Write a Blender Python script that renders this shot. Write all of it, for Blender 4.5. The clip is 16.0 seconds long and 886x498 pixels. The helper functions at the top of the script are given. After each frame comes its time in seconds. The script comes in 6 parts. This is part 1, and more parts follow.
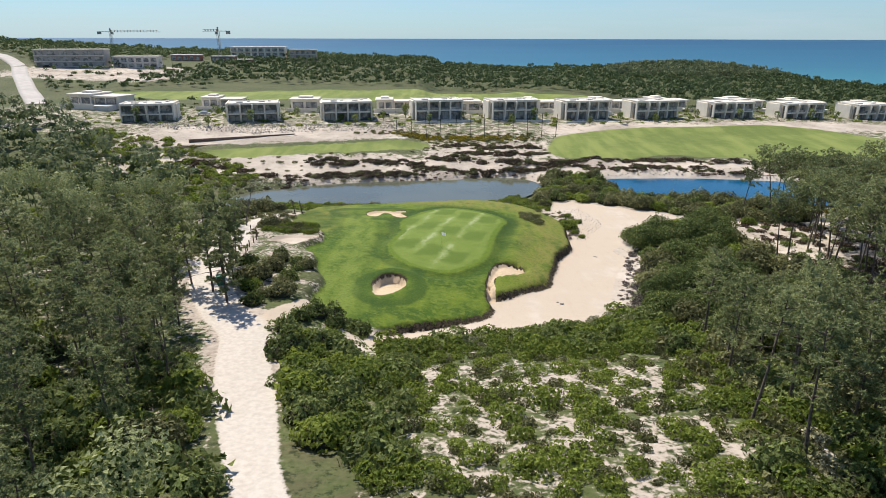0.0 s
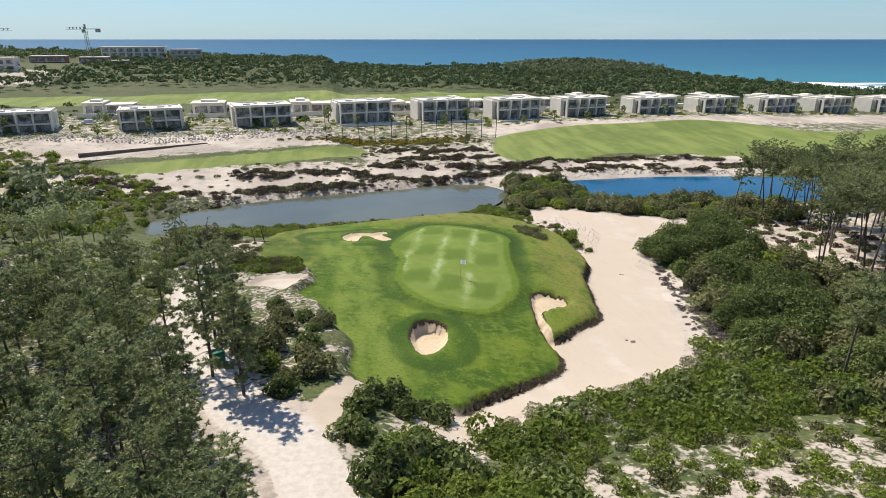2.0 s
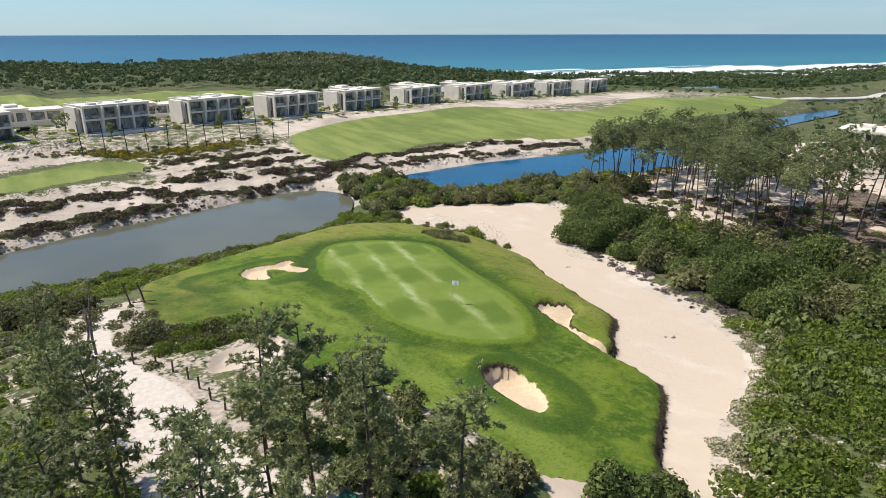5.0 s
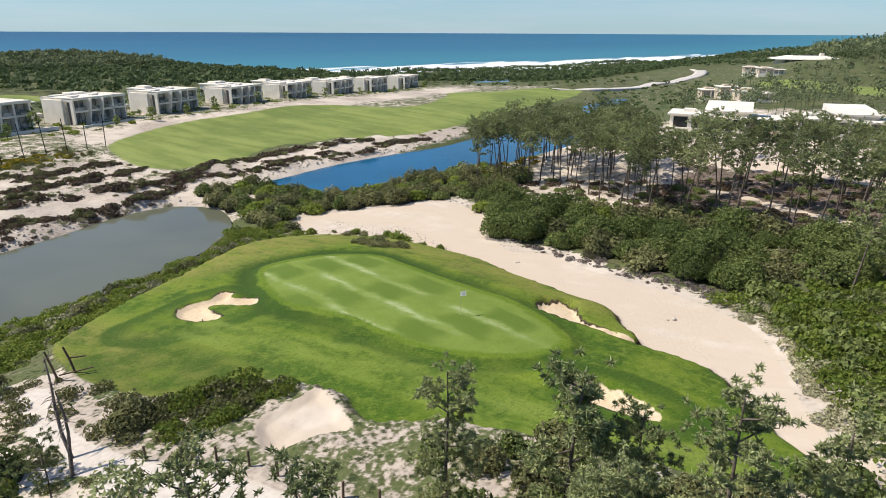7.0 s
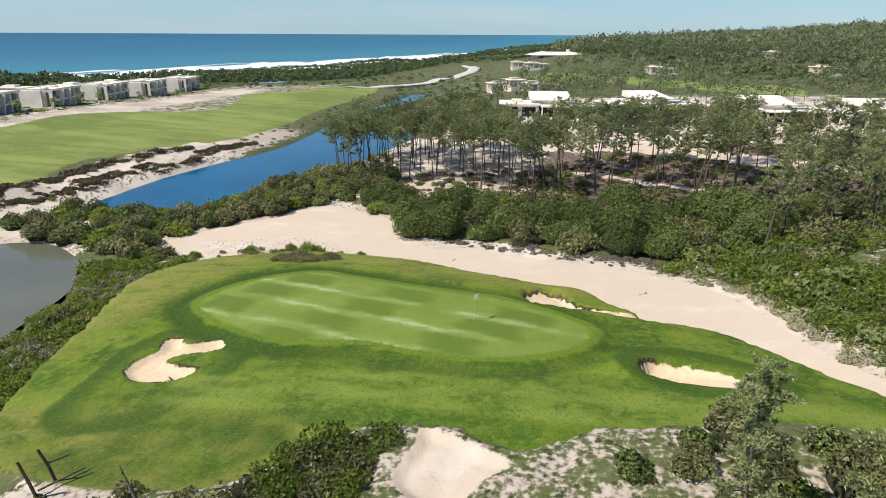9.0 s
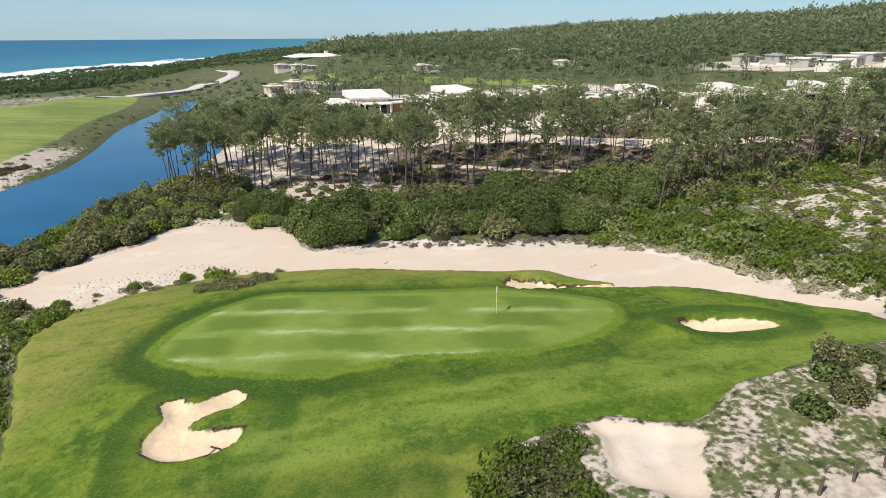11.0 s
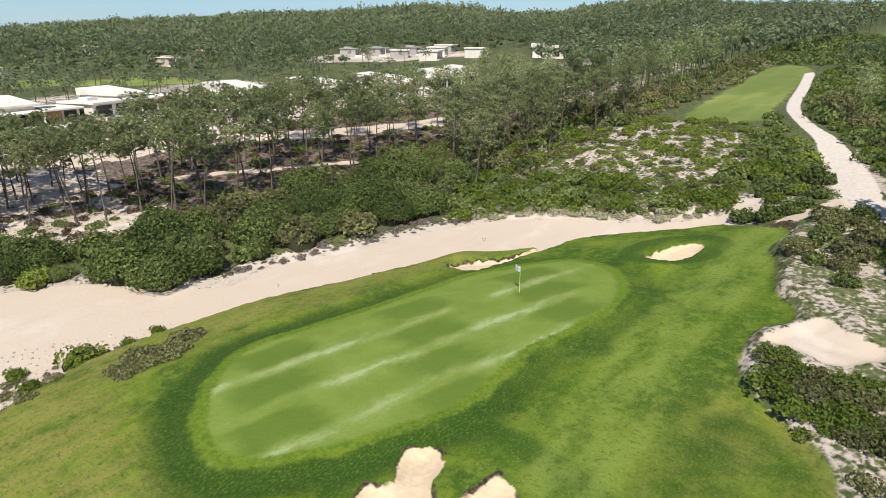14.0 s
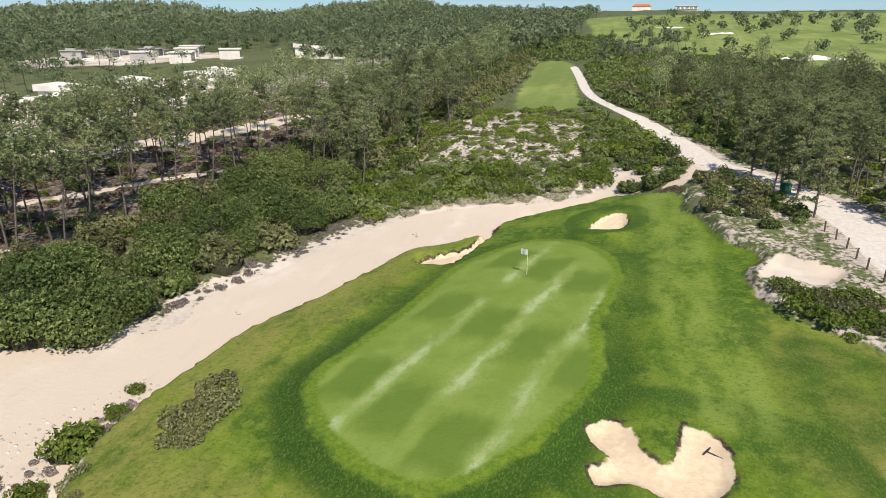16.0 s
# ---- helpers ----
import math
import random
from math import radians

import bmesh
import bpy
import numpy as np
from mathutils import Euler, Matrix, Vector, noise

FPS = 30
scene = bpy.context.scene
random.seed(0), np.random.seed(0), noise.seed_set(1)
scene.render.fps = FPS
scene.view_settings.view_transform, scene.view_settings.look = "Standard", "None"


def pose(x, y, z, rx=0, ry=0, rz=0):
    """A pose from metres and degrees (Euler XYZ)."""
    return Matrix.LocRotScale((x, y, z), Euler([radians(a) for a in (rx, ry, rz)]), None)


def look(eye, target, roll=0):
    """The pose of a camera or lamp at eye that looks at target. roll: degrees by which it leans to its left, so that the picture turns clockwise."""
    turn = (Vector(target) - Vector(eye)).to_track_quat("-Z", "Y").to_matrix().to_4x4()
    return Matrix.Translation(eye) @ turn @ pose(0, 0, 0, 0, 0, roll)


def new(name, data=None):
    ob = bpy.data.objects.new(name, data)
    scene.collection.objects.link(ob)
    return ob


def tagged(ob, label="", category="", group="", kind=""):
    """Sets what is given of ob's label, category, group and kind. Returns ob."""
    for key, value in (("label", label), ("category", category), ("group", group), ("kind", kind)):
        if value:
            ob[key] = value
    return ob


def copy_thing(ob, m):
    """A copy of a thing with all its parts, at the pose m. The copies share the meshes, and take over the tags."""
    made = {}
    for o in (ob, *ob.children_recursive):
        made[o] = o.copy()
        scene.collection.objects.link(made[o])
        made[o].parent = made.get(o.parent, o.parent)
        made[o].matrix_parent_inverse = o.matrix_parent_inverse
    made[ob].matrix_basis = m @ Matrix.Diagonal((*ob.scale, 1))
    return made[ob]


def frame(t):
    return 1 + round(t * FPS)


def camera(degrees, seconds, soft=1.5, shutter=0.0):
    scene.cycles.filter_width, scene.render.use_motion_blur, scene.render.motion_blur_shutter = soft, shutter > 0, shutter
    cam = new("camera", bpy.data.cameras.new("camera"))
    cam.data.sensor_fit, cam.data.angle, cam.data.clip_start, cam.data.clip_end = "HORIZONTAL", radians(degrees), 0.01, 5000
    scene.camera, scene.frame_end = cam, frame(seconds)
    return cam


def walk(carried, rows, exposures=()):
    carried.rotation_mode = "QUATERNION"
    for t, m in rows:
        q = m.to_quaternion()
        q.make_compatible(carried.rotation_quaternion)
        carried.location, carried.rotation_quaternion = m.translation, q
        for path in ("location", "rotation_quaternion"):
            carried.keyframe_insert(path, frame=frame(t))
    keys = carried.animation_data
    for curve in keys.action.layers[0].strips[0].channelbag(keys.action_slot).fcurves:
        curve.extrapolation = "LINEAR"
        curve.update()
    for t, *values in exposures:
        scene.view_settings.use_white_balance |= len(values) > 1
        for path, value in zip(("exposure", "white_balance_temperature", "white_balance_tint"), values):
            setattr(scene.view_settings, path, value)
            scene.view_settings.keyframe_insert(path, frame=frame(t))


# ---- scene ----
cam = camera(70.43, 16.0, 0.9)
ROWS = [
    (0.0, 0.06, 0.02, 28.12, 71.35, -0.12, 0.36),
    (0.5, -3.06, 5.02, 27.78, 71.44, -0.07, -1.24),
    (1.0, -6.65, 9.49, 27.32, 71.45, -0.03, -4.11),
    (1.5, -10.59, 13.56, 26.89, 71.45, 0.01, -7.07),
    (2.0, -14.62, 17.29, 26.48, 71.42, -0.01, -10.18),
    (2.5, -18.5, 20.9, 26.12, 71.36, 0.02, -13.91),
    (3.0, -22.17, 24.64, 25.71, 71.3, 0.05, -18.6),
    (3.5, -25.53, 28.44, 25.28, 71.23, 0.09, -23.39),
    (6.0, -39.01, 48.83, 23.84, 70.97, -0.1, -46.11),
    (6.5, -40.92, 53.34, 23.5, 70.94, -0.21, -51.18),
    (7.0, -42.58, 57.92, 23.15, 70.96, -0.24, -56.32),
    (7.5, -43.92, 62.52, 22.84, 70.94, -0.29, -61.51),
    (8.0, -44.89, 67.25, 22.56, 70.97, -0.3, -66.76),
    (8.5, -45.55, 71.98, 22.22, 71.01, -0.31, -72.14),
    (9.0, -45.91, 76.72, 21.79, 71.09, -0.24, -77.66),
    (11.5, -41.97, 100.99, 20.19, 71.33, 0.46, -107.09),
    (12.0, -39.8, 105.63, 20.03, 71.25, 0.53, -113.8),
    (12.5, -37.09, 110.11, 19.89, 71.16, 0.46, -120.38),
    (13.0, -33.87, 114.43, 19.74, 71.0, 0.39, -126.64),
    (13.5, -29.95, 118.39, 19.52, 70.97, 0.28, -132.9),
    (14.0, -25.7, 122.06, 19.28, 70.97, 0.23, -139.18),
    (14.5, -21.18, 125.28, 19.07, 70.95, 0.23, -145.43),
    (15.0, -16.26, 127.94, 18.89, 70.95, 0.22, -151.93),
    (15.5, -11.32, 130.04, 18.78, 71.02, 0.13, -158.75),
    (16.0, -7.1, 132.09, 18.81, 71.03, 0.05, -164.18),
]
EXPOSURE = [(0.0, 0.22), (16.0, 0.22)]
walk(cam, [(t, pose(x, y, z, rx, ry, rz)) for t, x, y, z, rx, ry, rz in ROWS], EXPOSURE)

# ---- world and sun ----
SUN_ELEV, SUN_AZ = 53.0, 33.0  # degrees up; degrees to the left of +y
world = bpy.data.worlds.new("sky")
scene.world = world
world.use_nodes = True
wn = world.node_tree.nodes
sky = wn.new("ShaderNodeTexSky")
sky.sky_type, sky.sun_disc = "NISHITA", False
sky.sun_elevation, sky.sun_rotation = radians(SUN_ELEV), radians(360 - SUN_AZ)
sky.air_density, sky.dust_density, sky.ozone_density = 1.0, 0.3, 3.0
tint = wn.new("ShaderNodeMix")
tint.data_type, tint.blend_type = "RGBA", "MULTIPLY"
tint.inputs[0].default_value = 1.0
tint.inputs[7].default_value = (0.68, 0.92, 1.18, 1.0)
world.node_tree.links.new(sky.outputs[0], tint.inputs[6])
where, stretch, wisps, cover, cloudy = (wn.new("ShaderNode" + k) for k in ("TexCoord", "Mapping", "TexNoise", "MapRange", "Mix"))
stretch.inputs["Scale"].default_value = (1.2, 1.2, 11.0)
wisps.inputs["Scale"].default_value, wisps.inputs["Detail"].default_value, wisps.inputs["Roughness"].default_value = 2.2, 6.0, 0.62
for sock, value in zip(cover.inputs[1:5], (0.46, 0.80, 0.0, 0.55)):
    sock.default_value = value
cloudy.data_type = "RGBA"
cloudy.inputs[7].default_value = (7.0, 7.4, 7.8, 1.0)
wl = world.node_tree.links
wl.new(where.outputs["Generated"], stretch.inputs["Vector"])
wl.new(stretch.outputs[0], wisps.inputs["Vector"])
wl.new(wisps.outputs["Fac"], cover.inputs[0])
wl.new(cover.outputs[0], cloudy.inputs[0])
wl.new(tint.outputs[2], cloudy.inputs[6])
height, low, hazy = (wn.new("ShaderNode" + k) for k in ("SeparateXYZ", "MapRange", "Mix"))
for sock, value in zip(low.inputs[1:5], (0.0, 0.22, 0.56, 0.0)):
    sock.default_value = value
hazy.data_type = "RGBA"
hazy.inputs[7].default_value = (4.5, 6.2, 7.3, 1.0)
wl.new(where.outputs["Generated"], height.inputs[0])
wl.new(height.outputs[2], low.inputs[0])
wl.new(low.outputs[0], hazy.inputs[0])
wl.new(cloudy.outputs[2], hazy.inputs[6])
wl.new(hazy.outputs[2], wn["Background"].inputs[0])
wn["Background"].inputs[1].default_value = 0.088
sun = new("sun", bpy.data.lights.new("sun", "SUN"))
sun.data.energy, sun.data.angle, sun.data.color = 5.0, radians(0.5), (1.0, 0.93, 0.82)
sun_dir = Vector((-math.sin(radians(SUN_AZ)) * math.cos(radians(SUN_ELEV)), math.cos(radians(SUN_AZ)) * math.cos(radians(SUN_ELEV)), math.sin(radians(SUN_ELEV))))
sun.matrix_world = look(sun_dir * 300, (0, 0, 0))


# ---- material tools ----
class Nodes:
    """Short names for building a node material."""

    def __init__(self, name, rough=0.8, metal=0.0, spec=0.3):
        self.mat = bpy.data.materials.new(name)
        self.mat.use_nodes = True
        self.t = self.mat.node_tree
        self.bsdf = self.t.nodes["Principled BSDF"]
        self.bsdf.inputs["Roughness"].default_value = rough
        self.bsdf.inputs["Metallic"].default_value = metal
        self.bsdf.inputs["Specular IOR Level"].default_value = spec

    def node(self, kind, **kw):
        n = self.t.nodes.new(kind)
        return n

    def link(self, a, b):
        self.t.links.new(a, b)

    def set(self, sock, v):
        if isinstance(v, (int, float, tuple)):
            if isinstance(v, tuple) and len(v) == 3:
                v = (*v, 1.0)
            sock.default_value = v
        else:
            self.link(v, sock)

    def coords(self, scale=(1, 1, 1), rot=0.0):
        g = self.node("ShaderNodeNewGeometry")
        m = self.node("ShaderNodeMapping")
        m.inputs["Scale"].default_value = scale
        m.inputs["Rotation"].default_value = (0, 0, rot)
        self.link(g.outputs["Position"], m.inputs["Vector"])
        return m.outputs[0]

    def noise(self, scale, detail=3.0, rough=0.55, vec=None):
        n = self.node("ShaderNodeTexNoise")
        n.inputs["Scale"].default_value, n.inputs["Detail"].default_value, n.inputs["Roughness"].default_value = scale, detail, rough
        self.link(vec if vec is not None else self.coords(), n.inputs["Vector"])
        return n.outputs["Fac"]

    def math(self, op, a, b=0.0, c=0.0):
        n = self.node("ShaderNodeMath")
        n.operation = op
        for s, v in zip(n.inputs, (a, b, c)):
            self.set(s, v)
        return n.outputs[0]

    def ramp(self, x, lo, hi, out0=0.0, out1=1.0):
        n = self.node("ShaderNodeMapRange")
        n.interpolation_type = "SMOOTHSTEP"
        for s, v in zip(n.inputs, (x, lo, hi, out0, out1)):
            self.set(s, v)
        return n.outputs[0]

    def mix(self, f, a, b):
        n = self.node("ShaderNodeMix")
        n.data_type = "RGBA"
        self.set(n.inputs[0], f)
        self.set(n.inputs[6], a)
        self.set(n.inputs[7], b)
        return n.outputs[2]

    def attr(self, name):
        n = self.node("ShaderNodeAttribute")
        n.attribute_name = name
        return n.outputs["Fac"]

    def bump(self, height, strength=0.5, distance=0.05):
        n = self.node("ShaderNodeBump")
        n.inputs["Strength"].default_value, n.inputs["Distance"].default_value = strength, distance
        self.link(height, n.inputs["Height"])
        self.link(n.outputs[0], self.bsdf.inputs["Normal"])

    def color(self, c):
        self.set(self.bsdf.inputs["Base Color"], c)
        return self.mat


def island_random(n):
    return n.node("ShaderNodeNewGeometry").outputs["Random Per Island"]


def object_random(n):
    return n.node("ShaderNodeObjectInfo").outputs["Random"]


def leaf_material(name, dark, mid, light, gloss=0.5, thin=0.25):
    """Foliage: each leaf its own tone, each plant its own shade, a little light let through."""
    n = Nodes(name, max(gloss, 0.7), 0.0, 0.14)
    r, o = island_random(n), object_random(n)
    c = n.mix(n.ramp(r, 0.0, 0.6), dark, mid)
    c = n.mix(n.ramp(r, 0.55, 1.0), c, light)
    c = n.mix(n.ramp(o, 0.1, 0.5, 0.6, 0.0), c, dark)
    c = n.mix(n.ramp(o, 0.5, 1.0, 0.0, 0.5), c, light)
    big = n.noise(0.13, 2.0)
    c = n.mix(n.ramp(big, 0.35, 0.7, 0.0, 0.45), c, dark)
    # fine noise paints shaded gaps and lit tips, as of smaller leaves
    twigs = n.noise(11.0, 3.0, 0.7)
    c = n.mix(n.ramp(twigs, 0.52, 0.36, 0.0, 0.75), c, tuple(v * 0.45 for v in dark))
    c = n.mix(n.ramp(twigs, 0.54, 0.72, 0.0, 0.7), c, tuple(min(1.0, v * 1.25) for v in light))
    n.bump(n.noise(16.0, 2.0), 0.8, 0.06)
    n.color(c)
    tr = n.node("ShaderNodeBsdfTranslucent")
    n.set(tr.inputs[0], n.mix(0.35, c, light))
    ms = n.node("ShaderNodeMixShader")
    ms.inputs[0].default_value = thin
    n.link(n.bsdf.outputs[0], ms.inputs[1])
    n.link(tr.outputs[0], ms.inputs[2])
    n.link(ms.outputs[0], n.t.nodes["Material Output"].inputs[0])
    return n.mat


def plain_material(name, c, rough=0.7, metal=0.0, var=0.12, scale=3.0, spec=0.3, bump=0.0):
    n = Nodes(name, rough, metal, spec)
    f = n.noise(scale, 4.0)
    f2 = n.noise(scale * 0.12, 3.0)
    lo = tuple(v * (1 - var) for v in c)
    hi = tuple(min(1.0, v * (1 + var)) for v in c)
    col = n.mix(n.ramp(f, 0.3, 0.7), lo, hi)
    col = n.mix(n.ramp(f2, 0.45, 0.75, 0.0, 0.5), col, tuple(v * (1 - 2 * var) for v in c))
    if bump:
        n.bump(f, bump, 0.05)
    return n.color(col)


# ---- the plan: outlines in metres ----
GREEN = [(-0.4, 74.9), (-4, 76), (-6.6, 79.6), (-7.3, 83), (-6.8, 87.5), (-6, 91), (-6.3, 96), (-6.3, 99), (-5.1, 102), (-3.5, 105), (-1, 108.2), (1.5, 108.9), (4.5, 107.6), (7.3, 105.2), (9.2, 102), (8.4, 98), (7.2, 93.5), (6.3, 89), (5.6, 84), (4.3, 80.2), (2.2, 77)]
TURF = [(19.6, 98.3), (19.2, 94), (16.2, 88), (15.2, 84), (14, 80), (12.8, 75.6), (9.2, 73.2), (7.4, 71.4), (6, 71), (6.4, 74.9), (8.4, 76.6), (10.2, 77.6), (10.8, 79.4), (9.2, 80.8), (7.4, 80.6), (6.4, 79), (5.4, 75), (4.6, 69), (5, 66.8), (4, 64.2), (0.6, 61.8), (-4.2, 58.9), (-6.6, 57), (-10, 58), (-13.2, 59), (-14, 62), (-13.5, 66), (-15, 69.5), (-16.4, 75), (-18, 77.3), (-18.6, 79.4), (-17.2, 82), (-17.1, 84.4), (-18, 88), (-20.5, 90.6), (-23.4, 93), (-24.4, 98), (-24, 103), (-22.5, 108.4), (-18.8, 111.3), (-11.7, 114.6), (-4, 117), (4, 120), (9, 120.4), (14.5, 117.5), (18.4, 112.5), (20.2, 106)]
BUNKER_FRONT = [(-7.8, 70.9), (-6.9, 71.6), (-5.8, 71.6), (-4.8, 70.8), (-4.7, 69.2), (-5.3, 67.3), (-6.5, 65.5), (-7.8, 64.9), (-8.4, 66), (-8.5, 68.4)]
BUNKER_BACK = [(-7.4, 107.2), (-6.9, 106), (-7.9, 105.3), (-7.2, 104.4), (-6.6, 103), (-7.6, 102), (-9, 102.6), (-9.5, 104.1), (-10.6, 105.0), (-11.2, 103.4), (-11.6, 101.8), (-12.7, 102), (-13.5, 103.2), (-13.6, 105.4), (-12.2, 107.2), (-10.5, 107.3), (-9, 106.7)]
BUNKER_RIGHT = [(6.2, 70.4), (6.3, 74.9), (8.3, 76.7), (10.0, 77.7), (10.6, 79.2), (9.2, 80.6), (7.4, 80.5), (6.4, 79), (5.5, 75.2), (4.9, 70.4), (5.6, 69.4)]
MEADOW_BUNKER = [(-43, -54), (-48, -60), (-57, -62), (-62, -58), (-55, -56), (-50, -52)]
DARK_TURF_BACK = [(-5.6, 99.6), (-10, 98.6), (-15, 99.2), (-19, 101.4), (-20.4, 105), (-18.6, 108.3), (-14, 109.2), (-9, 109.6), (-5, 107)]
DARK_TURF_FRONT = [(-6.4, 73.6), (-3, 72), (-2, 67.6), (-4, 63.2), (-8.2, 61.8), (-10.6, 64.5), (-10.4, 69.6)]
DARK_TURF_WEST = [(-16.4, 93), (-17, 100), (-20.5, 104), (-21, 109), (-24.5, 104), (-25, 95), (-20, 90.4)]
APPROACH = [(-12, 60), (-12.2, 66), (-12.8, 74), (-12.6, 82), (-12.8, 88), (-13.8, 95), (-14.2, 100)]
SAND_LEFT = [(-17.7, 84), (-18.4, 82.2), (-19.4, 80.1), (-20.3, 78.7), (-21.8, 80), (-23.3, 80.6), (-24.3, 81.4), (-23.6, 83.2), (-22.2, 84.4), (-20.6, 84.3), (-19.3, 83.9)]
WASTE = [(24, 131), (29, 130), (33, 125.5), (38, 119.5), (43, 114.5), (40, 107), (36, 101.5), (29.8, 97), (26.2, 93.5), (27, 88.5), (24, 82), (21.6, 75), (19.4, 69), (15.6, 64), (11, 61), (5.5, 59.3), (0, 57.2), (-4, 54.8), (-6.2, 51.6), (-9.4, 51.6), (-8.6, 53.6), (-6.6, 55.6), (-4.4, 60), (-2, 64), (2, 68), (3, 78), (6, 84), (12, 88), (16, 98), (19, 107), (22, 113), (21.6, 119), (21, 125)]
PATH = [(6.5, -38), (3.4, -20), (-0.5, 5), (-5.4, 19), (-9.8, 27), (-13, 35.5), (-15.6, 43), (-17.6, 49.5), (-20.8, 54), (-24.2, 60), (-26.6, 66), (-28, 72), (-28.4, 79), (-29.4, 86), (-29.4, 94), (-27.4, 101)]
PATH_SPUR = [(-17.4, 49), (-16, 53.5), (-14, 57), (-13, 58.4)]
POND_WEST = [(-47, 139), (-38, 145.3), (-27, 150), (-15, 152.6), (0, 154.8), (8, 157), (16, 157.4), (20.5, 155), (22.6, 148), (18.2, 139.5), (14, 136), (8.7, 132.5), (-0.5, 130.4), (-11, 128.5), (-19, 127.2), (-28, 127.6), (-37, 130), (-46, 129)]
POND_EAST = [(40.5, 156), (50, 157.4), (64, 157.6), (81, 155), (100, 151), (128, 152.6), (168, 157.5), (205, 157), (249, 158), (250, 150), (205, 147), (168, 142), (130, 123), (88, 124.5), (74, 130), (62, 134), (44, 136), (40, 146)]
POND_FAR = [(378, 288), (388, 312), (420, 334), (455, 348), (470, 334), (440, 312), (410, 284)]
FAIRWAY = [(29.5, 183), (33, 175.6), (48, 174.6), (66, 177.6), (90, 171.8), (109, 165), (140, 166), (168, 169), (222, 170), (262, 178), (250, 205), (217, 226), (196, 214), (150, 199), (134, 215), (116, 225), (92, 222), (68, 220), (48, 213), (36, 204)]
STRIP = [(-70, 175), (-57, 179.5), (-42, 183), (-26, 187.5), (-6, 193), (-8.6, 182), (-28, 175.6), (-46, 172.6), (-60, 168.6)]
FAIRWAY_BACK = [(-150, 300), (-80, 318), (-20, 335), (30, 345), (70, 330), (66, 300), (20, 288), (-60, 282), (-140, 280)]
FAIRWAY_MID = [(235, 352), (300, 380), (400, 430), (500, 488), (500, 465), (400, 405), (300, 355)]
TEE = [(10, 22.6), (0.8, 20.6), (1.6, 8), (4.5, -20), (7.5, -44), (15.5, -44), (15, -20), (13, 8)]
MEADOW_BACK = [(-30, -45), (-22, -80), (0, -120), (10, -190), (0, -420), (-260, -560), (-420, -300), (-250, -60), (-90, -10)]
ROAD = [(-300, 432), (-258, 390), (-225, 342), (-190, 292), (-163, 254)]
FAIRWAY_EAST = [(185, 8), (215, 2), (262, 40), (310, 84), (318, 104), (296, 106), (250, 62), (205, 26)]
CLEARING = [(150, -112), (190, -118), (225, -100), (222, -66), (190, -62), (160, -84)]
TRACK = [(72, 88), (67, 74), (62.5, 67), (59, 61), (53.5, 54), (46, 49), (38, 45)]
LANE = [(98, 108), (88, 84), (87, 68), (80.5, 52), (72, 41), (63, 30), (56, 16)]
ROAD_EAST = [(250, 188), (276, 172), (334, 154), (390, 150), (440, 165)]


def ring(points, step=4, closed=True):
    """A smooth outline through the corners (Catmull-Rom)."""
    p, n, out = np.array(points, float), len(points), []
    for i in range(n if closed else n - 1):
        idx = [(i - 1) % n, i, (i + 1) % n, (i + 2) % n] if closed else [max(i - 1, 0), i, i + 1, min(i + 2, n - 1)]
        a, b, c, d = p[idx]
        for k in range(step):
            t = k / step
            out.append(0.5 * (2 * b + (c - a) * t + (2 * a - 5 * b + 4 * c - d) * t * t + (3 * b - a - 3 * c + d) * t ** 3))
    if not closed:
        out.append(p[-1])
    return np.array(out)


def distance(x, y, line, closed=True):
    """Distance to an outline: positive inside a closed one; for an open line, minus the distance."""
    best, inside = np.full(x.shape, 1e9), np.zeros(x.shape, bool)
    m = len(line)
    for i in range(m if closed else m - 1):
        (ax, ay), (bx, by) = line[i], line[(i + 1) % m]
        dx, dy = bx - ax, by - ay
        t = np.clip(((x - ax) * dx + (y - ay) * dy) / (dx * dx + dy * dy + 1e-9), 0, 1)
        best = np.minimum(best, (x - ax - t * dx) ** 2 + (y - ay - t * dy) ** 2)
        if closed:
            with np.errstate(divide="ignore", invalid="ignore"):
                inside ^= ((ay > y) != (by > y)) & (x < dx * (y - ay) / (dy + (dy == 0) * 1e-9) + ax)
    best = np.sqrt(best)
    return np.where(inside, best, -best) if closed else -best


LINES = {k: ring(v) for k, v in (("green", GREEN), ("turf", TURF), ("bunker_front", BUNKER_FRONT), ("bunker_back", BUNKER_BACK), ("sand_left", SAND_LEFT), ("bunker_right", BUNKER_RIGHT), ("dark_turf_back", DARK_TURF_BACK), ("dark_turf_front", DARK_TURF_FRONT), ("dark_turf_west", DARK_TURF_WEST), ("meadow_bunker", MEADOW_BUNKER), ("waste", WASTE), ("pond_west", POND_WEST), ("pond_east", POND_EAST), ("pond_far", POND_FAR), ("fairway", FAIRWAY), ("strip", STRIP), ("fairway_back", FAIRWAY_BACK), ("fairway_mid", FAIRWAY_MID), ("tee", TEE), ("meadow", MEADOW_BACK), ("fairway_east", FAIRWAY_EAST), ("clearing", CLEARING))}
LINES["path"], LINES["spur"], LINES["road"] = ring(PATH, 4, False), ring(PATH_SPUR, 4, False), ring(ROAD, 4, False)
LINES["road_east"] = ring(ROAD_EAST, 4, False)
LINES["track"], LINES["lane"] = ring(TRACK, 4, False), ring(LANE, 4, False)
LINES["approach"] = ring(APPROACH, 4, False)
OPEN_LINES = ("track", "lane", "approach", "path", "spur", "road", "road_east")
WATER_Z, FAR_WATER_Z, SEA_Z = -6.0, -16.0, -22.0


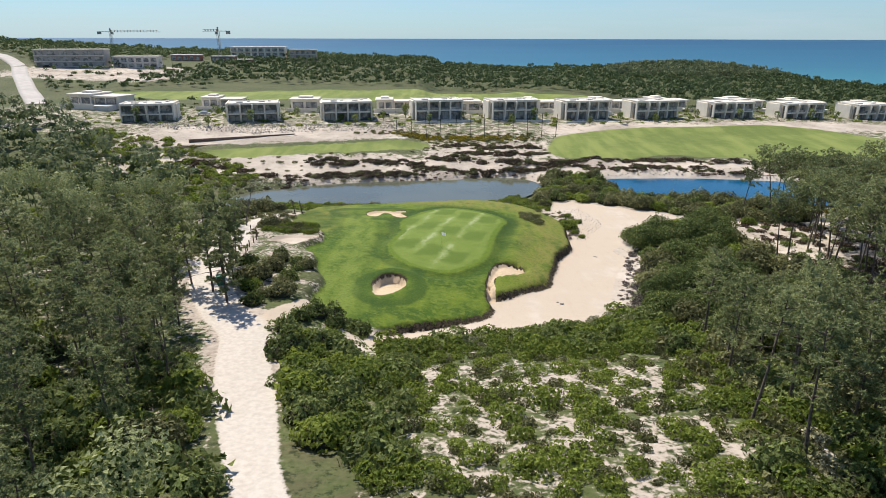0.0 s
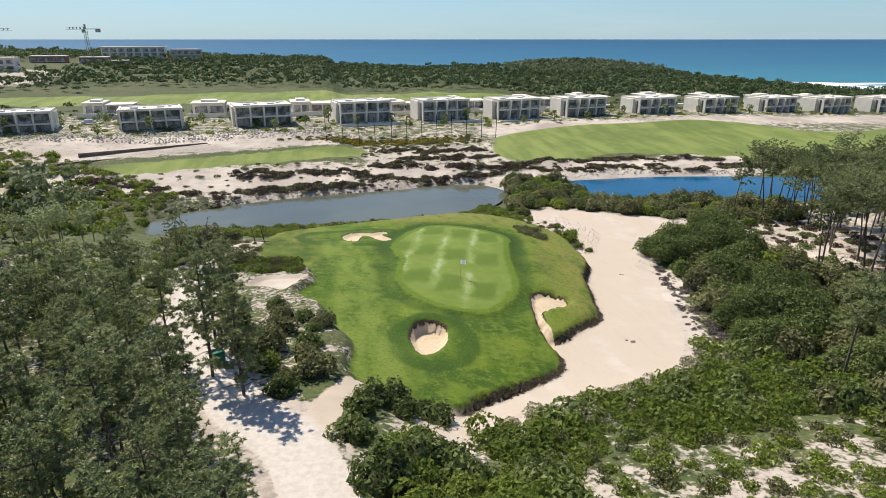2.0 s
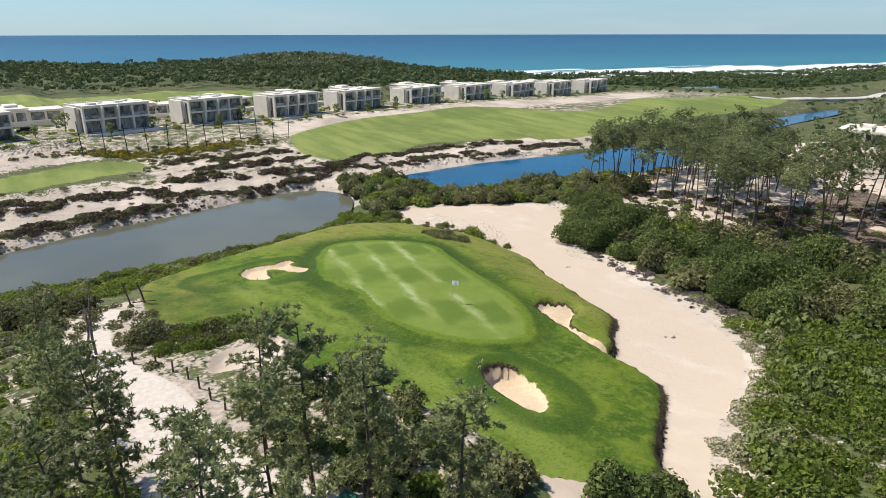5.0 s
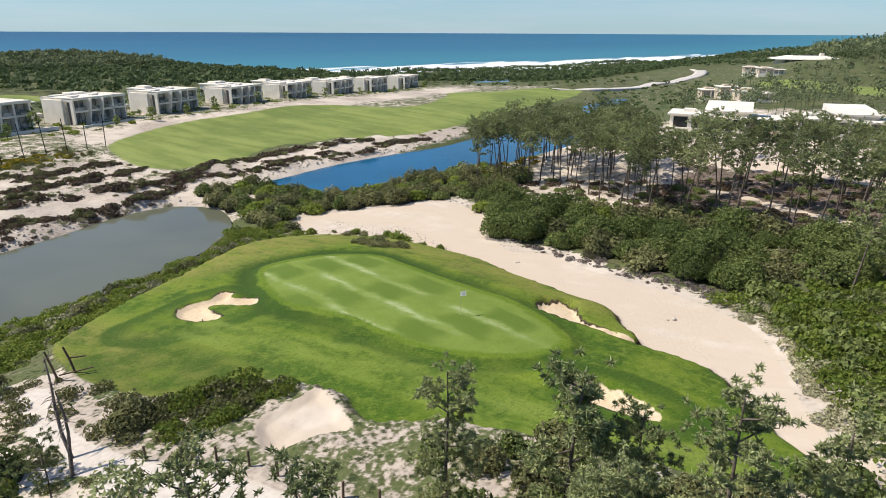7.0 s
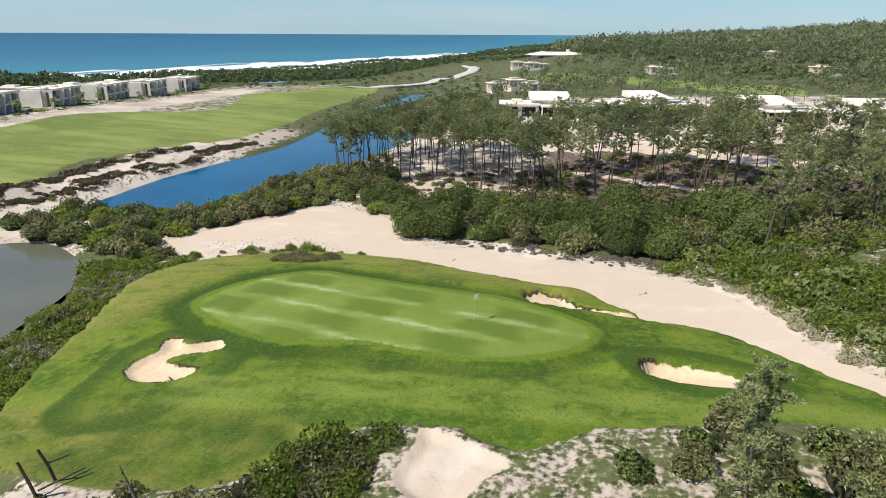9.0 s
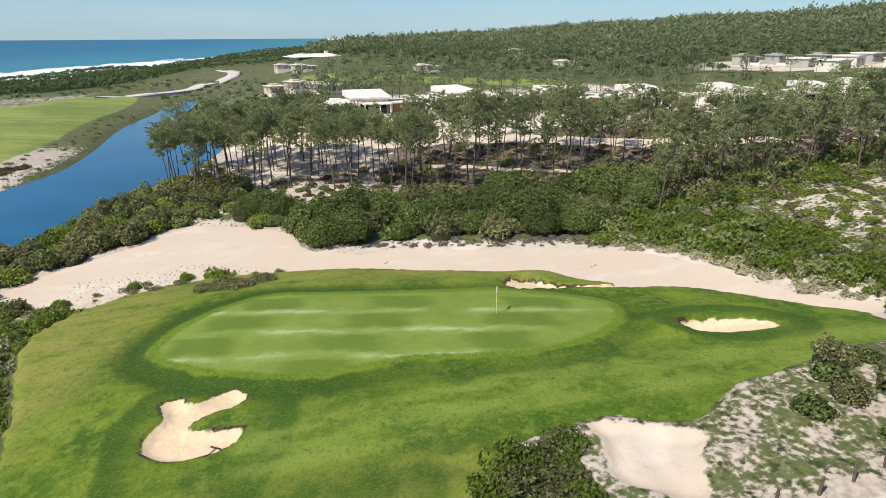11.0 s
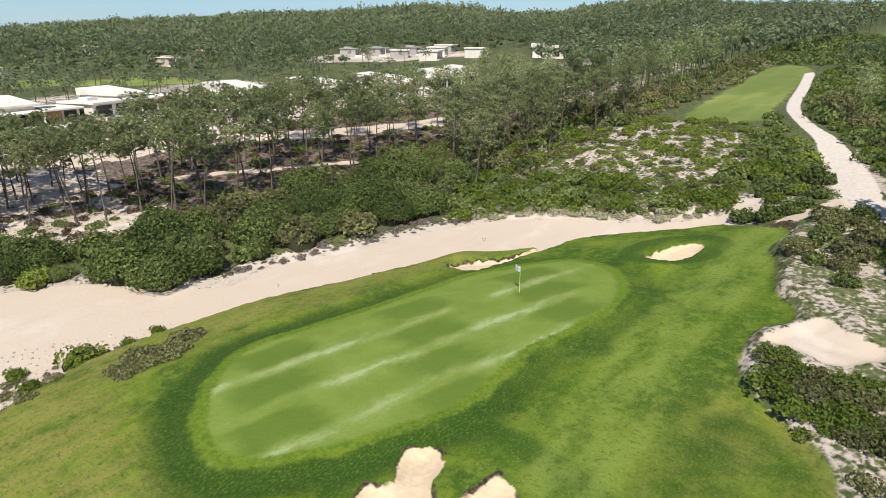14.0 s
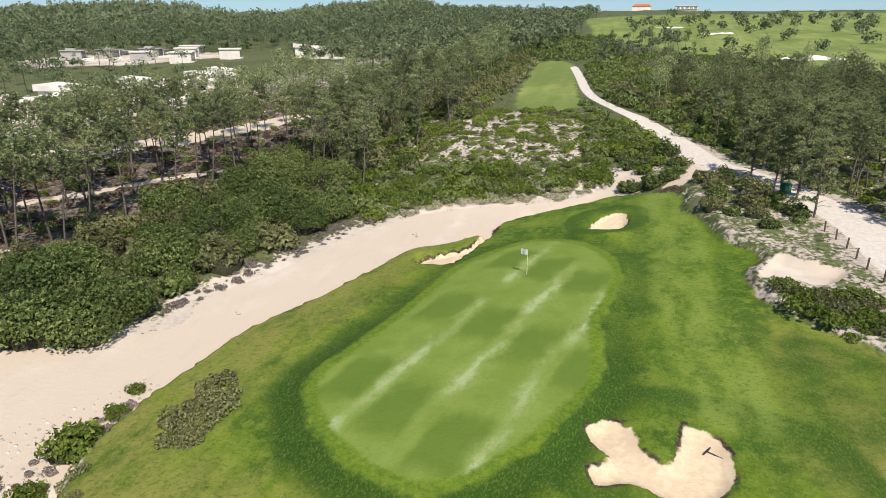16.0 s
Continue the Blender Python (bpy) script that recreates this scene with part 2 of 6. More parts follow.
def sstep(a, b, v):
    t = np.clip((v - a) / (b - a), 0, 1)
    return t * t * (3 - 2 * t)


def profile(v, xs, zs):
    return sum(np.interp(v + k, xs, zs) for k in (-5, -2.5, 0, 2.5, 5)) / 5


def coast_y(x):
    return 700 - 0.30 * np.clip(x - 150, -400, 5000)


def wobble(x, y, s):
    """A cheap smooth unevenness of wavelength about s metres."""
    a = np.sin(x / s * 5.1 + 1.3 * np.sin(y / s * 3.7)) * np.cos(y / s * 4.6 + 0.9 * np.sin(x / s * 2.9))
    return 0.6 * a + 0.4 * np.sin((x + y) / s * 7.3 + 2 * np.cos((x - y) / s * 4.1))


def base_height(x, y):
    mid = profile(y, (-700, -300, -100, -50, -10, 22, 35, 49, 57, 64, 75, 90, 100, 120, 130, 158, 166, 175, 200, 212, 230, 300, 500), (42, 26, 15, 12, 8.5, 6.6, 4.6, 1.8, -0.7, -1.9, -2.6, -3.6, -4.2, -5, -5.6, -5.4, -4.6, -3.6, -2.6, -0.8, 0, -1, 0))
    left = profile(y, (-700, -300, -100, -50, -10, 22, 35, 50, 62, 75, 88, 100, 112, 125, 158, 168, 178, 200, 215, 300, 500), (42, 26, 15, 12, 9, 6.6, 4.9, 3.6, 3.2, 2.4, 1.4, 0.3, -2, -5.4, -5.2, -3.5, -2.5, -1, 0.2, 1, 6))
    right = profile(y, (-700, -300, -100, -50, 0, 20, 50, 80, 100, 120, 135, 158, 175, 212, 230, 500), (40, 22, 9.5, 6.5, 3.6, 2.6, -0.8, -2.6, -3.2, -4, -5.6, -5.4, -3.8, -2.2, -0.5, 0))
    z = mid + (left - mid) * sstep(-4, -17, x)
    z = z + (right - z) * sstep(20, 42, x)
    z = z + 3.0 * sstep(55, 110, x) * sstep(125, 95, y) * sstep(15, 60, y)
    z = z + 7.0 * sstep(250, 440, x) * sstep(210, 130, y) * sstep(-100, 50, y)
    z = z - 3.6 * sstep(90, 240, x) * sstep(190, 235, y)
    z = z - 17 * sstep(230, 480, x) * sstep(175, 330, y)
    # the villas' terrace
    z = z + (2.5 - z) * sstep(94, 104, x) * sstep(160, 135, x) * sstep(-64, -48, y) * sstep(114, 98, y)
    # hills
    z = z + 21 * np.exp(-(((x + 420) / 240) ** 2 + ((y - 520) / 240) ** 2))
    z = z + 7 * np.exp(-(((x - 205) / 70) ** 2 + ((y - 560) / 45) ** 2))
    z = z + 5.5 * sstep(250, 700, x) * sstep(120, -150, y)
    z = z + 8 * np.exp(-(((x - 430) / 230) ** 2 + ((y + 430) / 160) ** 2))
    bearing = np.degrees(np.arctan2(x + 20, 120 - y))
    z = z - 9 * np.exp(-((bearing - 33) / 5.5) ** 2) * sstep(380, 560, np.hypot(x, y - 120)) + 7 * np.exp(-((bearing - 21) / 5) ** 2) * sstep(350, 560, np.hypot(x, y - 120)) * sstep(80, -100, y)
    z = z - 4 * np.exp(-((x + 290) / 120) ** 2 - ((y - 570) / 150) ** 2)
    z = z + 0.9 * wobble(x, y, 60) * sstep(120, 320, np.hypot(x, y - 90)) + 3.5 * wobble(x, y, 310) * sstep(300, 800, np.hypot(x, y - 90))
    # down to the sea
    d = y - coast_y(x)
    z = z + (SEA_Z - 12 - z) * sstep(-110, 60, d)
    return z


def turf_height(x, y):
    u, v = x / 20, (y - 88) / 30
    return -0.03 - 1.25 * u - 0.57 * v - 1.09 * u * u + 2.09 * u * v - 1.29 * v * v - 0.74 * u ** 3 + 0.38 * u * u * v - 1.07 * u * v * v


def fields(x, y):
    return {k: distance(x, y, v, k not in OPEN_LINES) for k, v in LINES.items()}


def ground_height(x, y, f=None):
    x, y = np.asarray(x, float), np.asarray(y, float)
    f = f or fields(x, y)
    z = base_height(x, y)
    lump = 0.16 * wobble(x, y, 7) + 0.10 * wobble(y, x, 3.1)
    open_ground = sstep(0.5, -4, np.maximum.reduce([f["turf"], f["waste"], f["path"] + 2.2, f["tee"], f["fairway"]]))
    z = z + lump * open_ground
    # banks of the far side, broken into low dunes
    z = z + 0.7 * wobble(x, y, 16) * sstep(156, 162, y) * sstep(182, 172, y) * sstep(-90, -70, x) * sstep(130, 100, x)
    t = turf_height(x, y)
    z = z + (t - z) * sstep(-0.75, 0.1, f["turf"] + 0.3 * wobble(x, y, 2.3))
    z = z + 0.45 * np.exp(-(((x - 11.6) / 2.0) ** 2 + ((y - 76.6) / 3.2) ** 2)) * sstep(-0.6, 0.6, f["turf"])
    z = z - (0.3 + 0.8 * sstep(65, 70.5, y)) * sstep(-0.1, 0.4, f["bunker_front"]) + 0.32 * np.exp(-(((x + 5.8) / 2.6) ** 2 + ((y - 72.9) / 1.5) ** 2))
    z = z + (np.maximum(t - 0.6, z) - z) * sstep(-0.5, 0.2, f["bunker_right"]) * sstep(70, 76, y)
    z = z + 0.2 * np.exp(-(((x - 8.5) / 3) ** 2 + ((y - 82.8) / 1.6) ** 2)) * sstep(0.2, -0.4, f["bunker_right"])
    z = z - 0.45 * sstep(-0.1, 0.5, f["bunker_back"])
    z = z - 0.4 * sstep(0.0, 0.6, f["sand_left"])
    # the collar of the green sits a little proud of the hollow round it
    z = z - 0.22 * sstep(-4.0, -2.2, f["green"]) * sstep(-0.8, -1.8, f["green"])
    # ponds
    for k in ("pond_west", "pond_east", "pond_far"):
        wz = FAR_WATER_Z if k == "pond_far" else WATER_Z
        z = np.where(f[k] > -9, np.minimum(z, z + (wz - 1.6 - z) * sstep(-3.5, 2.5, f[k])), z)
    return z


# ---- mesh tools ----
def mesh_from(name, verts, faces, mats=(), smooth=False, face_mats=None):
    """One mesh from arrays; faces: an array of quads or triangles, or a list of tuples."""
    me = bpy.data.meshes.new(name)
    verts = np.asarray(verts, np.float32).reshape(-1, 3)
    faces = np.asarray(faces, np.int32)
    k = faces.shape[1]
    me.vertices.add(len(verts))
    me.vertices.foreach_set("co", verts.ravel())
    me.loops.add(faces.size)
    me.loops.foreach_set("vertex_index", faces.ravel())
    me.polygons.add(len(faces))
    me.polygons.foreach_set("loop_start", np.arange(0, faces.size, k, dtype=np.int32))
    if face_mats is not None:
        me.polygons.foreach_set("material_index", np.asarray(face_mats, np.int32))
    me.update(calc_edges=True)
    if smooth:
        me.polygons.foreach_set("use_smooth", np.ones(len(faces), bool))
    for m in mats:
        me.materials.append(m)
    return me


def part(name, bm, material, parent, label=""):
    """Links a bmesh (or a finished mesh) as one mesh object under a thing or a part."""
    if isinstance(bm, bmesh.types.BMesh):
        me = bpy.data.meshes.new(name)
        bm.to_mesh(me)
        bm.free()
    else:
        me = bm
    if material is not None and not me.materials:
        me.materials.append(material)
    ob = new(name, me)
    ob.parent = parent
    if label:
        ob["label"] = label
    return ob


def thing(name, m, label, category, group="", kind=""):
    """An Empty at the base of a thing, to carry its parts."""
    ob = new(name)
    ob.empty_display_size = 0.3
    ob.matrix_world = m
    return tagged(ob, label, category, group, kind)


def box(bm, x0, x1, y0, y1, z0, z1, bevel=0.0):
    r = bmesh.ops.create_cube(bm, size=1.0, matrix=Matrix.Translation(((x0 + x1) / 2, (y0 + y1) / 2, (z0 + z1) / 2)) @ Matrix.Diagonal((x1 - x0, y1 - y0, z1 - z0, 1)))
    if bevel:
        edges = {e for v in r["verts"] for e in v.link_edges}
        bmesh.ops.bevel(bm, geom=list(edges), offset=bevel, segments=1, affect="EDGES")
    return bm


def boxes(*dims, bevel=0.0):
    bm = bmesh.new()
    for d in dims:
        box(bm, *d, bevel=bevel)
    return bm


def tube(points, radii, sides=6):
    """Arrays of a tapered tube along points."""
    p = np.array(points, float)
    v, f = [], []
    for i in range(len(p)):
        d = p[min(i + 1, len(p) - 1)] - p[max(i - 1, 0)]
        d /= np.linalg.norm(d) + 1e-9
        a = np.cross(d, (0.31, 0.95, 0.05))
        a /= np.linalg.norm(a) + 1e-9
        b = np.cross(d, a)
        for k in range(sides):
            w = 2 * math.pi * k / sides
            v.append(p[i] + radii[i] * (math.cos(w) * a + math.sin(w) * b))
    for i in range(len(p) - 1):
        for k in range(sides):
            f.append((i * sides + k, i * sides + (k + 1) % sides, (i + 1) * sides + (k + 1) % sides, (i + 1) * sides + k))
    return np.array(v), np.array(f)


def join_arrays(pieces):
    vs, fs, n = [], [], 0
    for v, f in pieces:
        vs.append(v)
        fs.append(np.asarray(f) + n)
        n += len(v)
    return np.concatenate(vs), np.concatenate(fs)


def leaves(centres, outward, size, rng, flat=0.5, long=1.0):
    """One pointed leaf spray at each centre, facing roughly outward."""
    n = len(centres)
    d = outward + flat * rng.normal(size=(n, 3))
    d /= np.linalg.norm(d, axis=1, keepdims=True) + 1e-9
    a = np.cross(d, rng.normal(size=(n, 3)))
    a /= np.linalg.norm(a, axis=1, keepdims=True) + 1e-9
    b = np.cross(d, a)
    s = (size * rng.uniform(0.6, 1.35, n))[:, None]
    v = np.stack([centres - a * s * long, centres + a * s * long * 0.6 + b * s * 0.8, centres + a * s * long * 0.5 - b * s * 0.75 + d * s * 0.15], 1)
    return v.reshape(-1, 3), np.arange(3 * n).reshape(n, 3)


def triangles(piece):
    v, f = piece
    return v, np.concatenate([f[:, (0, 1, 2)], f[:, (0, 2, 3)]])


# ---- ground ----
def spread(fine0, fine1, step, limits, grow=1.09):
    mid = list(np.arange(fine0, fine1 + 1e-6, step))
    lo, hi, s = [], [], step
    while (lo[-1] if lo else fine0) > limits[0]:
        s = min(s * grow, 420)
        lo.append((lo[-1] if lo else fine0) - s)
    s = step
    while (hi[-1] if hi else fine1) < limits[1]:
        s = min(s * grow, 420)
        hi.append((hi[-1] if hi else fine1) + s)
    return np.array(lo[::-1] + mid + hi)


gx, gy = spread(-28, 30, 0.36, (-4800, 4800), 1.065), spread(54, 122, 0.36, (-4800, 4800), 1.065)
GX, GY = np.meshgrid(gx, gy)
GX, GY = GX.ravel(), GY.ravel()
F = fields(GX, GY)
GZ = ground_height(GX, GY, F)
nx, ny = len(gx), len(gy)
ii = (np.arange(ny - 1)[:, None] * nx + np.arange(nx - 1)[None, :]).ravel()
ground_me = mesh_from("ground", np.stack([GX, GY, GZ], 1), np.stack([ii, ii + 1, ii + nx + 1, ii + nx], 1), smooth=True)


def bareness(x, y):
    """How much bare sand shows between the plants, 0 to 1."""
    b = 0.12 + 0 * x
    b = np.maximum(b, 0.95 * sstep(153, 157, y) * sstep(178, 170, y) * sstep(-110, -80, x) * sstep(140, 115, x))
    b = np.maximum(b, 0.55 * sstep(192, 200, y) * sstep(262, 250, y) * sstep(-190, -160, x) * sstep(300, 270, x))
    b = np.maximum(b, 0.8 * sstep(40, 54, x + 4 * wobble(x, y, 21)) * sstep(118, 108, x) * sstep(76, 92, y) * sstep(128, 116, y))
    b = np.maximum(b, 0.3 * sstep(40, 54, x) * sstep(118, 108, x) * sstep(-60, 5, y) * sstep(96, 80, y))
    b = np.maximum(b, 0.5 * sstep(18, 24, x) * sstep(120, 90, x) * sstep(-140, -100, y) * sstep(30, 10, y))
    b = np.maximum(b, 0.85 * sstep(184, 190, y - 0.2 * (x + 40)) * sstep(214, 206, y) * sstep(-110, -90, x) * sstep(0, -20, x))
    b = np.maximum(b, 0.58 * sstep(1.1, 0.7, np.hypot((x - 10.5) / 17, (y - 36.5) / 14) + 0.25 * wobble(x, y, 15)))
    b = np.maximum(b, 0.45 * sstep(20, 26, y) * sstep(60, 54, y) * sstep(-7, -2, x) * sstep(32, 26, x))
    b = np.maximum(b, 0.56 * sstep(-31, -28, x) * sstep(-14, -17, x) * sstep(55, 62, y) * sstep(104, 98, y))
    b = np.maximum(b, 0.42 * sstep(-8, -16, x) * sstep(-100, -60, x) * sstep(0, 20, y) * sstep(125, 100, y))
    b = np.maximum(b, 0.7 * sstep(100, 112, x) * sstep(200, 180, x) * sstep(-10, 0, y) * sstep(105, 95, y))
    b = np.maximum(b, 0.9 * sstep(-6, 4, distance(x, y, LINES["clearing"])))
    b = np.maximum(b, 0.34 * sstep(200, 230, x) * sstep(460, 420, x) * sstep(90, 105, y) * sstep(200, 180, y))
    b = np.maximum(b, 0.2 * sstep(140, 180, x) * sstep(60, 0, y))
    b = np.maximum(b, 0.85 * sstep(-6, -0.5, distance(x, y, LINES["waste"])))
    b = np.maximum(b, 0.75 * sstep(-5.5, -2.5, distance(x, y, LINES["path"], False)) * sstep(30, 40, y))
    b = np.maximum(b, 0.8 * sstep(-260, -235, x) * sstep(-130, -165, x) * sstep(325, 345, y) * sstep(440, 410, y))
    b = np.maximum(b, 0.8 * sstep(-16, -8, distance(x, y, LINES["pond_west"])) * sstep(138, 148, y + 0.12 * x))
    b = np.maximum(b, 0.78 * sstep(170, 176, y) * sstep(200, 192, y) * sstep(-20, 0, x) * sstep(38, 30, x))
    b = np.maximum(b, 0.95 * sstep(197, 204, y - 0.11 * x) * sstep(224, 215, y - 0.11 * x) * sstep(20, 40, x) * sstep(260, 230, x))
    b = np.maximum(b, 0.95 * sstep(84, 92, x) * sstep(112, 104, x) * sstep(-30, 0, y) * sstep(118, 108, y))
    return b


sand_field = np.maximum.reduce([F["waste"], F["path"] + 2.1 - 1.1 * sstep(42, 18, GY) - 1.1 * sstep(80, 90, GY), F["spur"] + 1.2, F["sand_left"], F["track"] + 1.0 + 0.5 * wobble(GX, GY, 9), F["lane"] + 3.4 + wobble(GX, GY, 13)])
bunker_field = np.maximum.reduce([F["bunker_front"], F["bunker_back"], F["bunker_right"], F["meadow_bunker"]])
# weights the painted lip shade to the bunker face turned from the sun
lip_shade_side = np.where(GY > 95, 0.4, np.where(GX < 0, sstep(-0.6, 0.8, (GY - 68.8) * 0.5 - (GX + 6.7) * 0.35), sstep(-0.8, 0.8, (GY - 76) * 0.3 - (GX - 7.6) * 0.45)))
fair_field = np.maximum.reduce([F["fairway"], F["strip"], F["fairway_back"], F["fairway_mid"], F["tee"], F["meadow"] * 0.4, F["fairway_east"]])
for key, val in (("d_green", F["green"]), ("d_turf", np.where(F["turf"] > 0, F["turf"], F["turf"])), ("d_sand", sand_field), ("d_fair", fair_field), ("bare", bareness(GX, GY)), ("d_bunker", bunker_field), ("lip_shade_side", lip_shade_side), ("d_dark_turf", np.maximum.reduce([F["dark_turf_back"], F["dark_turf_front"], np.minimum(F["dark_turf_west"] * 0.25 - 0.2, 0.15)])), ("d_path", F["path"] + 2.1), ("stale", np.maximum(sstep(-31, -28, GX) * sstep(-13, -17, GX) * sstep(55, 62, GY) * sstep(106, 100, GY), 0.7 * sstep(1.5, 1.1, np.hypot((GX - 10.5) / 17, (GY - 36.5) / 14)))), ("litter", sstep(40, 47, GX + 3 * wobble(GX, GY, 19)) * sstep(92, 84, GX) * sstep(-70, -20, GY) * sstep(98, 84, GY + 3 * wobble(GX, GY, 23))), ("d_pale", F["approach"] + 2.4), ("dry", np.maximum.reduce([sstep(7, 15, GX - 0.16 * (GY - 88)), sstep(109, 116, GY + 0.2 * GX), 0.8 * sstep(-14, -20, GX) * sstep(86, 92, GY)]))):
    ground_me.attributes.new(key, "FLOAT", "POINT").data.foreach_set("value", np.clip(val, -60, 60).astype(np.float32))


def ground_material():
    n = Nodes("ground", 0.9, 0.0, 0.2)
    fine, mid, big = n.noise(2.6, 4.0), n.noise(0.45, 4.0), n.noise(0.06, 3.0)
    grain = n.noise(14.0, 3.0)
    # plant litter and low scrub between plants
    scrub = n.mix(n.ramp(fine, 0.3, 0.7), (0.072, 0.094, 0.029), (0.135, 0.142, 0.062))
    scrub = n.mix(n.ramp(mid, 0.4, 0.7, 0.0, 0.6), scrub, (0.11, 0.085, 0.055))
    scrub = n.mix(n.ramp(big, 0.4, 0.65, 0.0, 0.6), scrub, (0.058, 0.083, 0.026))
    scrub = n.mix(n.ramp(n.noise(1.3, 5.0, 0.7), 0.47, 0.36, 0.0, 0.8), scrub, (0.024, 0.033, 0.012))
    dead = n.mix(n.ramp(n.noise(1.7, 5.0, 0.75), 0.36, 0.64), (0.045, 0.032, 0.025), (0.215, 0.165, 0.135))
    scrub = n.mix(n.math("MULTIPLY", n.attr("litter"), n.ramp(n.noise(0.3, 3.0), 0.34, 0.5, 0.35, 1.0)), scrub, dead)
    sand = n.mix(n.ramp(mid, 0.3, 0.7), (0.495, 0.42, 0.34), (0.60, 0.525, 0.44))
    sand = n.mix(n.ramp(fine, 0.55, 0.8, 0.0, 0.35), sand, (0.42, 0.34, 0.27))
    grey = n.mix(n.ramp(fine, 0.35, 0.7), (0.30, 0.25, 0.21), (0.47, 0.40, 0.33))
    bare = n.ramp(n.math("ADD", n.math("MULTIPLY", n.math("ADD", mid, fine), 0.5), n.math("MULTIPLY", n.attr("bare"), 0.42)), 0.70, 0.80)
    c = n.mix(bare, scrub, n.mix(n.math("MAXIMUM", n.ramp(big, 0.38, 0.68), n.math("MULTIPLY", n.attr("stale"), 0.9)), sand, grey))
    # far fairways and tee
    mow = n.noise(0.25, 2.0, vec=n.coords((1, 0.15, 1)))
    fair = n.mix(n.ramp(mow, 0.35, 0.65), (0.15, 0.195, 0.045), (0.22, 0.26, 0.068))
    fair = n.mix(n.ramp(mid, 0.45, 0.75, 0.0, 0.5), fair, (0.24, 0.26, 0.085))
    fair = n.mix(n.ramp(n.noise(0.035, 4.0, 0.65), 0.45, 0.62, 0.0, 0.6), fair, (0.11, 0.15, 0.035))
    edge = n.math("MULTIPLY", n.math("SUBTRACT", mid, 0.5), 3.0)
    c = n.mix(n.ramp(n.math("ADD", n.attr("d_fair"), edge), -0.6, 0.6), c, fair)
    # sand of the waste area and the paths
    ds = n.math("ADD", n.attr("d_sand"), n.math("MULTIPLY", n.math("SUBTRACT", fine, 0.5), 0.7))
    rake = n.mix(n.ramp(n.noise(0.18, 3.0, vec=n.coords((1, 0.4, 1), 0.7)), 0.25, 0.55), sand, (0.52, 0.43, 0.335))
    rake = n.mix(n.ramp(n.noise(1.1, 4.0, vec=n.coords((1, 0.25, 1), 0.5)), 0.5, 0.75, 0.0, 0.4), rake, (0.47, 0.37, 0.29))
    rake = n.mix(n.ramp(n.attr("d_path"), -0.6, 0.4, 0.0, 0.75), rake, n.mix(n.ramp(fine, 0.3, 0.75), (0.63, 0.58, 0.52), (0.49, 0.44, 0.39)))
    c = n.mix(n.ramp(ds, -0.12, 0.12), c, rake)
    # turf round the green
    streak = n.noise(0.5, 4.0, vec=n.coords((1.0, 0.35, 1), 0.35))
    patch = n.noise(0.16, 4.0, 0.65)
    turf = n.mix(n.ramp(streak, 0.33, 0.67), (0.046, 0.100, 0.005), (0.125, 0.178, 0.012))
    turf = n.mix(n.ramp(patch, 0.45, 0.62, 0.0, 0.6), turf, (0.15, 0.20, 0.024))
    turf = n.mix(n.ramp(n.noise(0.22, 3.0, 0.6), 0.49, 0.64, 0.0, 0.85), turf, (0.028, 0.074, 0.005))
    turf = n.mix(n.ramp(n.noise(1.3, 5.0, 0.7), 0.46, 0.65, 0.0, 0.6), turf, (0.175, 0.222, 0.030))
    # dry grass on the flanks
    burnt = n.noise(0.6, 6.0, 0.7, vec=n.coords((1.0, 0.5, 1), 0.35))
    turf = n.mix(n.math("MULTIPLY", n.attr("dry"), n.ramp(burnt, 0.36, 0.60, 0.15, 0.85)), turf, (0.225, 0.205, 0.052))
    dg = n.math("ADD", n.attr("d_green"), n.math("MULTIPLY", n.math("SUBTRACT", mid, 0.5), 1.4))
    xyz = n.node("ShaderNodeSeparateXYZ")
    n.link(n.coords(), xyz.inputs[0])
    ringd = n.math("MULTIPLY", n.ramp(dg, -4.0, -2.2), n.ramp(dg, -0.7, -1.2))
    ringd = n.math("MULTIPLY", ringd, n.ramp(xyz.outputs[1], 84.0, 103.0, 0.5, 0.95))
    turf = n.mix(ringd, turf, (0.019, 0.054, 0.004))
    db = n.attr("d_bunker")
    edge_n = n.math("MULTIPLY", n.math("SUBTRACT", mid, 0.5), 1.0)
    # darker turf bands round two bunkers and on the west flank
    dark_turf_d = n.math("ADD", n.attr("d_dark_turf"), edge_n)
    turf = n.mix(n.math("MULTIPLY", n.ramp(dark_turf_d, -0.25, 0.4), n.ramp(dark_turf_d, 3.0, 0.8, 0.2, 0.85)), turf, (0.025, 0.066, 0.005))
    pale_d = n.math("ADD", n.attr("d_pale"), edge_n)
    turf = n.mix(n.math("MULTIPLY", n.ramp(pale_d, -1.8, -0.9, 0.0, 0.35), n.ramp(pale_d, 0.2, -0.4)), turf, (0.042, 0.092, 0.009))
    turf = n.mix(n.math("MULTIPLY", n.ramp(pale_d, -0.5, 0.9), n.ramp(streak, 0.35, 0.65, 0.15, 0.75)), turf, (0.165, 0.220, 0.040))
    # tufts and blades
    turf = n.mix(n.ramp(n.noise(2.4, 5.0, 0.7), 0.47, 0.33, 0.0, 0.5), turf, (0.026, 0.060, 0.004))
    turf = n.mix(n.ramp(n.noise(9.0, 4.0, 0.7, vec=n.coords((1.0, 0.5, 1), 0.6)), 0.45, 0.72, 0.0, 0.4), turf, (0.19, 0.235, 0.036))
